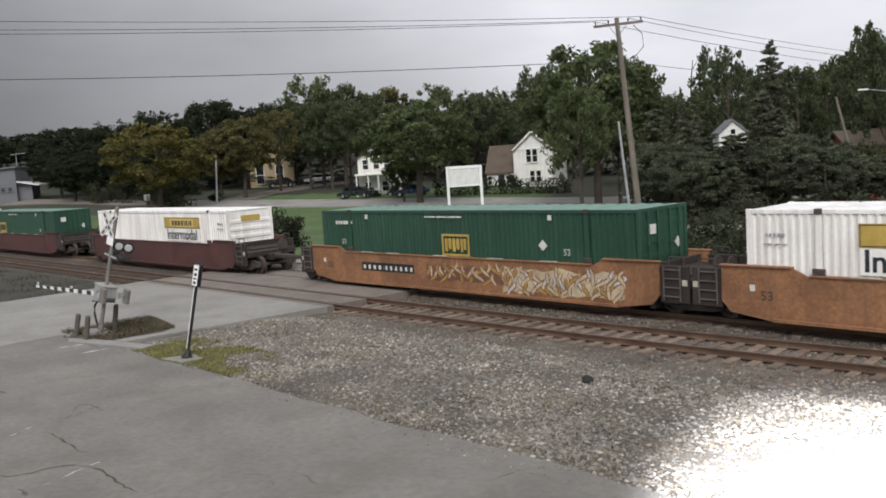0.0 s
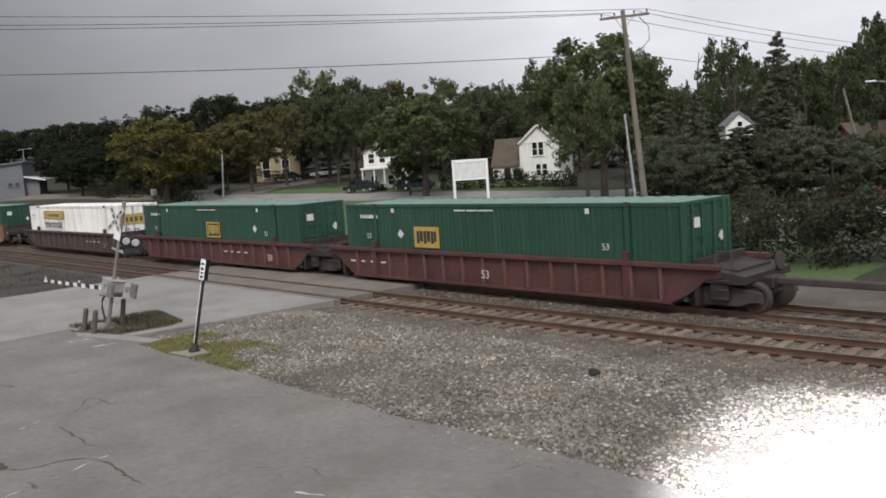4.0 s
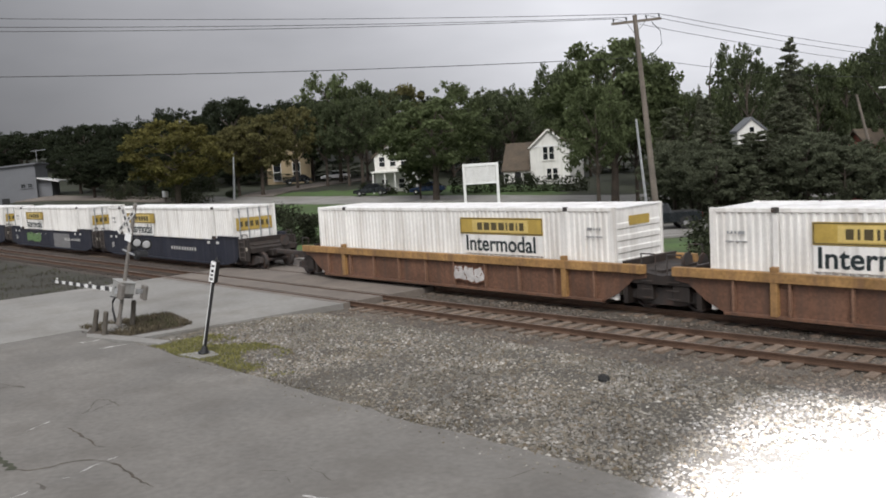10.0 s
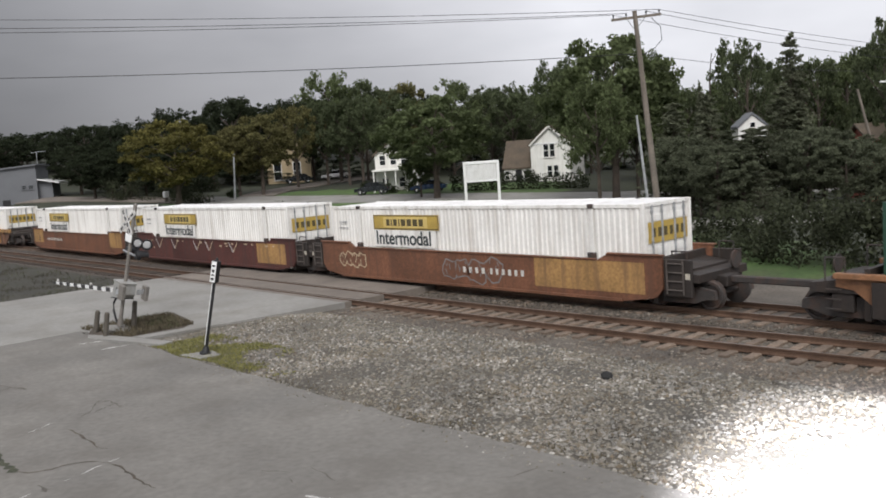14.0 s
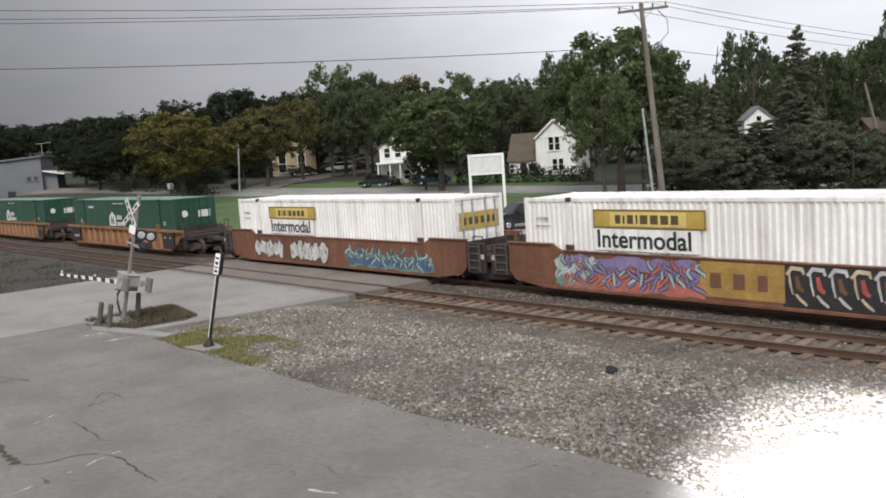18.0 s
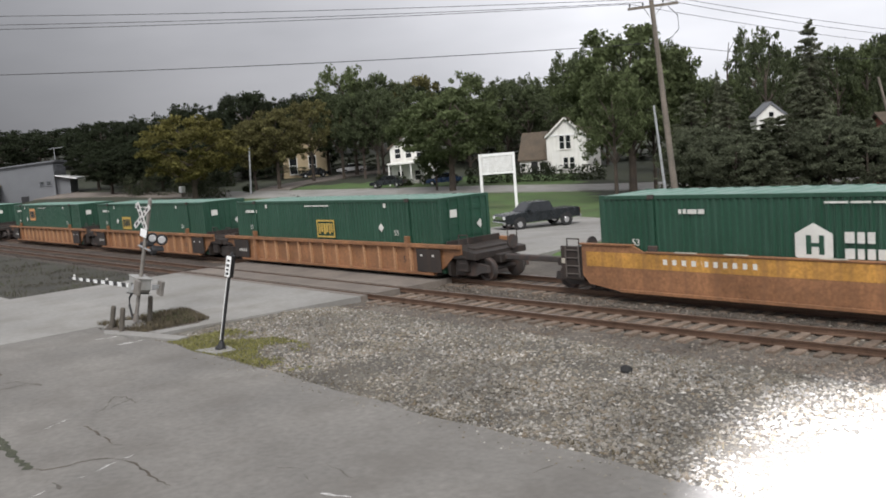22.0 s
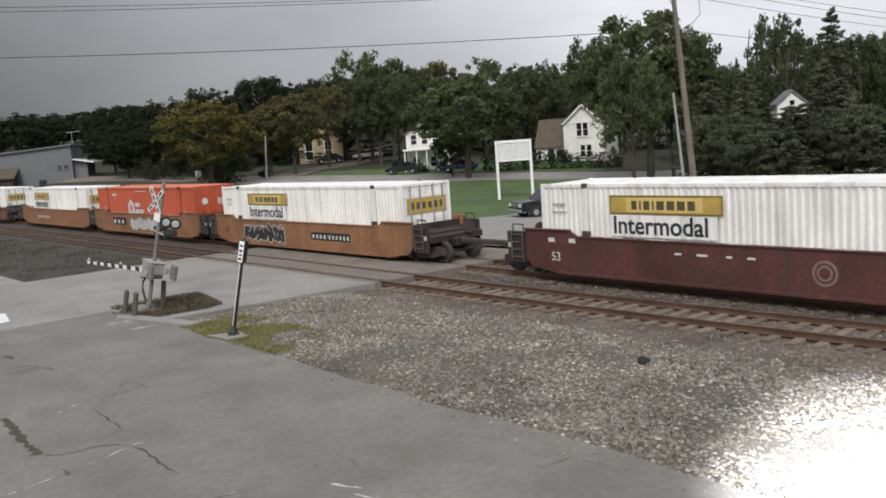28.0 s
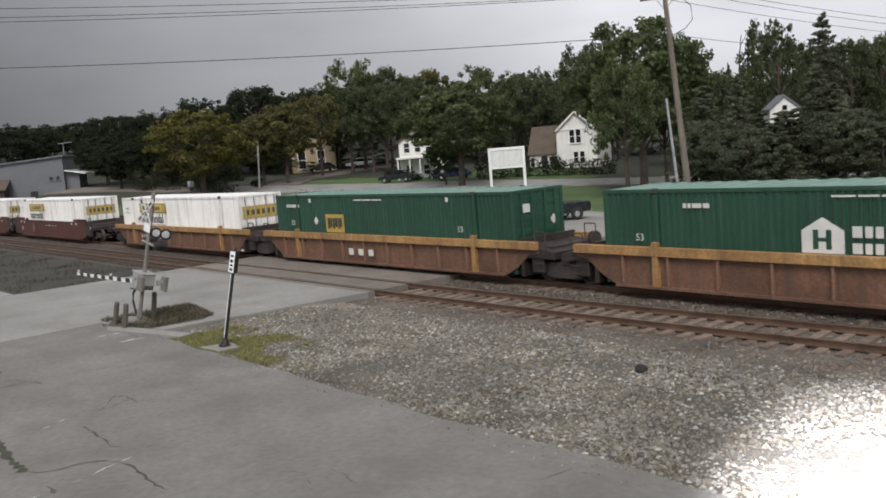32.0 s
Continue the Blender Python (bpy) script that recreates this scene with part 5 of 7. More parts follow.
pts = [(-0.30, -0.1, 1.06), (-0.42, -0.12, 0.85), (-0.40, -0.1, 0.6), (-0.22, -0.05, 0.3), (-0.1, 0, 0.16)]
part("cable_conduit", tube(pts, 0.035, 8), M_BLACK, signal)
# the gate arm lies level across the road, its stripes one by one
arm = new("gate_arm")
arm.parent = signal
at(arm, Matrix.Rotation(radians(-13.5), 4, Vector((-SIDE.y, SIDE.x, 0))) @ pose(-0.35, 0.42, 1.22, 0, -1.8, -3))
n_str = 17
for i in range(n_str):
    x1 = -0.35 - i * 0.47
    hgt = 0.075 - 0.0016 * i
    sb = bmesh.new()
    prism(sb, [(x1, -hgt), (x1, hgt), (x1 - 0.47, hgt), (x1 - 0.47, -hgt)], -0.012, 0.012, "y")
    part("stripe", sb, M_SIGNW if i % 2 else M_BLACK, arm)
for x in (-3.4, -7.6):
    lb = bmesh.new()
    rod(lb, (x, -0.03, 0.12), (x, 0.03, 0.12), 0.05, n=14)
    part("gate_lamp", lb, M_OLDSIGN, arm)

post_group = "timber posts round the signal"
for x, y, h, ln in ((-29.04, 10.39, 0.74, 12), (-27.98, 10.31, 0.78, 10), (-28.66, 11.52, 0.90, 9)):
    pb = bmesh.new()
    rod(pb, (0, 0, -0.2), (0, 0, h - 0.05), 0.085, 0.08, n=12)
    rod(pb, (0, 0, h - 0.05), (0, 0, h), 0.08, 0.06, n=12)
    tagged(at(part("bollard", pb, M_OLDWOOD), leaning(x, y, 0, ln)), "grey weathered round timber bollard by the signal", "bollard", post_group)

# the black post with its narrow sign
sp = tagged(new("sign_post"), "black steel post with a narrow white sign", "sign post")
pb = bmesh.new()
rod(pb, (0, 0, 0), (0, 0, 0.06), 0.17, 0.16, n=16)
rod(pb, (0, 0, 0.06), (0, 0, 0.22), 0.12, 0.065, n=16)
part("base", pb, M_BLACK, sp)
tb = bmesh.new()
rod(tb, (0, 0, 0.2), (0, 0, 2.66), 0.042, n=14)
rod(tb, (0, 0, 2.66), (0, 0, 2.74), 0.042, 0.015, n=14)
part("tube", tb, M_BLACK, sp)
# the post's left highlight, put on as a white strip
part("white_strip", bx(-0.040, -0.024, -0.046, -0.02, 0.25, 2.02), M_SIGNW, sp, "white strip imitating the bright edge of the post")
sg_ob = part("sign_box", bx(-0.085, 0.085, -0.09, 0.09, 2.03, 2.64, bev=0.015), M_BLACK, sp)
part("sign_face", bx(-0.08, 0.08, -0.108, -0.09, 2.05, 2.62, bev=0.004), M_SIGNW, sg_ob, "white sign face with dark marks")
mk = bmesh.new()
for z, hh in ((2.10, 0.07), (2.22, 0.05), (2.32, 0.08), (2.47, 0.06)):
    box(mk, -0.045, 0.045, -0.113, -0.108, z, z + hh)
tagged(part("writing_bar", mk, M_BLACK, sg_ob), kind="stuff")
sp.matrix_basis = leaning(-22.38, 10.93, -0.02, 12.5, 24)
slab("footing", [(-22.95, 10.42), (-21.95, 10.55), (-21.85, 11.12), (-22.6, 11.25)], -0.008, 0.2, M_ROAD, "small worn concrete footing of the sign post", "footing")


def blades(name, n, area, lo, hi, material, label, seed, z=-0.05):
    """Thin bent grass blades scattered over an area given by a test of x and y."""
    rng = random.Random(seed)
    x0, x1, y0, y1, inside = area
    vs, fs = [], []
    while len(fs) < n * 2:
        x, y = rng.uniform(x0, x1), rng.uniform(y0, y1)
        if not inside(x, y):
            continue
        a, h, w, b = rng.uniform(0, 6.28), rng.uniform(lo, hi), rng.uniform(0.006, 0.016), rng.uniform(0.1, 0.7)
        c, s, k = math.cos(a), math.sin(a), len(vs)
        vs += [(x - s * w, y + c * w, z), (x + s * w, y - c * w, z), (x + s * w * 0.7 + c * h * b * 0.3, y - c * w * 0.7 + s * h * b * 0.3, z + h * 0.6),
               (x - s * w * 0.7 + c * h * b * 0.3, y + c * w * 0.7 + s * h * b * 0.3, z + h * 0.6), (x + c * h * b, y + s * h * b, z + h)]
        fs += [(k, k + 1, k + 2, k + 3), (k + 3, k + 2, k + 4)]
    return tagged(part_me(name, sheet(vs, fs), material), label, "weeds", kind="stuff")


def clumpy(x, y, sc=1.6, cut=0.0, seed=0.0):
    return noise.noise((x * sc, y * sc, seed)) + 0.45 * noise.noise((x * 7, y * 7, seed + 3)) + 0.25 * noise.noise((x * 23, y * 23, seed)) > cut


M_WEEDG = mat("green_weed_blades", (0.065, 0.075, 0.03), 0.9, var=0.3, scale=2, fine=20, bump=0.0, island=0.5)
# verge blades, also darkened for the view's dim left
M_WEEDD = mat("darkened_weed_blades", (0.05, 0.043, 0.028), 0.9, var=0.3, scale=2, fine=20, bump=0.0, island=0.5)
M_WEEDB = mat("dry_brown_weed_blades", (0.10, 0.082, 0.05), 0.9, var=0.3, scale=2, fine=20, bump=0.0, island=0.5)
blades("weeds", 9500, (-25.0, -18.3, 10.2, 12.7, lambda x, y: clumpy(x, y, 0.8, -0.42 + 0.30 * max(0, x + 21.5) + 0.35 * max(0, y - 11.3)) and y > 10.45 + 0.1 * math.sin(x * 2)), 0.02, 0.07, M_WEED, "yellow-green weeds at the gravel's edge", 3)
blades("weeds", 5200, (-30.2, -27.0, 10.3, 13.5, lambda x, y: clumpy(x, y, 1.2, -0.35, 7) and y < 13.45 - 0.17 * (x + 30.25) and x < -27.05 and y > 10.45 + 0.1 * (x + 28.9)), 0.05, 0.17, M_WEEDB, "dry brown weeds on the soil island", 4, 0.0)
blades("weeds", 500, (-30.2, -27.2, 11.8, 13.5, lambda x, y: clumpy(x, y, 1.5, 0.0, 2) and 0.28 * (x + 30.7) < 13.5 - y), 0.06, 0.18, M_WEEDG, "green weeds on the soil island", 5, 0.0)
blades("weeds", 700, (-20.5, -4.0, 10.3, 11.2, lambda x, y: clumpy(x, y, 1.3, 0.12, 4) and y < 10.9 + 0.3 * noise.noise((x, 0, 0))), 0.02, 0.07, M_WEEDB, "dry weeds along the gravel's edge", 6)
blades("weeds", 700, (-25.4, -5.0, 11.0, 16.9, lambda x, y: clumpy(x, y, 0.7, 0.32, 9)), 0.03, 0.10, M_WEEDB, "sparse dry weeds in the gravel", 8, -0.08)
blades("weeds", 5000, (-80.0, -42.0, 10.8, 17.0, lambda x, y: clumpy(x, y, 0.5, 0.08, 13)), 0.05, 0.18, M_WEEDD, "dry brown weeds on the dark verge", 14, -0.12)
blades("weeds", 1800, (-80.0, -42.0, 10.8, 17.0, lambda x, y: clumpy(x, y, 0.4, 0.12, 17)), 0.05, 0.22, M_WEEDG, "dull green weeds on the dark verge", 15, -0.12)
# a dark lump in the gravel
lump = bmesh.new()
bmesh.ops.create_icosphere(lump, subdivisions=2, radius=0.125)
for v in lump.verts:
    v.co *= 1 + 0.35 * noise.noise(v.co * 9)
    v.co.z *= 0.85
tagged(at(part("lump", lump, M_RUBBER), pose(-11.64, 14.95, -0.02)), "dark lump of tar lying in the gravel", "lump")


def crack(pts, w, material, name="crack", label="dark ragged crack in the concrete", z=-0.0155, seed=1):
    """A ragged strip a few centimetres wide along a line of points."""
    rng = random.Random(seed)
    line, z = [], z - 0.00004 * seed
    for (ax, ay), (bx_, by) in zip(pts, pts[1:]):
        n = max(2, int(math.hypot(bx_ - ax, by - ay) / 0.12))
        line += [(ax + (bx_ - ax) * i / n + rng.uniform(-0.03, 0.03), ay + (by - ay) * i / n + rng.uniform(-0.03, 0.03)) for i in range(n)]
    line.append(pts[-1])
    vs, fs = [], []
    for i, (x, y) in enumerate(line):
        q, p = line[min(i + 1, len(line) - 1)], line[max(i - 1, 0)]
        dx, dy = q[0] - p[0], q[1] - p[1]
        ln = math.hypot(dx, dy) or 1
        ww = w * 0.45 * rng.uniform(0.08, 1.0) * (0.3 if i in (0, len(line) - 1) else 1)
        vs += [(x - dy / ln * ww, y + dx / ln * ww, z), (x + dy / ln * ww, y - dx / ln * ww, z)]
        if i:
            k = 2 * i
            fs.append((k - 2, k - 1, k + 1, k))
    return tagged(part_me(name, sheet(vs, fs), material), label, name, kind="structure")


M_WEEDSOIL = mat("mossy_crack_soil", (0.055, 0.058, 0.036), 0.95, var=0.4, scale=4, fine=20, bump=0.6)
M_CRACK = mat("crack_dirt", (0.105, 0.094, 0.08), 0.95, var=0.3, bump=0.5)
M_LINE = mat("worn_white_road_paint", (0.55, 0.54, 0.52), 0.8, var=0.4, scale=6, fine=30, bump=0.1, dirt=(0.24, 0.22, 0.2), amount=0.7)
crack([(-19.38, 4.35), (-18.88, 4.33), (-18.23, 4.28), (-17.54, 4.23), (-16.89, 4.18), (-16.36, 4.21)], 0.26, M_WEEDSOIL, seed=2)
crack([(-16.36, 4.21), (-16.03, 4.43), (-15.99, 4.71), (-16.01, 4.91), (-15.79, 5.33), (-15.43, 5.50)], 0.055, M_DIRT, seed=3)
crack([(-15.43, 5.50), (-14.92, 5.55), (-14.37, 5.48), (-13.99, 5.46), (-13.48, 5.50)], 0.065, M_DIRT, seed=4)
crack([(-18.24, 5.77), (-17.63, 5.78), (-17.10, 5.76), (-16.53, 5.71)], 0.075, M_DIRT, seed=41)
crack([(-16.53, 5.71), (-16.26, 5.80)], 0.04, M_CRACK, seed=42)
crack([(-19.03, 6.28), (-19.27, 6.61), (-19.72, 6.86), (-20.03, 7.08), (-19.69, 7.21), (-19.03, 7.14), (-19.06, 7.33)], 0.08, M_CRACK, seed=5)
crack([(-19.07, 6.60), (-19.32, 6.94), (-19.47, 7.25)], 0.05, M_CRACK, seed=51)
crack([(-25.77, 5.93), (-25.10, 5.96)], 0.3, M_DIRT, seed=6)
crack([(-23.91, 5.58), (-24.00, 6.03), (-22.80, 6.33)], 0.14, M_CRACK, seed=61)
crack([(-23.50, 5.37), (-23.34, 5.72), (-23.38, 6.13)], 0.12, M_CRACK, seed=62)
crack([(-15.82, 6.05), (-15.83, 6.27), (-15.84, 6.47)], 0.035, M_CRACK, seed=7)
crack([(-12.05, 5.30), (-12.05, 5.64), (-11.98, 5.89), (-11.86, 6.15)], 0.05, M_CRACK, seed=71)
crack([(-12.75, 7.02), (-12.56, 7.17), (-12.26, 7.28)], 0.03, M_CRACK, seed=72)
crack([(-12.14, 7.16), (-11.93, 7.08), (-11.70, 7.03)], 0.03, M_CRACK, seed=73)
crack([(-9.37, 9.12), (-9.24, 9.32), (-9.22, 9.54), (-9.12, 9.92)], 0.035, M_CRACK, seed=8)
crack([(-12.26, 7.64), (-11.88, 7.61), (-11.29, 7.53)], 0.03, M_CRACK, seed=81)
crack([(-15.31, 4.25), (-14.86, 4.23)], 0.12, M_CRACK, seed=82)
crack([(-14.79, 3.27), (-14.81, 3.45)], 0.05, M_LINE, "paint_line", "worn white parking line", seed=9)
crack([(-14.88, 3.65), (-15.01, 4.05)], 0.05, M_LINE, "paint_line", "worn white parking line", seed=10)
crack([(-15.16, 4.62), (-15.17, 4.74)], 0.04, M_LINE, "paint_line", "worn white parking line", seed=11)
crack([(-15.23, 4.93), (-15.41, 5.37)], 0.06, M_LINE, "paint_line", "worn white parking line", seed=12)
crack([(-15.48, 5.50), (-15.52, 5.72)], 0.13, M_LINE, "paint_line", "worn white parking line", seed=13)
crack([(-18.75, 5.13), (-19.06, 5.72)], 0.045, M_LINE, "paint_line", "worn white parking line", seed=14)
crack([(-11.23, 6.89), (-10.70, 7.07)], 0.1, M_LINE, "paint_line", "worn white parking line", seed=15)
crack([(-10.64, 6.88), (-10.13, 6.97)], 0.12, M_LINE, "paint_line", "worn white parking line", seed=16)
crack([(-10.25, 6.99), (-9.78, 7.06)], 0.13, M_LINE, "paint_line", "worn white parking line", seed=17)
crack([(-12.08, 5.59), (-12.04, 5.79)], 0.05, M_LINE, "paint_line", "worn white parking line", seed=18)
crack([(-25.98, 9.38), (-25.91, 10.20)], 0.2, M_LINE, "paint_line", "worn white edge line", seed=13)
crack([(-27.56, 9.30), (-27.39, 9.97)], 0.16, M_LINE, "paint_line", "worn white edge line", seed=14)

# ---- beyond the railway: streets, woods, houses, poles ----
# trees: x, y, height, crown width
WOOD_WEST = [
    (-210.1, 54.4, 8.9, 18.4), (-203.9, 61.2, 8.3, 15.9), (-198.9, 66.6, 8.5, 15.9), (-165.0, 60.9, 11.6, 12.5),
    (-161.6, 64.5, 11.2, 12.0), (-152.3, 66.1, 12.2, 11.5), (-142.1, 68.9, 13.7, 12.5), (-139.2, 71.9, 12.4, 10.1),
    (-130.9, 72.7, 15.1, 12.1), (-124.8, 79.3, 14.1, 11.6), (-117.4, 78.8, 14.0, 9.4), (-133.0, 78.9, 13.8, 10.6),
]
WOOD_EAST = [
    (-109.9, 78.7, 16.7, 12.0), (-107.0, 81.7, 15.9, 9.4), (-109.5, 87.3, 14.0, 9.8), (-98.1, 91.4, 14.8, 11.5),
    (-93.3, 105.1, 14.2, 9.8), (-79.3, 94.8, 16.4, 8.6), (-63.3, 94.7, 15.1, 7.4), (-65.1, 93.2, 17.3, 8.5),
    (-67.3, 107.2, 12.1, 7.8), (-64.9, 109.8, 12.6, 7.8), (-54.5, 99.7, 18.2, 9.0), (-51.6, 112.7, 16.3, 9.5),
    (-50.1, 117.9, 16.4, 8.9), (-41.3, 107.3, 19.9, 7.2), (-41.5, 119.0, 18.6, 9.2), (-38.1, 122.5, 17.9, 9.9),
    (-96.4, 98.0, 13.2, 9.6), (-91.6, 98.0, 12.5, 9.4),
]
OLIVE = [
    (-102.2, 60.4, 11.1, 9.7), (-109.0, 91.7, 16.0, 11.8), (-104.2, 58.1, 9.8, 8.2),
]
SLOPE_TREES = [
    (-128.7, 48.2, 7.0, 8.7), (-125.1, 49.3, 6.2, 7.7), (-123.9, 51.5, 8.4, 8.2), (-123.4, 53.6, 6.7, 8.4), (-119.9, 54.7, 7.7, 10.0), (-117.9, 56.3, 7.0, 8.4), (-142.1, 51.1, 8.2, 9.8), (-140.0, 54.5, 8.9, 7.7), (-139.4, 58.6, 9.0, 8.0), (-136.6, 61.7, 8.6, 9.3),
]
YELLOW = [
    (-101.1, 47.9, 11.2, 13.6),
]
LAWN_TREES = [
    (-75.4, 67.2, 12.3, 14.6), (-55.6, 74.5, 17.9, 14.5), (-55.2, 77.9, 14.8, 7.7),
]
PINES = [
    (-100.8, 100.2, 13.6, 5.4), (-100.3, 106.0, 13.9, 5.9), (-95.9, 105.5, 13.0, 5.0), (-53.0, 108.3, 19.1, 9.0),
    (-97.6, 100.2, 12.6, 4.9), (-63.0, 103.4, 13.2, 3.3),
]
SPRUCES = [
    (-43.1, 66.4, 9.7, 7.3), (-39.8, 66.5, 9.9, 7.1), (-36.3, 66.9, 6.9, 8.0), (-34.4, 68.8, 10.3, 7.6),
    (-37.0, 98.5, 14.0, 9.5), (-33.2, 98.5, 13.6, 9.5), (-24.6, 76.4, 10.0, 8.0), (-33.0, 68.6, 8.6, 8.0),
]
ROADSIDE = [
    (-33.8, 59.0, 6.6, 6.4), (-29.3, 62.2, 6.4, 6.7), (-26.9, 63.0, 5.4, 6.6), (-32.0, 60.4, 6.6, 7.0), (-25.3, 66.5, 4.6, 6.6), (-36.9, 59.0, 6.4, 6.2), (-31.2, 56.3, 5.8, 6.2), (-32.6, 55.4, 5.6, 5.8),
    (-39.6, 61.0, 6.6, 6.0), (-28.4, 70.0, 5.6, 7.4), (-30.4, 67.0, 6.6, 6.6), (-23.4, 70.0, 4.4, 7.0), (-41.6, 62.6, 6.4, 5.0), (-35.2, 57.4, 5.6, 6.0),
]
THICKET = [
    (-142.6, 55.7, 6.4, 11.0), (-135.0, 55.3, 4.9, 10.5), (-144.3, 62.3, 5.0, 11.4), (-134.3, 61.0, 6.0, 10.8),
    (-132.5, 63.0, 4.2, 10.8), (-133.6, 66.9, 6.0, 11.1), (-126.6, 66.2, 4.3, 10.6), (-128.1, 70.3, 5.2, 10.9),
    (-127.6, 73.1, 3.3, 11.1), (-121.7, 72.9, 2.4, 10.7), (-121.1, 85.3, 3.1, 11.3), (-116.8, 84.8, 1.2, 11.1),
    (-106.5, 88.5, 3.3, 10.7), (-105.5, 91.0, 2.0, 10.8), (-110.2, 101.3, 0.1, 11.6), (-101.4, 97.7, 2.8, 10.9),
    (-93.2, 115.0, -0.2, 11.3), (-87.6, 113.9, 0.1, 10.9), (-84.7, 116.1, 2.3, 10.9),
]
BACK_WEST = [
    (-197.1, 43.7, 8.3, 14.2), (-187.0, 45.2, 7.6, 14.2), (-188.5, 49.7, 8.8, 15.7), (-190.3, 54.2, 7.8, 17.0),
    (-190.9, 58.5, 5.9, 14.3), (-192.8, 63.9, 7.6, 15.6), (-185.4, 65.8, 7.4, 15.9), (-180.6, 68.8, 9.3, 15.8),
    (-171.7, 69.8, 9.2, 11.3), (-168.9, 73.1, 8.7, 15.1), (-156.3, 72.0, 9.7, 15.3), (-164.1, 80.3, 9.5, 13.7),
    (-145.7, 75.7, 11.3, 10.6), (-148.7, 82.1, 13.3, 15.6), (-147.1, 85.8, 11.4, 12.2), (-145.6, 89.8, 11.0, 12.6),
    (-144.5, 94.2, 11.8, 15.8), (-146.9, 101.2, 12.0, 16.1), (-141.7, 103.1, 13.6, 12.0), (-133.8, 102.4, 12.5, 15.6),
    (-135.2, 109.1, 12.5, 12.2), (-119.9, 101.9, 13.5, 11.5), (-117.6, 105.1, 12.2, 15.0),
]
BACK_EAST = [
    (-107.1, 98.2, 11.7, 11.2), (-112.3, 108.8, 12.7, 13.8), (-100.7, 102.9, 13.0, 12.0), (-106.7, 114.8, 10.8, 11.6),
    (-105.1, 119.4, 12.1, 12.6), (-98.4, 118.3, 16.1, 10.1), (-82.2, 104.4, 17.9, 9.2), (-76.4, 102.5, 17.7, 8.6),
    (-82.3, 116.2, 15.5, 10.3), (-75.4, 112.2, 13.1, 10.0), (-74.1, 116.5, 12.0, 11.3), (-74.4, 123.6, 10.4, 11.6),
    (-70.3, 123.8, 14.7, 10.5), (-69.9, 130.2, 16.0, 10.2), (-60.2, 118.9, 14.7, 10.1), (-58.0, 121.5, 14.6, 10.3),
    (-56.0, 124.5, 14.3, 10.5), (-57.8, 136.6, 15.6, 10.6), (-55.8, 140.5, 18.0, 11.7), (-53.0, 142.3, 19.3, 8.9),
    (-49.2, 141.1, 16.6, 9.4), (-46.4, 142.2, 17.3, 9.6), (-45.2, 148.7, 17.9, 10.1), (-36.0, 96.0, 18.6, 9.5), (-33.0, 93.0, 17.0, 9.0),
]


def foliage(name, col, island=0.5):
    """Leaves: part of the light goes through them."""
    m = mat(name, col, 0.75, var=0.35, scale=0.25, fine=3.0, bump=0.0, island=island)
    n, l = m.node_tree.nodes, m.node_tree.links
    b, out = n["Principled BSDF"], n["Material Output"]
    src = b.inputs["Base Color"].links[0].from_socket
    tr, mx = n.new("ShaderNodeBsdfTranslucent"), n.new("ShaderNodeMixShader")
    b.inputs["Specular IOR Level"].default_value = 0.15
    mx.inputs[0].default_value = 0.45
    l.new(src, tr.inputs["Color"])
    l.new(b.outputs[0], mx.inputs[1])
    l.new(tr.outputs[0], mx.inputs[2])
    l.new(mx.outputs[0], out.inputs["Surface"])
    return m


# green leaves of the west wood, darkened for the dim left of the view
L_DIM = foliage("dimmed_green_leaves", (0.035, 0.044, 0.024), 0.35)
L_DARK = foliage("dark_green_leaves", (0.095, 0.115, 0.06), 0.35)
L_MID = foliage("green_leaves", (0.115, 0.14, 0.065), 0.35)
L_OLIVE = foliage("olive_leaves", (0.14, 0.13, 0.055))
L_YELLOW = foliage("turning_yellow_leaves", (0.15, 0.136, 0.045))
L_ROAD = foliage("dull_roadside_leaves", (0.115, 0.128, 0.082), 0.25)
L_SPRUCE = foliage("spruce_needles", (0.165, 0.178, 0.118), 0.22)


def leaf_cloud(centres, radii, per, size, seed, flat=1.0):
    """Many small leaf sprays, scattered in clumps."""
    rng = np.random.default_rng(seed)
    vs, fs = [], []
    for (cx, cy, cz), r in zip(centres, radii):
        n = max(3, int(per * (0.6 + 0.8 * rng.random())))
        d = rng.normal(0, 1, (n, 3))
        d /= np.linalg.norm(d, axis=1)[:, None]
        p = np.array((cx, cy, cz)) + d * (r * rng.random((n, 1)) ** 0.45) * (1, 1, flat)
        u = rng.normal(0, 1, (n, 3))
        u /= np.linalg.norm(u, axis=1)[:, None]
        v = np.cross(u, rng.normal(0, 1, (n, 3)))
        v /= np.linalg.norm(v, axis=1)[:, None] + 1e-9
        s = size * rng.uniform(0.5, 1.35, (n, 1))
        quad = np.stack([p - u * s, p + v * s * 0.55, p + u * s, p - v * s * 0.55], 1)
        k = len(vs)
        vs += quad.reshape(-1, 3).tolist()
        fs += [(k + 4 * i, k + 4 * i + 1, k + 4 * i + 2, k + 4 * i + 3) for i in range(n)]
    return sheet(vs, fs)


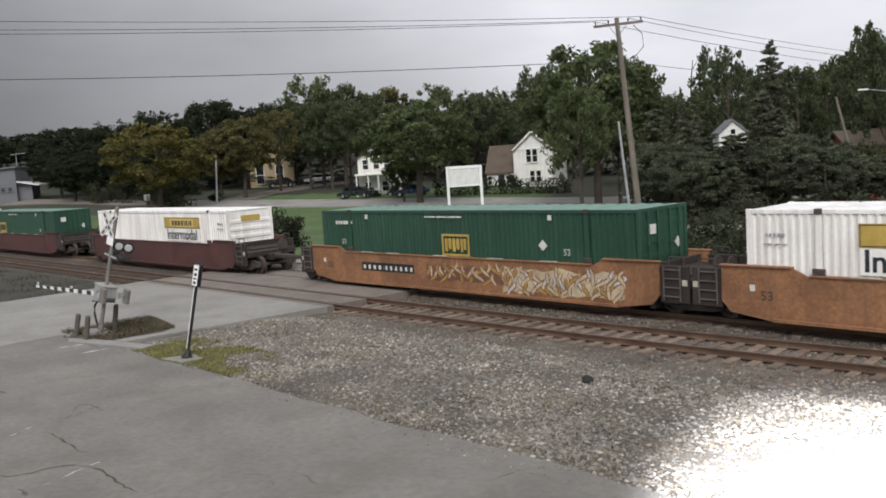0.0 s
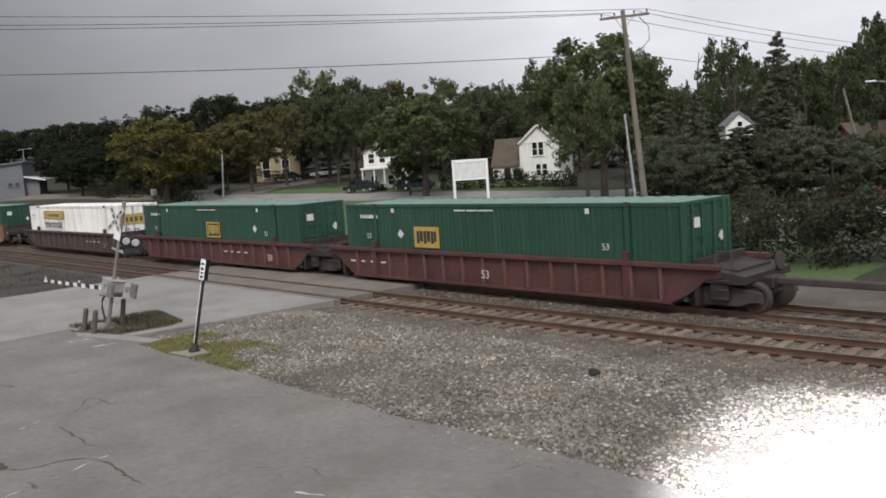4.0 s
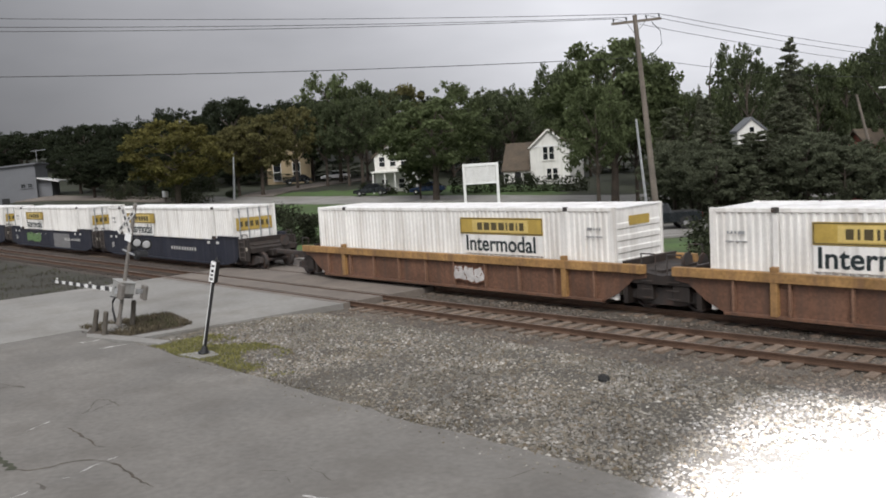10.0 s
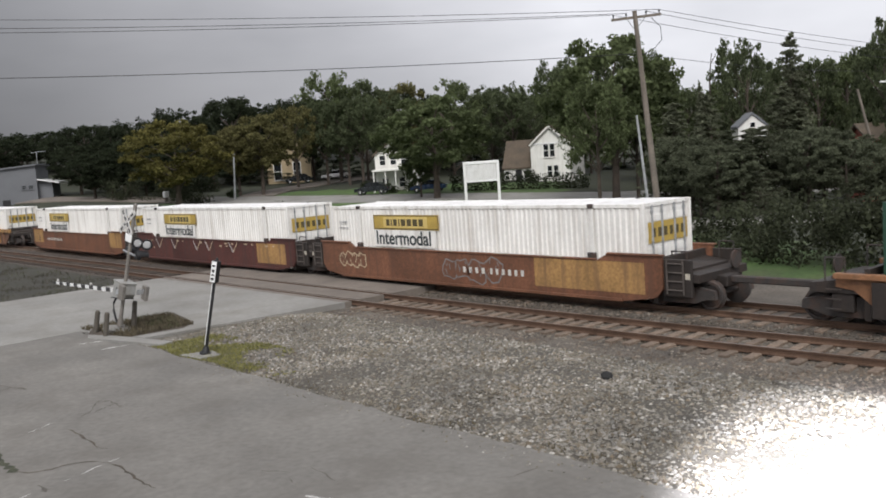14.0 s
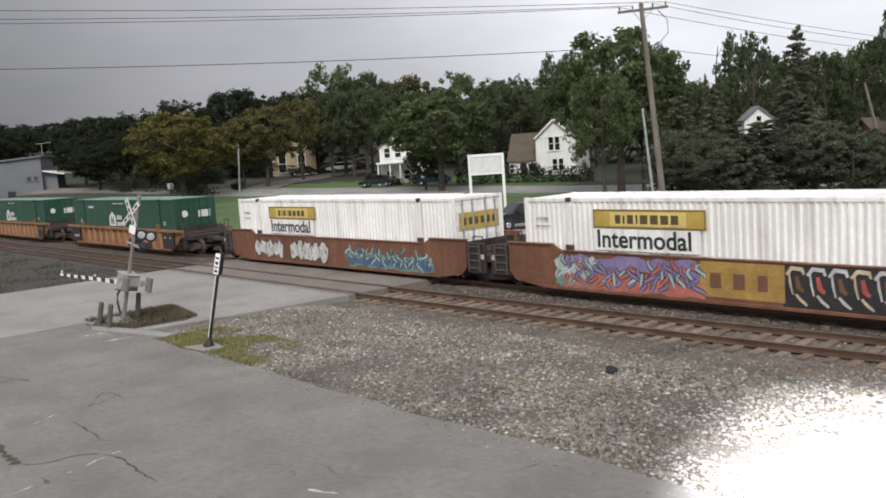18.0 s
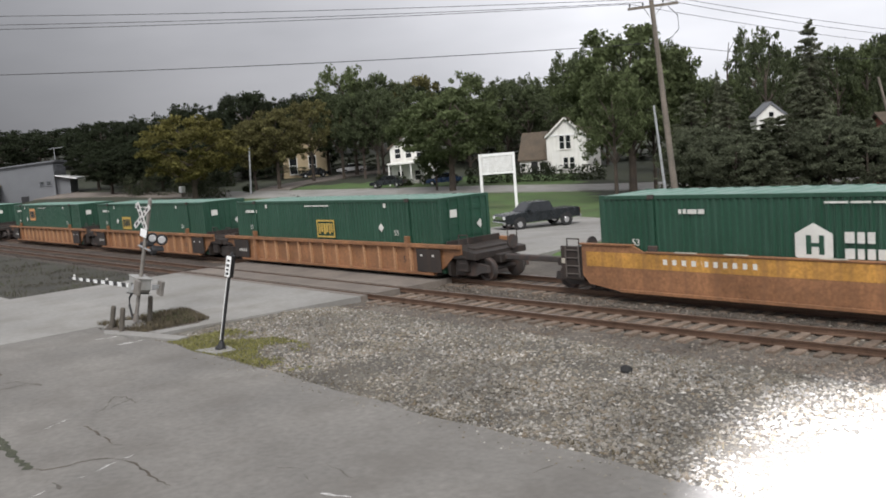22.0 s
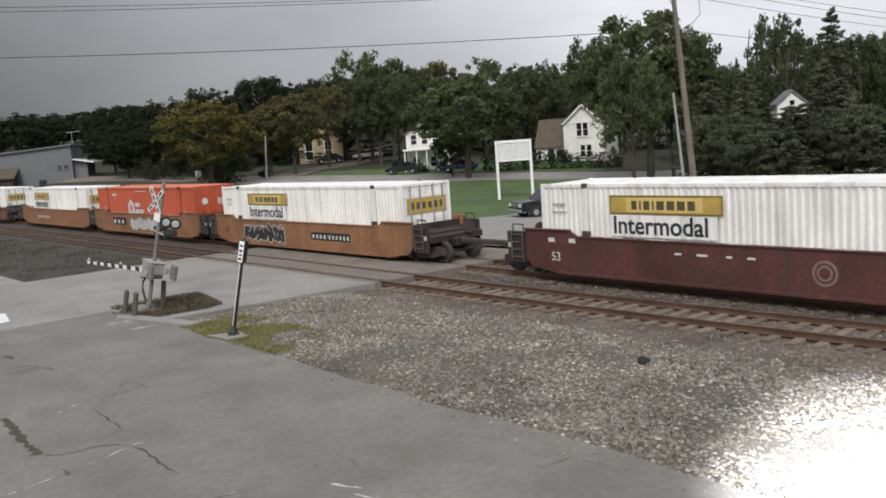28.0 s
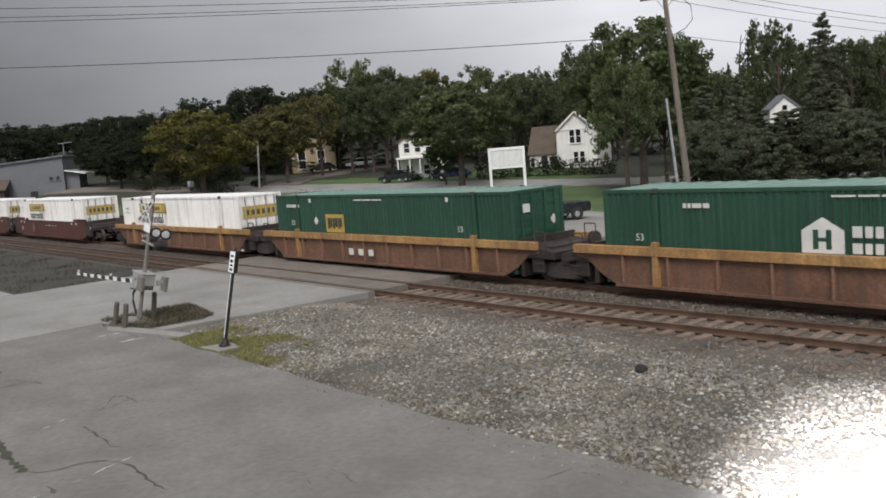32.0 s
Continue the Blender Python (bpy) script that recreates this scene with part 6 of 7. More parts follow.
def broadleaf(seed, bare=0.22, spread=0.5):
    """A broad-leaved tree, 10 m high with a crown about 10 * 2 * spread wide; trunk, limbs and crown."""
    rng = random.Random(seed)
    ob = new("tree")
    tb = bmesh.new()
    lean = rng.uniform(-0.3, 0.3)
    rod(tb, (0, 0, -0.4), (lean * 0.4, 0, 10 * bare), 0.26, 0.19, n=9)
    rod(tb, (lean * 0.4, 0, 10 * bare - 0.05), (lean, 0.1, 7.6), 0.19, 0.06, n=8)
    lobes = [(0, 0, 8.3, 1.5)]
    for i in range(13):
        a, h = i * 2.4 + rng.uniform(-0.5, 0.5), (i + 0.5) / 13
        z = 10 * bare + 0.9 + h * (8.1 - 10 * bare - 0.5)
        r = 10 * spread * (0.35 + 0.42 * math.sin(math.pi * (0.25 + 0.6 * h))) * rng.uniform(0.7, 1.1)
        lobes.append((r * math.cos(a), r * math.sin(a), z, rng.uniform(1.1, 1.75)))
        rod(tb, (lean * 0.5, 0, max(10 * bare - 0.2, z - 2.2)), (r * 0.9 * math.cos(a), r * 0.9 * math.sin(a), z), 0.085, 0.025, n=6)
    part("trunk", tb, M_BARK, ob)
    centres, radii = [], []
    for lx, ly, lz, lr in lobes:
        for j in range(11):
            d = Vector((rng.gauss(0, 1), rng.gauss(0, 1), rng.gauss(0.25, 0.8))).normalized() * lr * rng.uniform(0.35, 1.12)
            centres.append((lx + d.x, ly + d.y, min(lz + d.z * 0.8, 9.9)))
            radii.append(rng.uniform(0.3, 0.75))
    part_me("crown", leaf_cloud(centres, radii, 52, 0.15, seed, 0.75), L_MID, ob)
    return ob


def rounded(seed, bare=0.12, spread=0.5):
    """A round, dense tree, 10 m high: short trunk, hidden limbs, a crown of layered sprays."""
    rng = random.Random(seed)
    ob = new("tree")
    tb = bmesh.new()
    rod(tb, (0, 0, -0.4), (0.1, 0, 10 * bare + 1.0), 0.30, 0.22, n=9)
    rod(tb, (0.1, 0, 10 * bare + 0.9), (0, 0.1, 7.0), 0.22, 0.05, n=8)
    zc, rz = 5.2 + 5 * bare, 4.4 - 5 * bare
    centres, radii = [], []
    for i in range(46):
        u = 1 - 2 * (i + 0.5) / 46
        a = i * 2.39996 + rng.uniform(-0.3, 0.3)
        k = rng.uniform(0.62, 0.98) * (1 - 0.18 * max(0, -u))
        q = math.sqrt(1 - u * u) * 10 * spread * k * 0.93
        lx, ly, lz = q * math.cos(a), q * math.sin(a), zc + rz * u * k
        if i % 4 == 0:
            rod(tb, (0.1, 0, max(10 * bare + 0.5, lz - 2.0)), (lx * 0.8, ly * 0.8, lz), 0.07, 0.02, n=5)
        for j in range(8):
            d = Vector((rng.gauss(0, 1), rng.gauss(0, 1), rng.gauss(0, 0.5))).normalized() * rng.uniform(0.3, 1.05)
            centres.append((lx + d.x, ly + d.y, lz + d.z * 0.7))
            radii.append(rng.uniform(0.35, 0.7))
    part("trunk", tb, M_BARK, ob)
    part_me("crown", leaf_cloud(centres, radii, 46, 0.16, seed, 0.6), L_MID, ob)
    return ob


def conifer(seed, spread=0.28, sag=0.12):
    """A spruce, 10 m high, in uneven drooping boughs."""
    rng = random.Random(seed)
    ob = new("tree")
    tb = bmesh.new()
    rod(tb, (0, 0, -0.4), (0, 0, 9.8), 0.17, 0.02, n=8)
    centres, radii = [], []
    n = 150
    for i in range(n):
        z = 0.7 + 9.0 * (i / n) ** 0.85 + rng.uniform(-0.2, 0.2)
        rr = (10 * spread * (1 - z / 10.3) ** 0.8 + 0.1) * rng.uniform(0.45, 1.15)
        a = i * 2.39996 + rng.uniform(-0.3, 0.3)
        tip = z - sag * rr + rng.uniform(-0.1, 0.25)
        rod(tb, (0, 0, z), (rr * math.cos(a), rr * math.sin(a), tip), 0.025, 0.008, n=4, caps=False)
        for f in (0.3, 0.55, 0.8, 1.0):
            centres.append((rr * f * math.cos(a), rr * f * math.sin(a), z + (tip - z) * f - 0.05))
            radii.append((0.12 + 0.13 * rr) * (1.15 - 0.4 * f))
    part("trunk", tb, M_BARK, ob)
    part_me("crown", leaf_cloud(centres, radii, 15, 0.115, seed, 0.55), L_SPRUCE, ob)
    return ob


tree_kinds = {"b": [(11, 0.20, 0.46), (23, 0.27, 0.50), (37, 0.16, 0.48), (41, 0.30, 0.44), (53, 0.06, 0.5)], "c": [(5, 0.26, 0.12), (9, 0.30, 0.2)], "r": [(61, 0.10, 0.5), (67, 0.16, 0.5)]}
tree_masters = {}


def plant(kind, i, x, y, h, w, leaves, label, group=""):
    """A tree of height h and crown width w at x, y."""
    options = tree_kinds[kind]
    seed, bare, spread = options[i % len(options)]
    turn = (i * 67) % 360
    natural = 10 * 2 * (bare if kind == "c" else spread)
    m = pose(x, y, ground_z(x, y) - 0.1, 0, 0, turn) @ Matrix.Diagonal((w / natural, w / natural, h / 10, 1))
    if (kind, seed) in tree_masters:
        ob = copy_thing(tree_masters[kind, seed], m)
        ob.matrix_basis = m
    else:
        ob = tree_masters[kind, seed] = {"b": broadleaf, "c": conifer, "r": rounded}[kind](seed, bare, spread)
        ob.matrix_basis = m
    for c in ob.children:
        if c.name.startswith("crown"):
            c.material_slots[0].link = "OBJECT"
            c.material_slots[0].material = leaves
    return tagged(ob, label, "tree", group)


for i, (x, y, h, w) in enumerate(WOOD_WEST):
    plant("b", i, x, y, h, w * 1.05, L_DIM, "tall dark green broadleaf tree on the wooded hillside", "hillside trees")
for i, (x, y, h, w) in enumerate(WOOD_EAST):
    plant("b", i + 1, x, y, h * 1.05, w * 1.05, L_DARK if i % 3 else L_MID, "tall dark green broadleaf tree on the wooded hillside", "hillside trees")
for i, (x, y, h, w) in enumerate(OLIVE):
    plant("b" if i == 1 else "r", i + 1, x, y, h, w, L_OLIVE, "olive green broadleaf tree above the street")
for i, (x, y, h, w) in enumerate(YELLOW):
    plant("r", 0, x, y, h, w, L_YELLOW, "round tree with leaves turning yellow beside the street")
for i, (x, y, h, w) in enumerate(LAWN_TREES):
    plant("br"[i < 2], (1, 1, 3, 2)[i], x, y, h, w * (1.08 if i == 1 else 1.0), L_MID, "large green broadleaf tree beside the street", "street trees")
for i, (x, y, h, w) in enumerate(PINES):
    plant("c", i, x, y, h, w, L_SPRUCE, "tall narrow dark conifer on the hillside", "hillside conifers")
for i, (x, y, h, w) in enumerate(SPRUCES):
    plant("c", i, x, y, h, w, L_SPRUCE, "broad dark spruce with drooping boughs", "spruces by the road")
for i, (x, y, h, w) in enumerate(ROADSIDE):
    plant("cr"[i % 3 != 0], i, x, y, h, w, L_ROAD, "dense dull green roadside tree with drooping sprays", "roadside trees")
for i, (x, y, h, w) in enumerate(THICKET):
    plant("b", (4, 2)[i % 2], x, y, h, w, L_DIM, "low dark understorey tree on the hillside", "hillside thicket")
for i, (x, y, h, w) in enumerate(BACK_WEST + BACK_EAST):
    plant("b", i, x, y, h * 1.1, w, L_DIM if i < len(BACK_WEST) else L_DARK, "dark broadleaf tree at the back of the wood", "hillside trees")
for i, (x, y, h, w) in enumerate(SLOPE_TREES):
    plant("r", 0, x, y, h, w, L_DIM, "low dense dark green tree on the slope below the wood", "slope trees")
plant("b", 3, -49.2, 63.5, 12.8, 7.2, L_MID, "slim pale-trunked tree before the white house")
for i, (x, y, h, w) in enumerate(((-107.3, 69.2, 12.6, 8.4), (-106.5, 73.9, 13.4, 8.0), (-102.3, 74.7, 13.0, 8.0), (-100.5, 75.8, 13.6, 8.6))):
    plant("b", 3, x, y, h, w, L_OLIVE if i == 0 else L_DARK, "tall tree with a bare lower trunk on the lawn", "lawn trees")
plant("r", 1, -77.9, 67.0, 6.0, 4.6, L_DARK, "dark bushy young tree before the porch")
# a bare dead tree above the spruces
sn = tagged(new("dead_tree"), "bare dead tree standing above the spruces", "tree")
snb = bmesh.new()
rod(snb, (0, 0, -0.3), (0.2, 0, 13.5), 0.22, 0.09, n=8)
rod(snb, (0.2, 0, 13.4), (0.55, 0, 16.3), 0.09, 0.05, n=6)
rod(snb, (0.5, 0, 15.2), (1.3, 0.3, 16.6), 0.05, 0.02, n=6)
part("trunk", snb, M_BARK, sn)
at(sn, pose(-59.2, 99.3, ground_z(-59.2, 99.3)))

# ---- streets and pavement beyond, laid along the land ----


def ribbon(name, line, width, lift, material, label):
    pts = []
    for (ax, ay), (bx_, by) in zip(line, line[1:]):
        n = max(1, int(math.hypot(bx_ - ax, by - ay) / 2.5))
        pts += [(ax + (bx_ - ax) * i / n, ay + (by - ay) * i / n) for i in range(n)]
    pts.append(line[-1])
    vs, fs, c = [], [], 4
    for i, (x, y) in enumerate(pts):
        q, p = pts[min(i + 1, len(pts) - 1)], pts[max(i - 1, 0)]
        dx, dy = q[0] - p[0], q[1] - p[1]
        ln = math.hypot(dx, dy)
        for k in range(c + 1):
            o = (k / c - 0.5) * width
            vx, vy = x - dy / ln * o, y + dx / ln * o
            vs.append((vx, vy, ground_z(vx, vy) + lift + 0.12))
        for k in range(c + 1):
            o = (k / c - 0.5) * width
            vx, vy = x - dy / ln * o, y + dx / ln * o
            vs.append((vx, vy, ground_z(vx, vy) - 0.3))
    r = 2 * (c + 1)
    for i in range(len(pts) - 1):
        a, b = i * r, (i + 1) * r
        fs += [(a + k, b + k, b + k + 1, a + k + 1) for k in range(c)]
        fs += [(a, a + c + 1, b + c + 1, b), (a + c, b + c, b + 2 * c + 1, a + 2 * c + 1)]
    return tagged(part_me(name, sheet(vs, fs), material, smooth=False), label, "road", kind="structure")


STREET = [(-250, 31), (-180, 38), (-145.6, 44.0), (-134.3, 46.6), (-125.4, 48.6), (-115.2, 50.3), (-105.7, 52.9), (-97.8, 56.5), (-87.8, 61.5), (-76.4, 67.8), (-71.1, 72.7), (-66.4, 77.3), (-59.8, 84.7), (-48, 106), (-38, 140)]
ribbon("road_main_street", STREET[6:], 7.0, 0.0, M_ROAD, "pale worn street at the foot of the hill")
ribbon("road_main_street_west", STREET[:7], 5.5, 0.004, M_XING, "darker west end of the street below the hill")
ribbon("road_uphill", [(-101.5, 58.8), (-105.7, 64.3), (-108.6, 70.8), (-111, 76.5), (-111.5, 81), (-110, 86), (-107, 94)], 5.0, 0.02, M_XING, "grey side street climbing the hill")
ribbon("road_beyond", [(-33.4, 26.3), (-34.2, 34), (-37.5, 42), (-36, 49)], 14.0, -0.03, M_ROAD, "pale worn road beyond the level crossing")
ribbon("road_branch", [(-40, 44), (-34, 51), (-25, 59.5), (-8, 73), (14, 88)], 8.0, -0.01, M_ROAD, "pale concrete side road beyond the crossing")

# ---- houses ----
M_SIDING = mat("white_clapboard", (0.72, 0.71, 0.67), 0.7, var=0.1, scale=0.8, fine=12, bump=0.15, dirt=(0.45, 0.42, 0.36), streak=True, amount=0.35)
M_SHINGLE = mat("brown_shingles", (0.1, 0.077, 0.055), 0.9, var=0.3, scale=0.8, fine=8, bump=0.5)
M_GREYSID = mat("blue_grey_siding", (0.14, 0.145, 0.155), 0.7, var=0.12, scale=0.6, fine=8, bump=0.15)
M_TANWALL = mat("tan_stucco", (0.33, 0.26, 0.16), 0.85, var=0.15, scale=0.6, fine=8, bump=0.2)
M_BRICK = mat("red_brick_wall", (0.22, 0.065, 0.045), 0.85, var=0.25, scale=1.0, fine=9, bump=0.4)
M_GLASS = mat("dark_window_glass", (0.012, 0.014, 0.016), 0.08, var=0.1, bump=0.0)


def window(parent, x, y, z, w, h, face, paint=None):
    """A window with frame, panes and sill in a wall; face turns it about z."""
    fr = bmesh.new()
    t = 0.09
    for a in ((-w / 2 - t, -w / 2, -t, h + t), (w / 2, w / 2 + t, -t, h + t), (-w / 2, w / 2, h, h + t), (-w / 2, w / 2, -t, 0), (-w / 2, w / 2, h / 2 - 0.03, h / 2 + 0.03)):
        box(fr, a[0], a[1], -0.07, 0.02, a[2], a[3])
    f = part("window", fr, paint or M_SIDING, parent)
    at(f, pose(x, y, z, 0, 0, face))
    for z0 in (0.0, h / 2 + 0.03):
        part("pane", bx(-w / 2, w / 2, -0.035, -0.01, z0, z0 + h / 2 - 0.03), M_GLASS, f)
    part("sill", bx(-w / 2 - 0.14, w / 2 + 0.14, -0.14, 0.02, -t - 0.05, -t), paint or M_SIDING, f)
    return f


def gabled(parent, x0, x1, y0, y1, h, rise, wall, roof, along="y", over=0.35):
    """Walls with gables and a two-sided roof with thickness; the ridge runs along the given axis."""
    wb = bmesh.new()
    if along == "y":
        xm = (x0 + x1) / 2
        prism(wb, [(x0, -1.2), (x1, -1.2), (x1, h), (xm, h + rise), (x0, h)], y0, y1, "y")
        part("wall", wb, wall, parent)
        for s, xe in ((-1, x0), (1, x1)):
            k = rise / (xm - x0)
            rb = bmesh.new()
            prism(rb, [(xm, h + rise + 0.02), (xm, h + rise + 0.24), (xe + s * over, h - over * k + 0.24), (xe + s * over, h - over * k + 0.02)], y0 - over, y1 + over, "y")
            part("roof", rb, roof, parent)
    else:
        ym = (y0 + y1) / 2
        prism(wb, [(y0, -1.2), (y1, -1.2), (y1, h), (ym, h + rise), (y0, h)], x0, x1, "x")
        part("wall", wb, wall, parent)
        for s, ye in ((-1, y0), (1, y1)):
            k = rise / (ym - y0)
            rb = bmesh.new()
            prism(rb, [(ym, h + rise + 0.02), (ym, h + rise + 0.24), (ye + s * over, h - over * k + 0.24), (ye + s * over, h - over * k + 0.02)], x0 - over, x1 + over, "x")
            part("roof", rb, roof, parent)




def house_at(x, y, turn, label, cat="house"):
    return at(tagged(new("house"), label, cat), pose(x, y, ground_z(x, y), 0, 0, turn))


# white house: tall front gable and a lower wing with a brown roof
h1 = house_at(-80.3, 88.8, 27, "white clapboard house with a tall front gable")
gabled(h1, 0.2, 5.6, 0.0, 9.0, 4.9, 2.35, M_SIDING, M_SHINGLE, "y", 0.3)
gabled(h1, -4.0, 0.19, 1.2, 6.6, 2.0, 3.4, M_SIDING, M_SHINGLE, "x", 0.25)
tb = bmesh.new()
prism(tb, [(0.0, 4.75), (0.3, 4.75), (2.9, 7.05), (5.5, 4.75), (5.8, 4.75), (2.9, 7.32)], -0.42, -0.30, "y")
part("bargeboard", tb, M_SIDING, h1)
part("gable_band", bx(0.25, 5.55, -0.09, -0.01, 4.82, 5.02, bev=0.01), M_SIGNW, h1)
for x, z, w, hh in ((2.35, 3.1, 0.62, 1.75), (3.2, 3.1, 0.62, 1.75), (2.75, 0.4, 0.6, 1.5), (3.6, 0.4, 0.6, 1.5)):
    window(h1, x, -0.01, z, w, hh, 0)
for x in (-3.6, -0.9, -0.3):
    window(h1, x, 1.19, 0.35, 0.55, 1.1, 0)
part("door", bx(-2.4, -1.5, 1.13, 1.2, -0.4, 1.6, bev=0.02), M_BLACK, h1)
# white house with a porch, half hidden by the street tree
h2 = house_at(-88.5, 71.5, 44, "white two-storey house with a columned porch")
gabled(h2, -2.2, 3.4, 0, 8, 4.6, 2.0, M_SIDING, M_SHINGLE, "y", 0.3)
pr = bx(-2.4, 2.2, -2.2, -0.02, 2.5, 2.75, bev=0.03)
part("porch_roof", pr, M_SIDING, h2)
for x in (-2.2, -0.7, 0.6, 2.0):
    cb = bmesh.new()
    rod(cb, (x, -2.0, -0.6), (x, -2.0, 2.5), 0.1, n=10)
    part("porch_column", cb, M_SIDING, h2)
for x, z in ((-1.2, 3.3), (0.2, 3.3), (1.6, 3.3), (-1.0, 0.4), (1.2, 0.4)):
    window(h2, x, -0.01, z, 0.7, 1.2, 0)
part("porch_floor", bx(-2.4, 2.2, -2.2, -0.02, -1.0, -0.2), M_XING, h2)
# tan flat-roofed building behind trees
h3 = house_at(-118.0, 75.4, 52, "tan stucco building with a flat roof behind trees", "building")
wb = bx(-4.0, 2.8, 0, 8, -1.5, 5.6)
part("wall", wb, M_TANWALL, h3)
part("roof", bx(-4.3, 3.1, -0.5, 8.3, 5.6, 6.1, bev=0.04), M_TANWALL, h3)
for x in (-2.4, 0.6):
    window(h3, x, -0.01, 0.6, 1.1, 2.6, 0)
M_BROWNBOARD = mat("dark_brown_boards", (0.045, 0.032, 0.026), 0.85, var=0.3, scale=1.0, fine=9, bump=0.3)
# grey building at the far west with one-sided roofs
h4 = house_at(-143.6, 42.0, 62, "blue-grey commercial building with slanted flat roofs", "building")
wb = bmesh.new()
prism(wb, [(-13, -2), (2.9, -2), (2.9, 5.6), (-13, 4.5)], 0, 10, "y")
part("wall", wb, M_GREYSID, h4)
part("roof", prism(bmesh.new(), [(-13.3, 4.5), (3.2, 5.63), (3.2, 5.85), (-13.3, 4.72)], -0.4, 10.4, "y"), M_GREYSID, h4)
part("wing_wall", prism(bmesh.new(), [(2.91, -2), (4.9, -2), (4.9, 2.9), (2.91, 3.35)], 1.0, 8, "y"), M_GREYSID, h4)
part("wing_roof", prism(bmesh.new(), [(2.92, 3.37), (6.0, 2.7), (6.0, 2.86), (2.92, 3.55)], 0.2, 8.6, "y"), M_SIGNW, h4, "white slanted roof edge")
for x in (1.0, 2.0):
    window(h4, x, -0.01, 2.1, 0.55, 0.5, 0, M_GREYSID)
part("door", bx(-2.2, -1.1, -0.07, -0.005, -1.6, 0.6), M_BLACK, h4)
an = bmesh.new()
rod(an, (2.4, 5, 5.4), (2.4, 5, 7.9), 0.05, n=6)
rod(an, (1.6, 5, 7.75), (3.8, 5, 7.9), 0.04, n=6)
part("aerial", an, M_STEEL, h4)
# red garage in front of it
h5 = house_at(-143.4, 36.0, 62, "dark brown boarded garage beside the grey building", "garage")
gabled(h5, -18, 0.0, 0, 8, 2.6, 1.6, M_BROWNBOARD, M_SHINGLE, "x", 0.4)
part("garage_door", bx(-6.5, -3.2, -0.06, -0.004, -0.3, 2.2, bev=0.02), M_BLACK, h5)
# white gable among the trees, and a red brick house by the road
h6 = house_at(-40.1, 74.4, 40, "white gable of a house among trees")
gabled(h6, -1.25, 1.25, 0, 3, 7.20, 1.1, M_SIDING, M_GREYSID, "y", 0.12)
window(h6, 0, -0.01, 6.70, 0.4, 0.9, 0)
h7 = house_at(-36.2, 90.2, 44, "red brick house with a brown roof among spruces")
gabled(h7, 0.0, 6.2, 0, 5.4, 6.3, 1.3, M_BRICK, M_SHINGLE, "x", 0.5)
for x in (1.6, 4.4):
    window(h7, x, -0.01, 4.6, 0.9, 1.3, 0)

# hedges
M_HEDGE = foliage("hedge_leaves", (0.042, 0.052, 0.028), 0.35)
for nm, (ax, ay), (bx_, by), hh in (("hedge", (-79.5, 73.5), (-75.6, 79.5), 1.9), ("hedge", (-75.0, 80.2), (-69.5, 87.0), 1.7), ("hedge", (-130, 57), (-118, 62), 2.2)):
    ln = math.hypot(bx_ - ax, by - ay)
    cs = [(ax + (bx_ - ax) * i / int(ln * 2) + random.uniform(-0.25, 0.25), ay + (by - ay) * i / int(ln * 2) + random.uniform(-0.25, 0.25)) for i in range(int(ln * 2) + 1)]
    pts = [(x, y, ground_z(x, y) + z) for x, y in cs for z in (0.3, hh * 0.5, hh * 0.85)]
    tagged(part_me("hedge", leaf_cloud(pts, [0.75] * len(pts), 46, 0.14, 3, 0.75), M_HEDGE), "clipped dark green hedge before a house", "hedge")
for k, (x, y, r) in enumerate(((-78.9, 87.6, 1.0), (-86.4, 69.3, 0.9), (-84.4, 71.0, 1.0), (-90.5, 68.5, 0.8), (-103.5, 56.5, 0.7), (-110.0, 53.0, 0.6))):
    pts = [(x + random.uniform(-r, r) * 0.6, y + random.uniform(-r, r) * 0.6, ground_z(x, y) + random.uniform(0.1, 1.4) * r) for i in range(9)]
    tagged(part_me("shrub", leaf_cloud(pts, [r * 0.6] * 9, 60, 0.13, k, 0.9), M_HEDGE), "round dark green shrub", "shrub", "garden shrubs")

# rough brush along the far side of the railway
M_BRUSH = foliage("brush_leaves", (0.06, 0.068, 0.04))
for k, (x, y, r, h) in enumerate([(-23.5 + i * 1.9, 31.5 + (i * 37 % 5) * 0.9, 1.5, 1.6 + (i * 29 % 7) * 0.22) for i in range(2, 17)]):
    pts = [(x + random.uniform(-r, r), y + random.uniform(-r, r) * 0.8, ground_z(x, y) + random.uniform(0.0, 0.85) * h) for i in range(16)]
    tagged(part_me("bush", leaf_cloud(pts, [r * 0.5] * 16, 150, 0.10, 60 + k, 0.9), M_BRUSH), "dark unkempt bush beside the railway", "bush", "railway brush")

for k, (x, y, r, h) in enumerate(((-54.2, 33.0, 1.5, 2.6), (-49.4, 32.0, 1.2, 2.0), *[(-104 - i * 5.2, 50.5 - i * 1.1 + (i * 31 % 4), 2.2, 2.6 + (i * 17 % 5) * 0.5) for i in range(4)])):
    pts = [(x + random.uniform(-r, r), y + random.uniform(-r, r) * 0.8, ground_z(x, y) + random.uniform(0.0, 0.85) * h) for i in range(18)]
    tagged(part_me("bush", leaf_cloud(pts, [r * 0.5] * 18, 140, 0.11, 160 + k, 0.9), M_BRUSH), "dark unkempt bush on the slope beyond the railway", "bush", "slope brush")

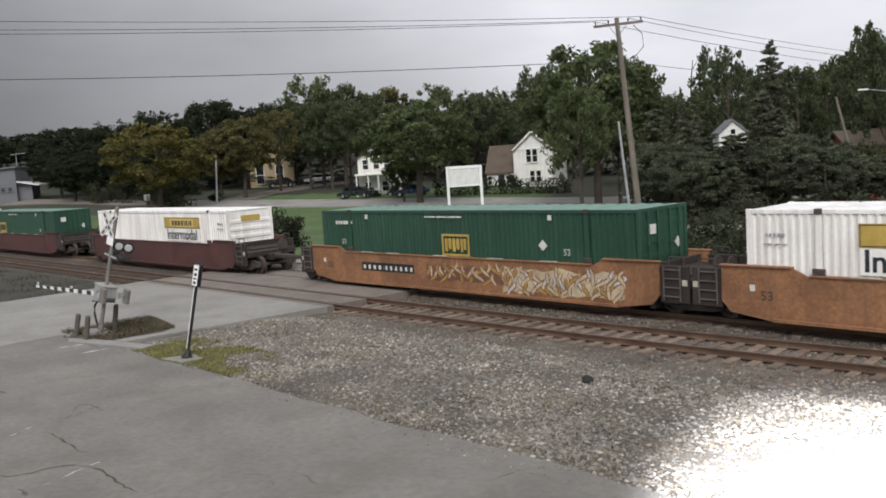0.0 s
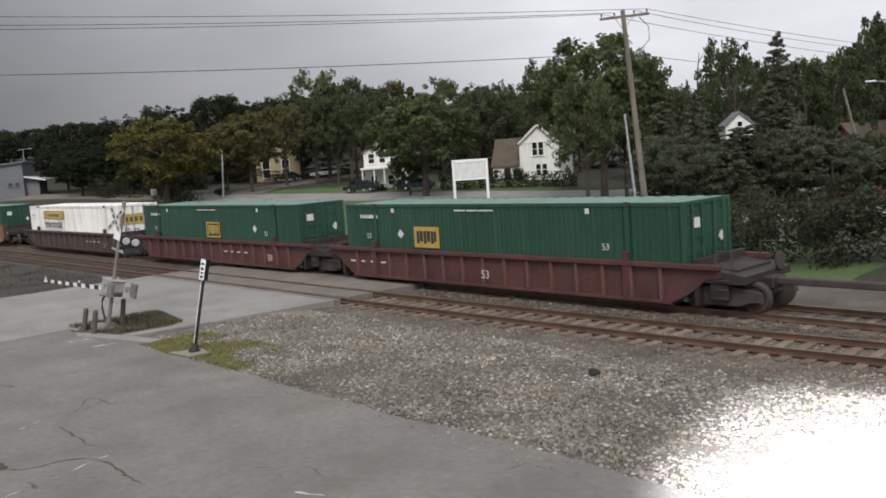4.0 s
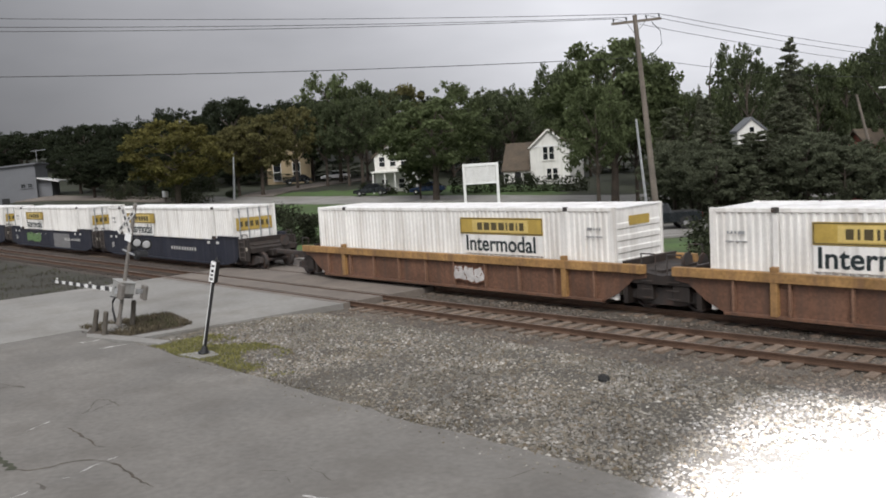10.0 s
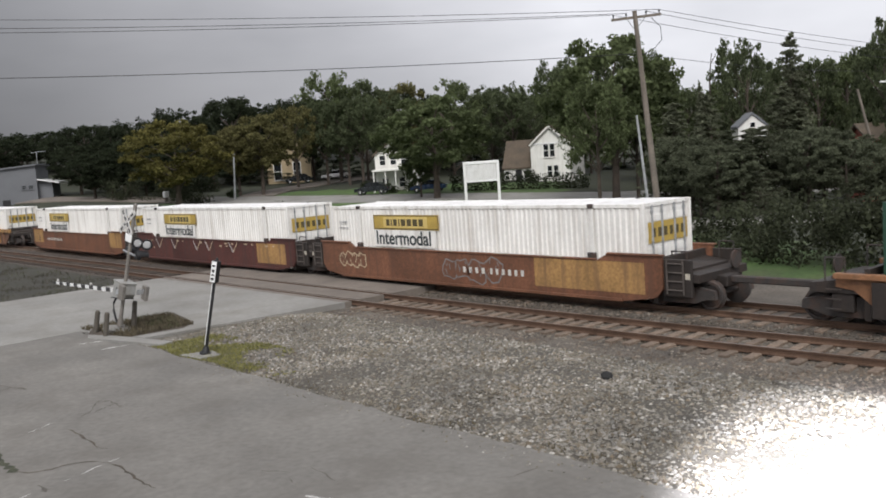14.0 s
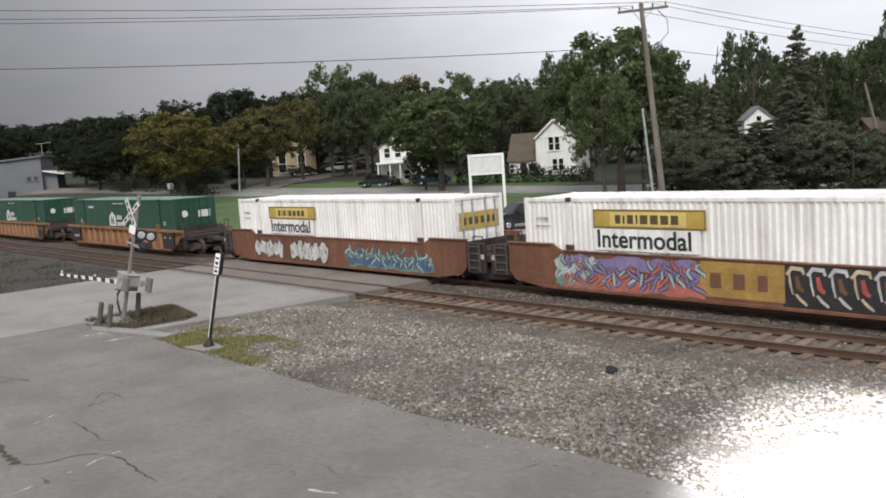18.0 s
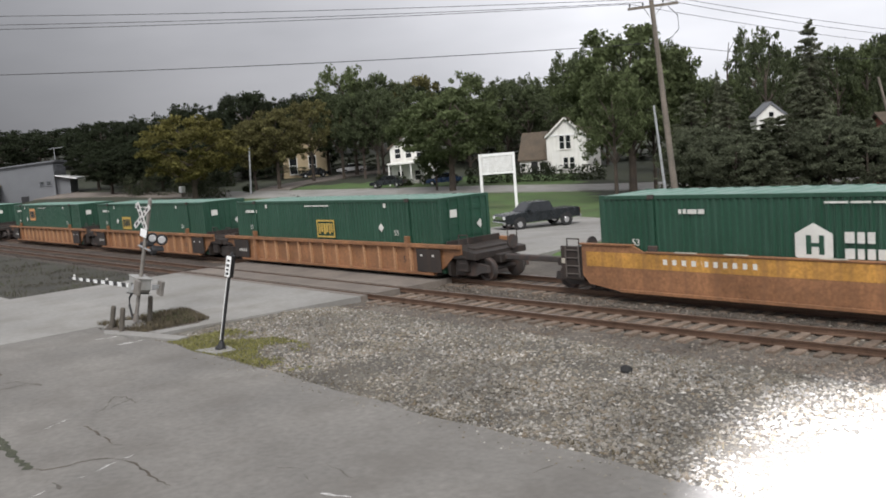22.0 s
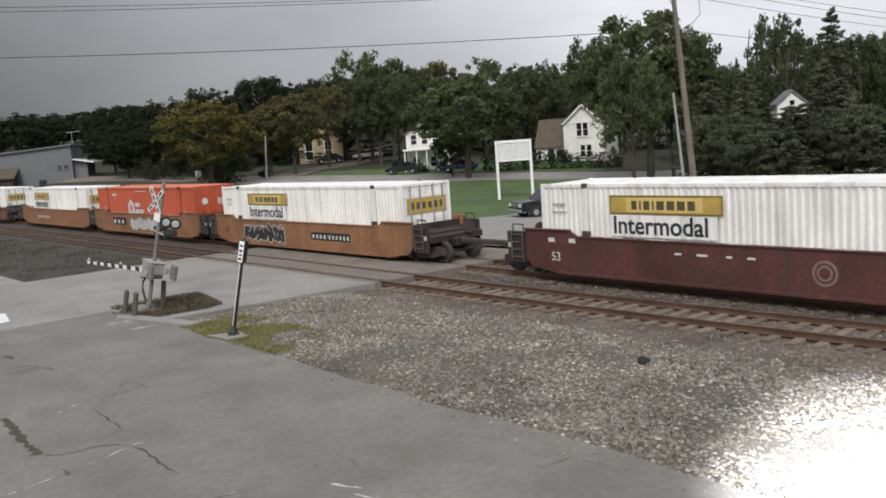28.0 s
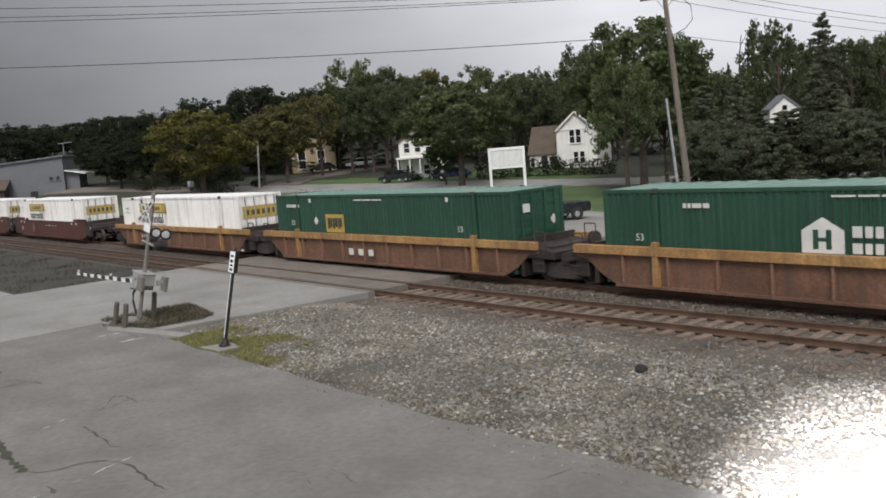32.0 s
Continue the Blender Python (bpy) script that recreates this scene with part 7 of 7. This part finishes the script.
# ---- white board sign on two posts ----
bs = tagged(new("board_sign"), "large white board on two white posts in the grass", "sign")
a, b = Vector((-55.4, 52.8)), Vector((-53.4, 54.9))
mid2 = (a + b) / 2
at(bs, pose(mid2.x, mid2.y, ground_z(mid2.x, mid2.y), 0, 0, math.degrees(math.atan2(b.y - a.y, b.x - a.x))))
hw = (b - a).length / 2
for s in (-1, 1):
    part("post", bx(s * hw - 0.12, s * hw + 0.12, -0.12, 0.12, -0.5, 5.05, bev=0.02), M_SIGNW, bs)
fb = bx(-hw + 0.12, hw - 0.12, -0.1, 0.1, 4.8, 5.05, bev=0.02)
part("header", fb, M_SIGNW, bs)
part("footer", bx(-hw + 0.12, hw - 0.12, -0.09, 0.09, 3.25, 3.42, bev=0.02), M_SIGNW, bs)
part("panel", bx(-hw + 0.12, hw - 0.12, -0.04, 0.04, 3.42, 4.8), M_OLDSIGN, bs, "pale grey back of the board")
sl = bmesh.new()
for i in range(26):
    box(sl, -hw + 0.18 + i * 0.098, -hw + 0.235 + i * 0.098, -0.055, -0.04, 3.45, 4.78)
part("louvre", sl, M_SIGNW, bs)

# ---- poles and wires ----


def utility_pole(base, top, r, arm=None, label="weathered wooden utility pole", surface=None):
    ob = tagged(new("utility_pole"), label, "utility pole")
    pb = bmesh.new()
    rod(pb, base, top, r, r * 0.62, n=12)
    part("shaft", pb, surface or M_POLE, ob)
    if arm:
        p, q = Vector(arm[0]), Vector(arm[1])
        ab = bmesh.new()
        m = Matrix.Translation((p + q) / 2) @ (q - p).to_track_quat("X", "Z").to_matrix().to_4x4() @ Matrix.Diagonal(((q - p).length, 0.10, 0.13, 1))
        bmesh.ops.create_cube(ab, size=1.0, matrix=m)
        part("crossarm", ab, M_POLE, ob)
        for f in (0.04, 0.3, 0.7, 0.96):
            c = p.lerp(q, f)
            ib = bmesh.new()
            rod(ib, c + Vector((0, 0, 0.06)), c + Vector((0, 0, 0.16)), 0.025, n=6)
            rod(ib, c + Vector((0, 0, 0.14)), c + Vector((0, 0, 0.26)), 0.055, 0.035, n=8)
            part("insulator", ib, M_BLACK, ob)
        for s in (0.3, 0.7):
            bb = bmesh.new()
            t = Vector(top)
            rod(bb, p.lerp(q, s), t + Vector((0, 0, -1.0)), 0.02, n=6)
            part("brace", bb, M_STEEL, ob)
    return ob


PT = Vector((-28.05, 39.97, 11.9))
A0, A1 = Vector((-28.85, 39.0, 11.5)), Vector((-27.1, 41.0, 11.65))
utility_pole((-26.7, 39.6, -0.5), PT, 0.19, (A0, A1), "tall weathered wooden utility pole with a crossarm, leaning")
utility_pole((-29.43, 42.77, -1.2), (-30.17, 42.74, 6.52), 0.10, None, "thin pale grey metal pole without arms", M_STEEL)
utility_pole((-101.1, 55.5, ground_z(-101.1, 55.5) - 0.3), (-101.2, 56.0, 7.3), 0.15, None, "thin pale grey metal pole beside the street", M_STEEL)
utility_pole((-27.5, 71.9, -1.5), (-29.4, 71.0, 7.9), 0.15, None, "thin leaning wooden pole before the spruces")
lamp = tagged(new("street_lamp"), "street lamp on a long arm over the road", "street lamp")
lb = bmesh.new()
rod(lb, (-24.4, 73.0, -1.4), (-24.4, 73.0, 7.8), 0.11, 0.07, n=10)
part("pole", lb, M_STEEL, lamp)
lb = bmesh.new()
rod(lb, (-24.4, 73.0, 7.7), (-26.7, 70.5, 8.2), 0.035, n=8)
part("arm", lb, M_STEEL, lamp)
at(part("lamp_head", bx(-0.4, 0.4, -0.13, 0.13, -0.07, 0.07, bev=0.05), M_SIGNW, lamp), pose(-27.0, 70.2, 8.2, 0, 0, 47))


def wire(p, q, sag, r=0.014, label="thin dark overhead wire"):
    p, q = Vector(p), Vector(q)
    n = 14
    pts = [p.lerp(q, i / n) - Vector((0, 0, sag * 4 * (i / n) * (1 - i / n))) for i in range(n + 1)]
    return tagged(part("wire", tube(pts, r, 5), M_BLACK), label, "wire", "overhead wires")


def beyond(p, q, f):
    """The point past q on the way from p, f times as far."""
    p, q = Vector(p), Vector(q)
    return p + (q - p) * f


for f, zl in ((0.04, 12.4), (0.3, 12.6), (0.96, 13.0)):
    c = A0.lerp(A1, f) + Vector((0, 0, 0.26))
    l = beyond(c, (-44.9, 13.6, zl), 1.35)
    wire(c, l, 0.25)
for f, e in ((0.04, (-25.9, 62.0, 10.2)), (0.7, (-25.4, 62.0, 10.6)), (0.96, (-24.7, 66.3, 10.7))):
    c = A0.lerp(A1, f) + Vector((0, 0, 0.26))
    wire(c, beyond(c, e, 1.6), 0.3)
lo = Vector((-27.85, 39.85, 9.65))
wire(lo, beyond(lo, (-44.8, 13.3, 10.3), 1.35), 0.3, 0.018)
wire(lo, (-26.0, 64.0, 8.8), 0.25, 0.014)
# a slack lead hanging from the crossarm
hang = [Vector((-27.45, 40.6, 11.5)), Vector((-27.1, 40.9, 11.0)), Vector((-27.05, 40.9, 10.3)), Vector((-27.3, 40.6, 9.9)), Vector((-27.7, 40.1, 9.6))]
tagged(part("wire", tube(hang, 0.02, 6), M_BLACK), "slack dark lead hanging from the crossarm", "wire", "overhead wires")

# added mast for the glare lamp; stands out of view
fm = tagged(new("floodlight_mast"), "added unseen mast holding the spot lamp that imitates a glare", "floodlight")
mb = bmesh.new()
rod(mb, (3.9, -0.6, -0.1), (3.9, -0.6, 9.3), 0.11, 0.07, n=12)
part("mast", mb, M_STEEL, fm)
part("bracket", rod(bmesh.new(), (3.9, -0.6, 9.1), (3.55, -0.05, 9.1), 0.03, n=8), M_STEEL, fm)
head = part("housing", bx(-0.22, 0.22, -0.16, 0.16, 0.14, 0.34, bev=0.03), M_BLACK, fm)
at(head, look(GLARE_EYE, GLARE_AIM))
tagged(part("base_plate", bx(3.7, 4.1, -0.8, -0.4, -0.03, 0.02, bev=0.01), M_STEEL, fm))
# a worn white mark at the road's edge
slab("paint_mark", [(-33.6, 7.2), (-31.2, 7.05), (-31.4, 7.45), (-33.2, 7.75)], -0.007, 0.004, M_SIGNW, "white painted mark at the road's edge", "road marking")

# ---- vehicles ----
M_CARDARK = mat("dark_car_paint", (0.01, 0.013, 0.015), 0.25, 0.0, var=0.1, scale=2, fine=20, bump=0.0)
M_CARBLUE = mat("blue_car_paint", (0.02, 0.045, 0.11), 0.25, var=0.1, scale=2, fine=20, bump=0.0)
M_CARWHITE = mat("white_car_paint", (0.7, 0.7, 0.7), 0.3, var=0.06, scale=2, fine=20, bump=0.0)
M_CHROME = mat("chrome", (0.7, 0.7, 0.7), 0.18, 1.0, var=0.05, bump=0.0)


def wheel(parent, x, y, r, w):
    tb = bmesh.new()
    rod(tb, (0, -w / 2, 0), (0, w / 2, 0), r, n=24)
    es = [e for e in tb.edges if abs(e.verts[0].co.y - e.verts[1].co.y) < 1e-5]
    bmesh.ops.bevel(tb, geom=es, offset=0.03, segments=1, affect="EDGES")
    wh = at(part("wheel", tb, M_RUBBER, parent), pose(x, y, r))
    rb = bmesh.new()
    for s in (-1, 1):
        rod(rb, (0, s * (w / 2 - 0.02), 0), (0, s * (w / 2 + 0.008), 0), r * 0.6, r * 0.5, n=16)
    part("rim", rb, M_CHROME, wh)
    return wh


def pickup_truck():
    """A dark pickup, nose towards -x, origin on the ground at its middle."""
    ob = tagged(new("pickup_truck"), "dark pickup truck waiting at the level crossing", "pickup truck")
    L, W = 5.7, 1.96
    b = bmesh.new()
    prof = [(-2.85, 0.48), (-2.85, 0.98), (-2.7, 1.08), (-1.35, 1.16), (0.75, 1.16), (2.75, 1.16), (2.85, 1.05), (2.85, 0.55), (2.3, 0.5), (-2.3, 0.42)]
    prism(b, prof, -W / 2, W / 2, "y")
    bmesh.ops.bevel(b, geom=b.edges[:], offset=0.035, segments=1, affect="EDGES")
    part("body", b, M_CARDARK, ob)
    c = bmesh.new()
    lo, hi = [(-1.45, 1.13), (0.85, 1.13)], [(-0.75, 1.76), (0.62, 1.76)]
    vs = [c.verts.new((x, s * (W / 2 - 0.04), z)) for x, z in lo for s in (-1, 1)] + [c.verts.new((x, s * (W / 2 - 0.2), z)) for x, z in hi for s in (-1, 1)]
    for f in ((0, 1, 5, 4), (2, 6, 7, 3), (0, 4, 6, 2), (1, 3, 7, 5), (4, 5, 7, 6)):
        c.faces.new([vs[i] for i in f])
    bmesh.ops.recalc_face_normals(c, faces=c.faces)
    cab = part("cab", c, M_CARDARK, ob)
    g = bmesh.new()

    def pane(pts):
        g.faces.new([g.verts.new(p) for p in pts])
    y0, y1 = W / 2 - 0.045, W / 2 - 0.185
    pane([(-1.40, -0.80, 1.19), (-1.40, 0.80, 1.19), (-0.84, 0.70, 1.70), (-0.84, -0.70, 1.70)])
    part("windscreen", g, M_GLASS, cab)
    for s in (-1, 1):
        for xa, xb, xc, xd in ((-1.1, -0.2, -0.2, -0.66), (-0.12, 0.7, 0.55, -0.12)):
            g = bmesh.new()
            pane([(xa, s * (y0 + 0.01), 1.2), (xb, s * (y0 + 0.01), 1.2), (xc, s * (y1 + 0.012), 1.68), (xd, s * (y1 + 0.012), 1.68)])
            part("side_window", g, M_GLASS, cab)
        part("mirror", bx(-1.15, -1.0, *sorted((s * (W / 2), s * (W / 2 + 0.2))), 1.15, 1.32, bev=0.02), M_CARDARK, ob)
        part("headlight", bx(-2.875, -2.82, *sorted((s * 0.62, s * 0.92)), 0.78, 0.98, bev=0.01), M_SIGNW, ob)
        part("tail_light", bx(2.83, 2.875, *sorted((s * 0.82, s * 0.96)), 0.75, 1.08, bev=0.01), M_LENS, ob)
        for x in (-1.8, 1.75):
            # flat black disc in place of a hollow wheel well
            arch = rod(bmesh.new(), (0, 0, 0), (0, s * 0.02, 0), 0.46, n=24)
            at(part("wheel_arch", arch, M_RUBBER, ob), pose(x, s * (W / 2 - 0.008), 0.42))
            wheel(ob, x, s * (W / 2 - 0.10), 0.38, 0.25)
    part("grille", bx(-2.885, -2.84, -0.6, 0.6, 0.74, 0.98, bev=0.01), M_CHROME, ob)
    part("front_bumper", bx(-2.98, -2.8, -0.97, 0.97, 0.42, 0.62, bev=0.04), M_CHROME, ob)
    part("rear_bumper", bx(2.82, 2.98, -0.97, 0.97, 0.45, 0.62, bev=0.04), M_CHROME, ob)
    # the body is solid; a flat black sheet stands for the open bed
    part("bed_cavity", bx(0.95, 2.7, -0.82, 0.82, 1.165, 1.172), M_RUBBER, ob, "flat black sheet in place of the open bed")
    return ob


def saloon_car(paint, label):
    ob = tagged(new("car"), label, "car", "parked cars")
    b = bmesh.new()
    prism(b, [(-2.2, 0.35), (-2.2, 0.72), (-1.2, 0.92), (1.6, 0.95), (2.2, 0.82), (2.2, 0.38)], -0.88, 0.88, "y")
    bmesh.ops.bevel(b, geom=b.edges[:], offset=0.04, segments=1, affect="EDGES")
    part("body", b, paint, ob)
    c = bmesh.new()
    prism(c, [(-1.15, 0.9), (1.75, 0.92), (1.05, 1.4), (-0.45, 1.42)], -0.74, 0.74, "y")
    part("cabin", c, M_GLASS, ob)
    part("roof", prism(bmesh.new(), [(-0.45, 1.41), (1.05, 1.39), (0.95, 1.46), (-0.35, 1.48)], -0.72, 0.72, "y"), paint, ob)
    for s in (-1, 1):
        for x in (-1.4, 1.35):
            wheel(ob, x, s * 0.8, 0.32, 0.2)
        part("headlight", bx(-2.215, -2.17, *sorted((s * 0.5, s * 0.8)), 0.58, 0.7, bev=0.01), M_SIGNW, ob)
        part("tail_light", bx(2.17, 2.215, *sorted((s * 0.5, s * 0.82)), 0.62, 0.76, bev=0.01), M_LENS, ob)
    return ob


for paint, x, y, turn, label in ((M_CARWHITE, -113.9, 80.6, 78, "white car parked on the side street"), (M_CARBLUE, -80.9, 70.9, 40, "dark blue car parked by the street"), (M_CARDARK, -86.3, 66.4, 34, "dark car parked before the white house"), (M_CARDARK, -114.0, 73.6, 66, "dark car parked by the tan building")):
    at(saloon_car(paint, label), pose(x, y, ground_z(x, y) + 0.16, 0, 0, turn))
# pale box on legs under the yellow tree
cb = tagged(new("mailbox"), "pale metal box on a post under the yellow tree", "mailbox")
part("post", bx(-0.12, 0.12, -0.12, 0.12, -0.3, 0.7), M_POLE, cb)
part("box", bx(-0.35, 0.35, -0.3, 0.3, 0.7, 1.5, bev=0.08), M_SIGNW, cb)
at(cb, pose(-108.7, 49.8, ground_z(-108.7, 49.8)))

truck_ob = pickup_truck()

# the pickup comes down the side road, slows and waits for the train
truck_rows = []
for t, x, y, turn in ((0.0, 2.0, 80.2, 36), (6.0, -20.0, 63.8, 38), (9.0, -31.0, 54.6, 42), (11.0, -37.9, 48.4, 55), (12.0, -40.0, 46.6, 65), (13.0, -40.95, 44.75, 70), (14.0, -41.15, 44.2, 70.5), (20.0, -41.15, 44.2, 70.5), (32.0, -41.15, 44.2, 70.5)):
    truck_rows.append((t, pose(x, y, ground_z(x, y) + 0.12, 0, 0, turn)))
OTHERS = [(truck_ob, truck_rows)]

# ---- ties of both tracks ----
tie_first = part("tie", tie_bm(), M_TIE, tracks[0])
rng_t = random.Random(4)
k = 0
for i in range(1, 262):
    x = 12.0 - i * 0.545
    if XL - 0.2 < x < XR + 0.1:
        continue
    o = new("tie", tie_first.data) if k else tie_first
    # ties west of the crossing take the darkened copy
    if x < XL:
        o.material_slots[0].link = "OBJECT"
        o.material_slots[0].material = M_TIEDIM
    k += 1
    o.parent = tracks[0]
    o.matrix_basis = pose(x + rng_t.uniform(-0.03, 0.03), NEAR_TRACK + bend(x)[0] + rng_t.uniform(-0.07, 0.07), rng_t.uniform(-0.025, 0.004), 0, 0, math.degrees(bend(x)[1]) + rng_t.uniform(-1.2, 1.2))
ft = bmesh.new()
for i in range(170):
    x = 10.0 - i * 0.56
    if XL < x < XR:
        continue
    r = bmesh.ops.create_cube(ft, size=1.0, matrix=pose(x, FAR_TRACK + rng_t.uniform(-0.06, 0.06), -0.27) @ Matrix.Diagonal((0.23, 2.6, 0.18, 1)))
tagged(part("tie", ft, M_TIE, tracks[1]), kind="stuff")


# ---- motion ----
def motions():
    for ob, mid, z, turn in MOVING:
        walk(ob, [(t, pose(mid - SPEED * t + lag, FAR_TRACK, z, 0, 0, turn)) for t, lag in TRAIN_SHIFTS])
    for ob, rows in OTHERS:
        walk(ob, rows)


motions()
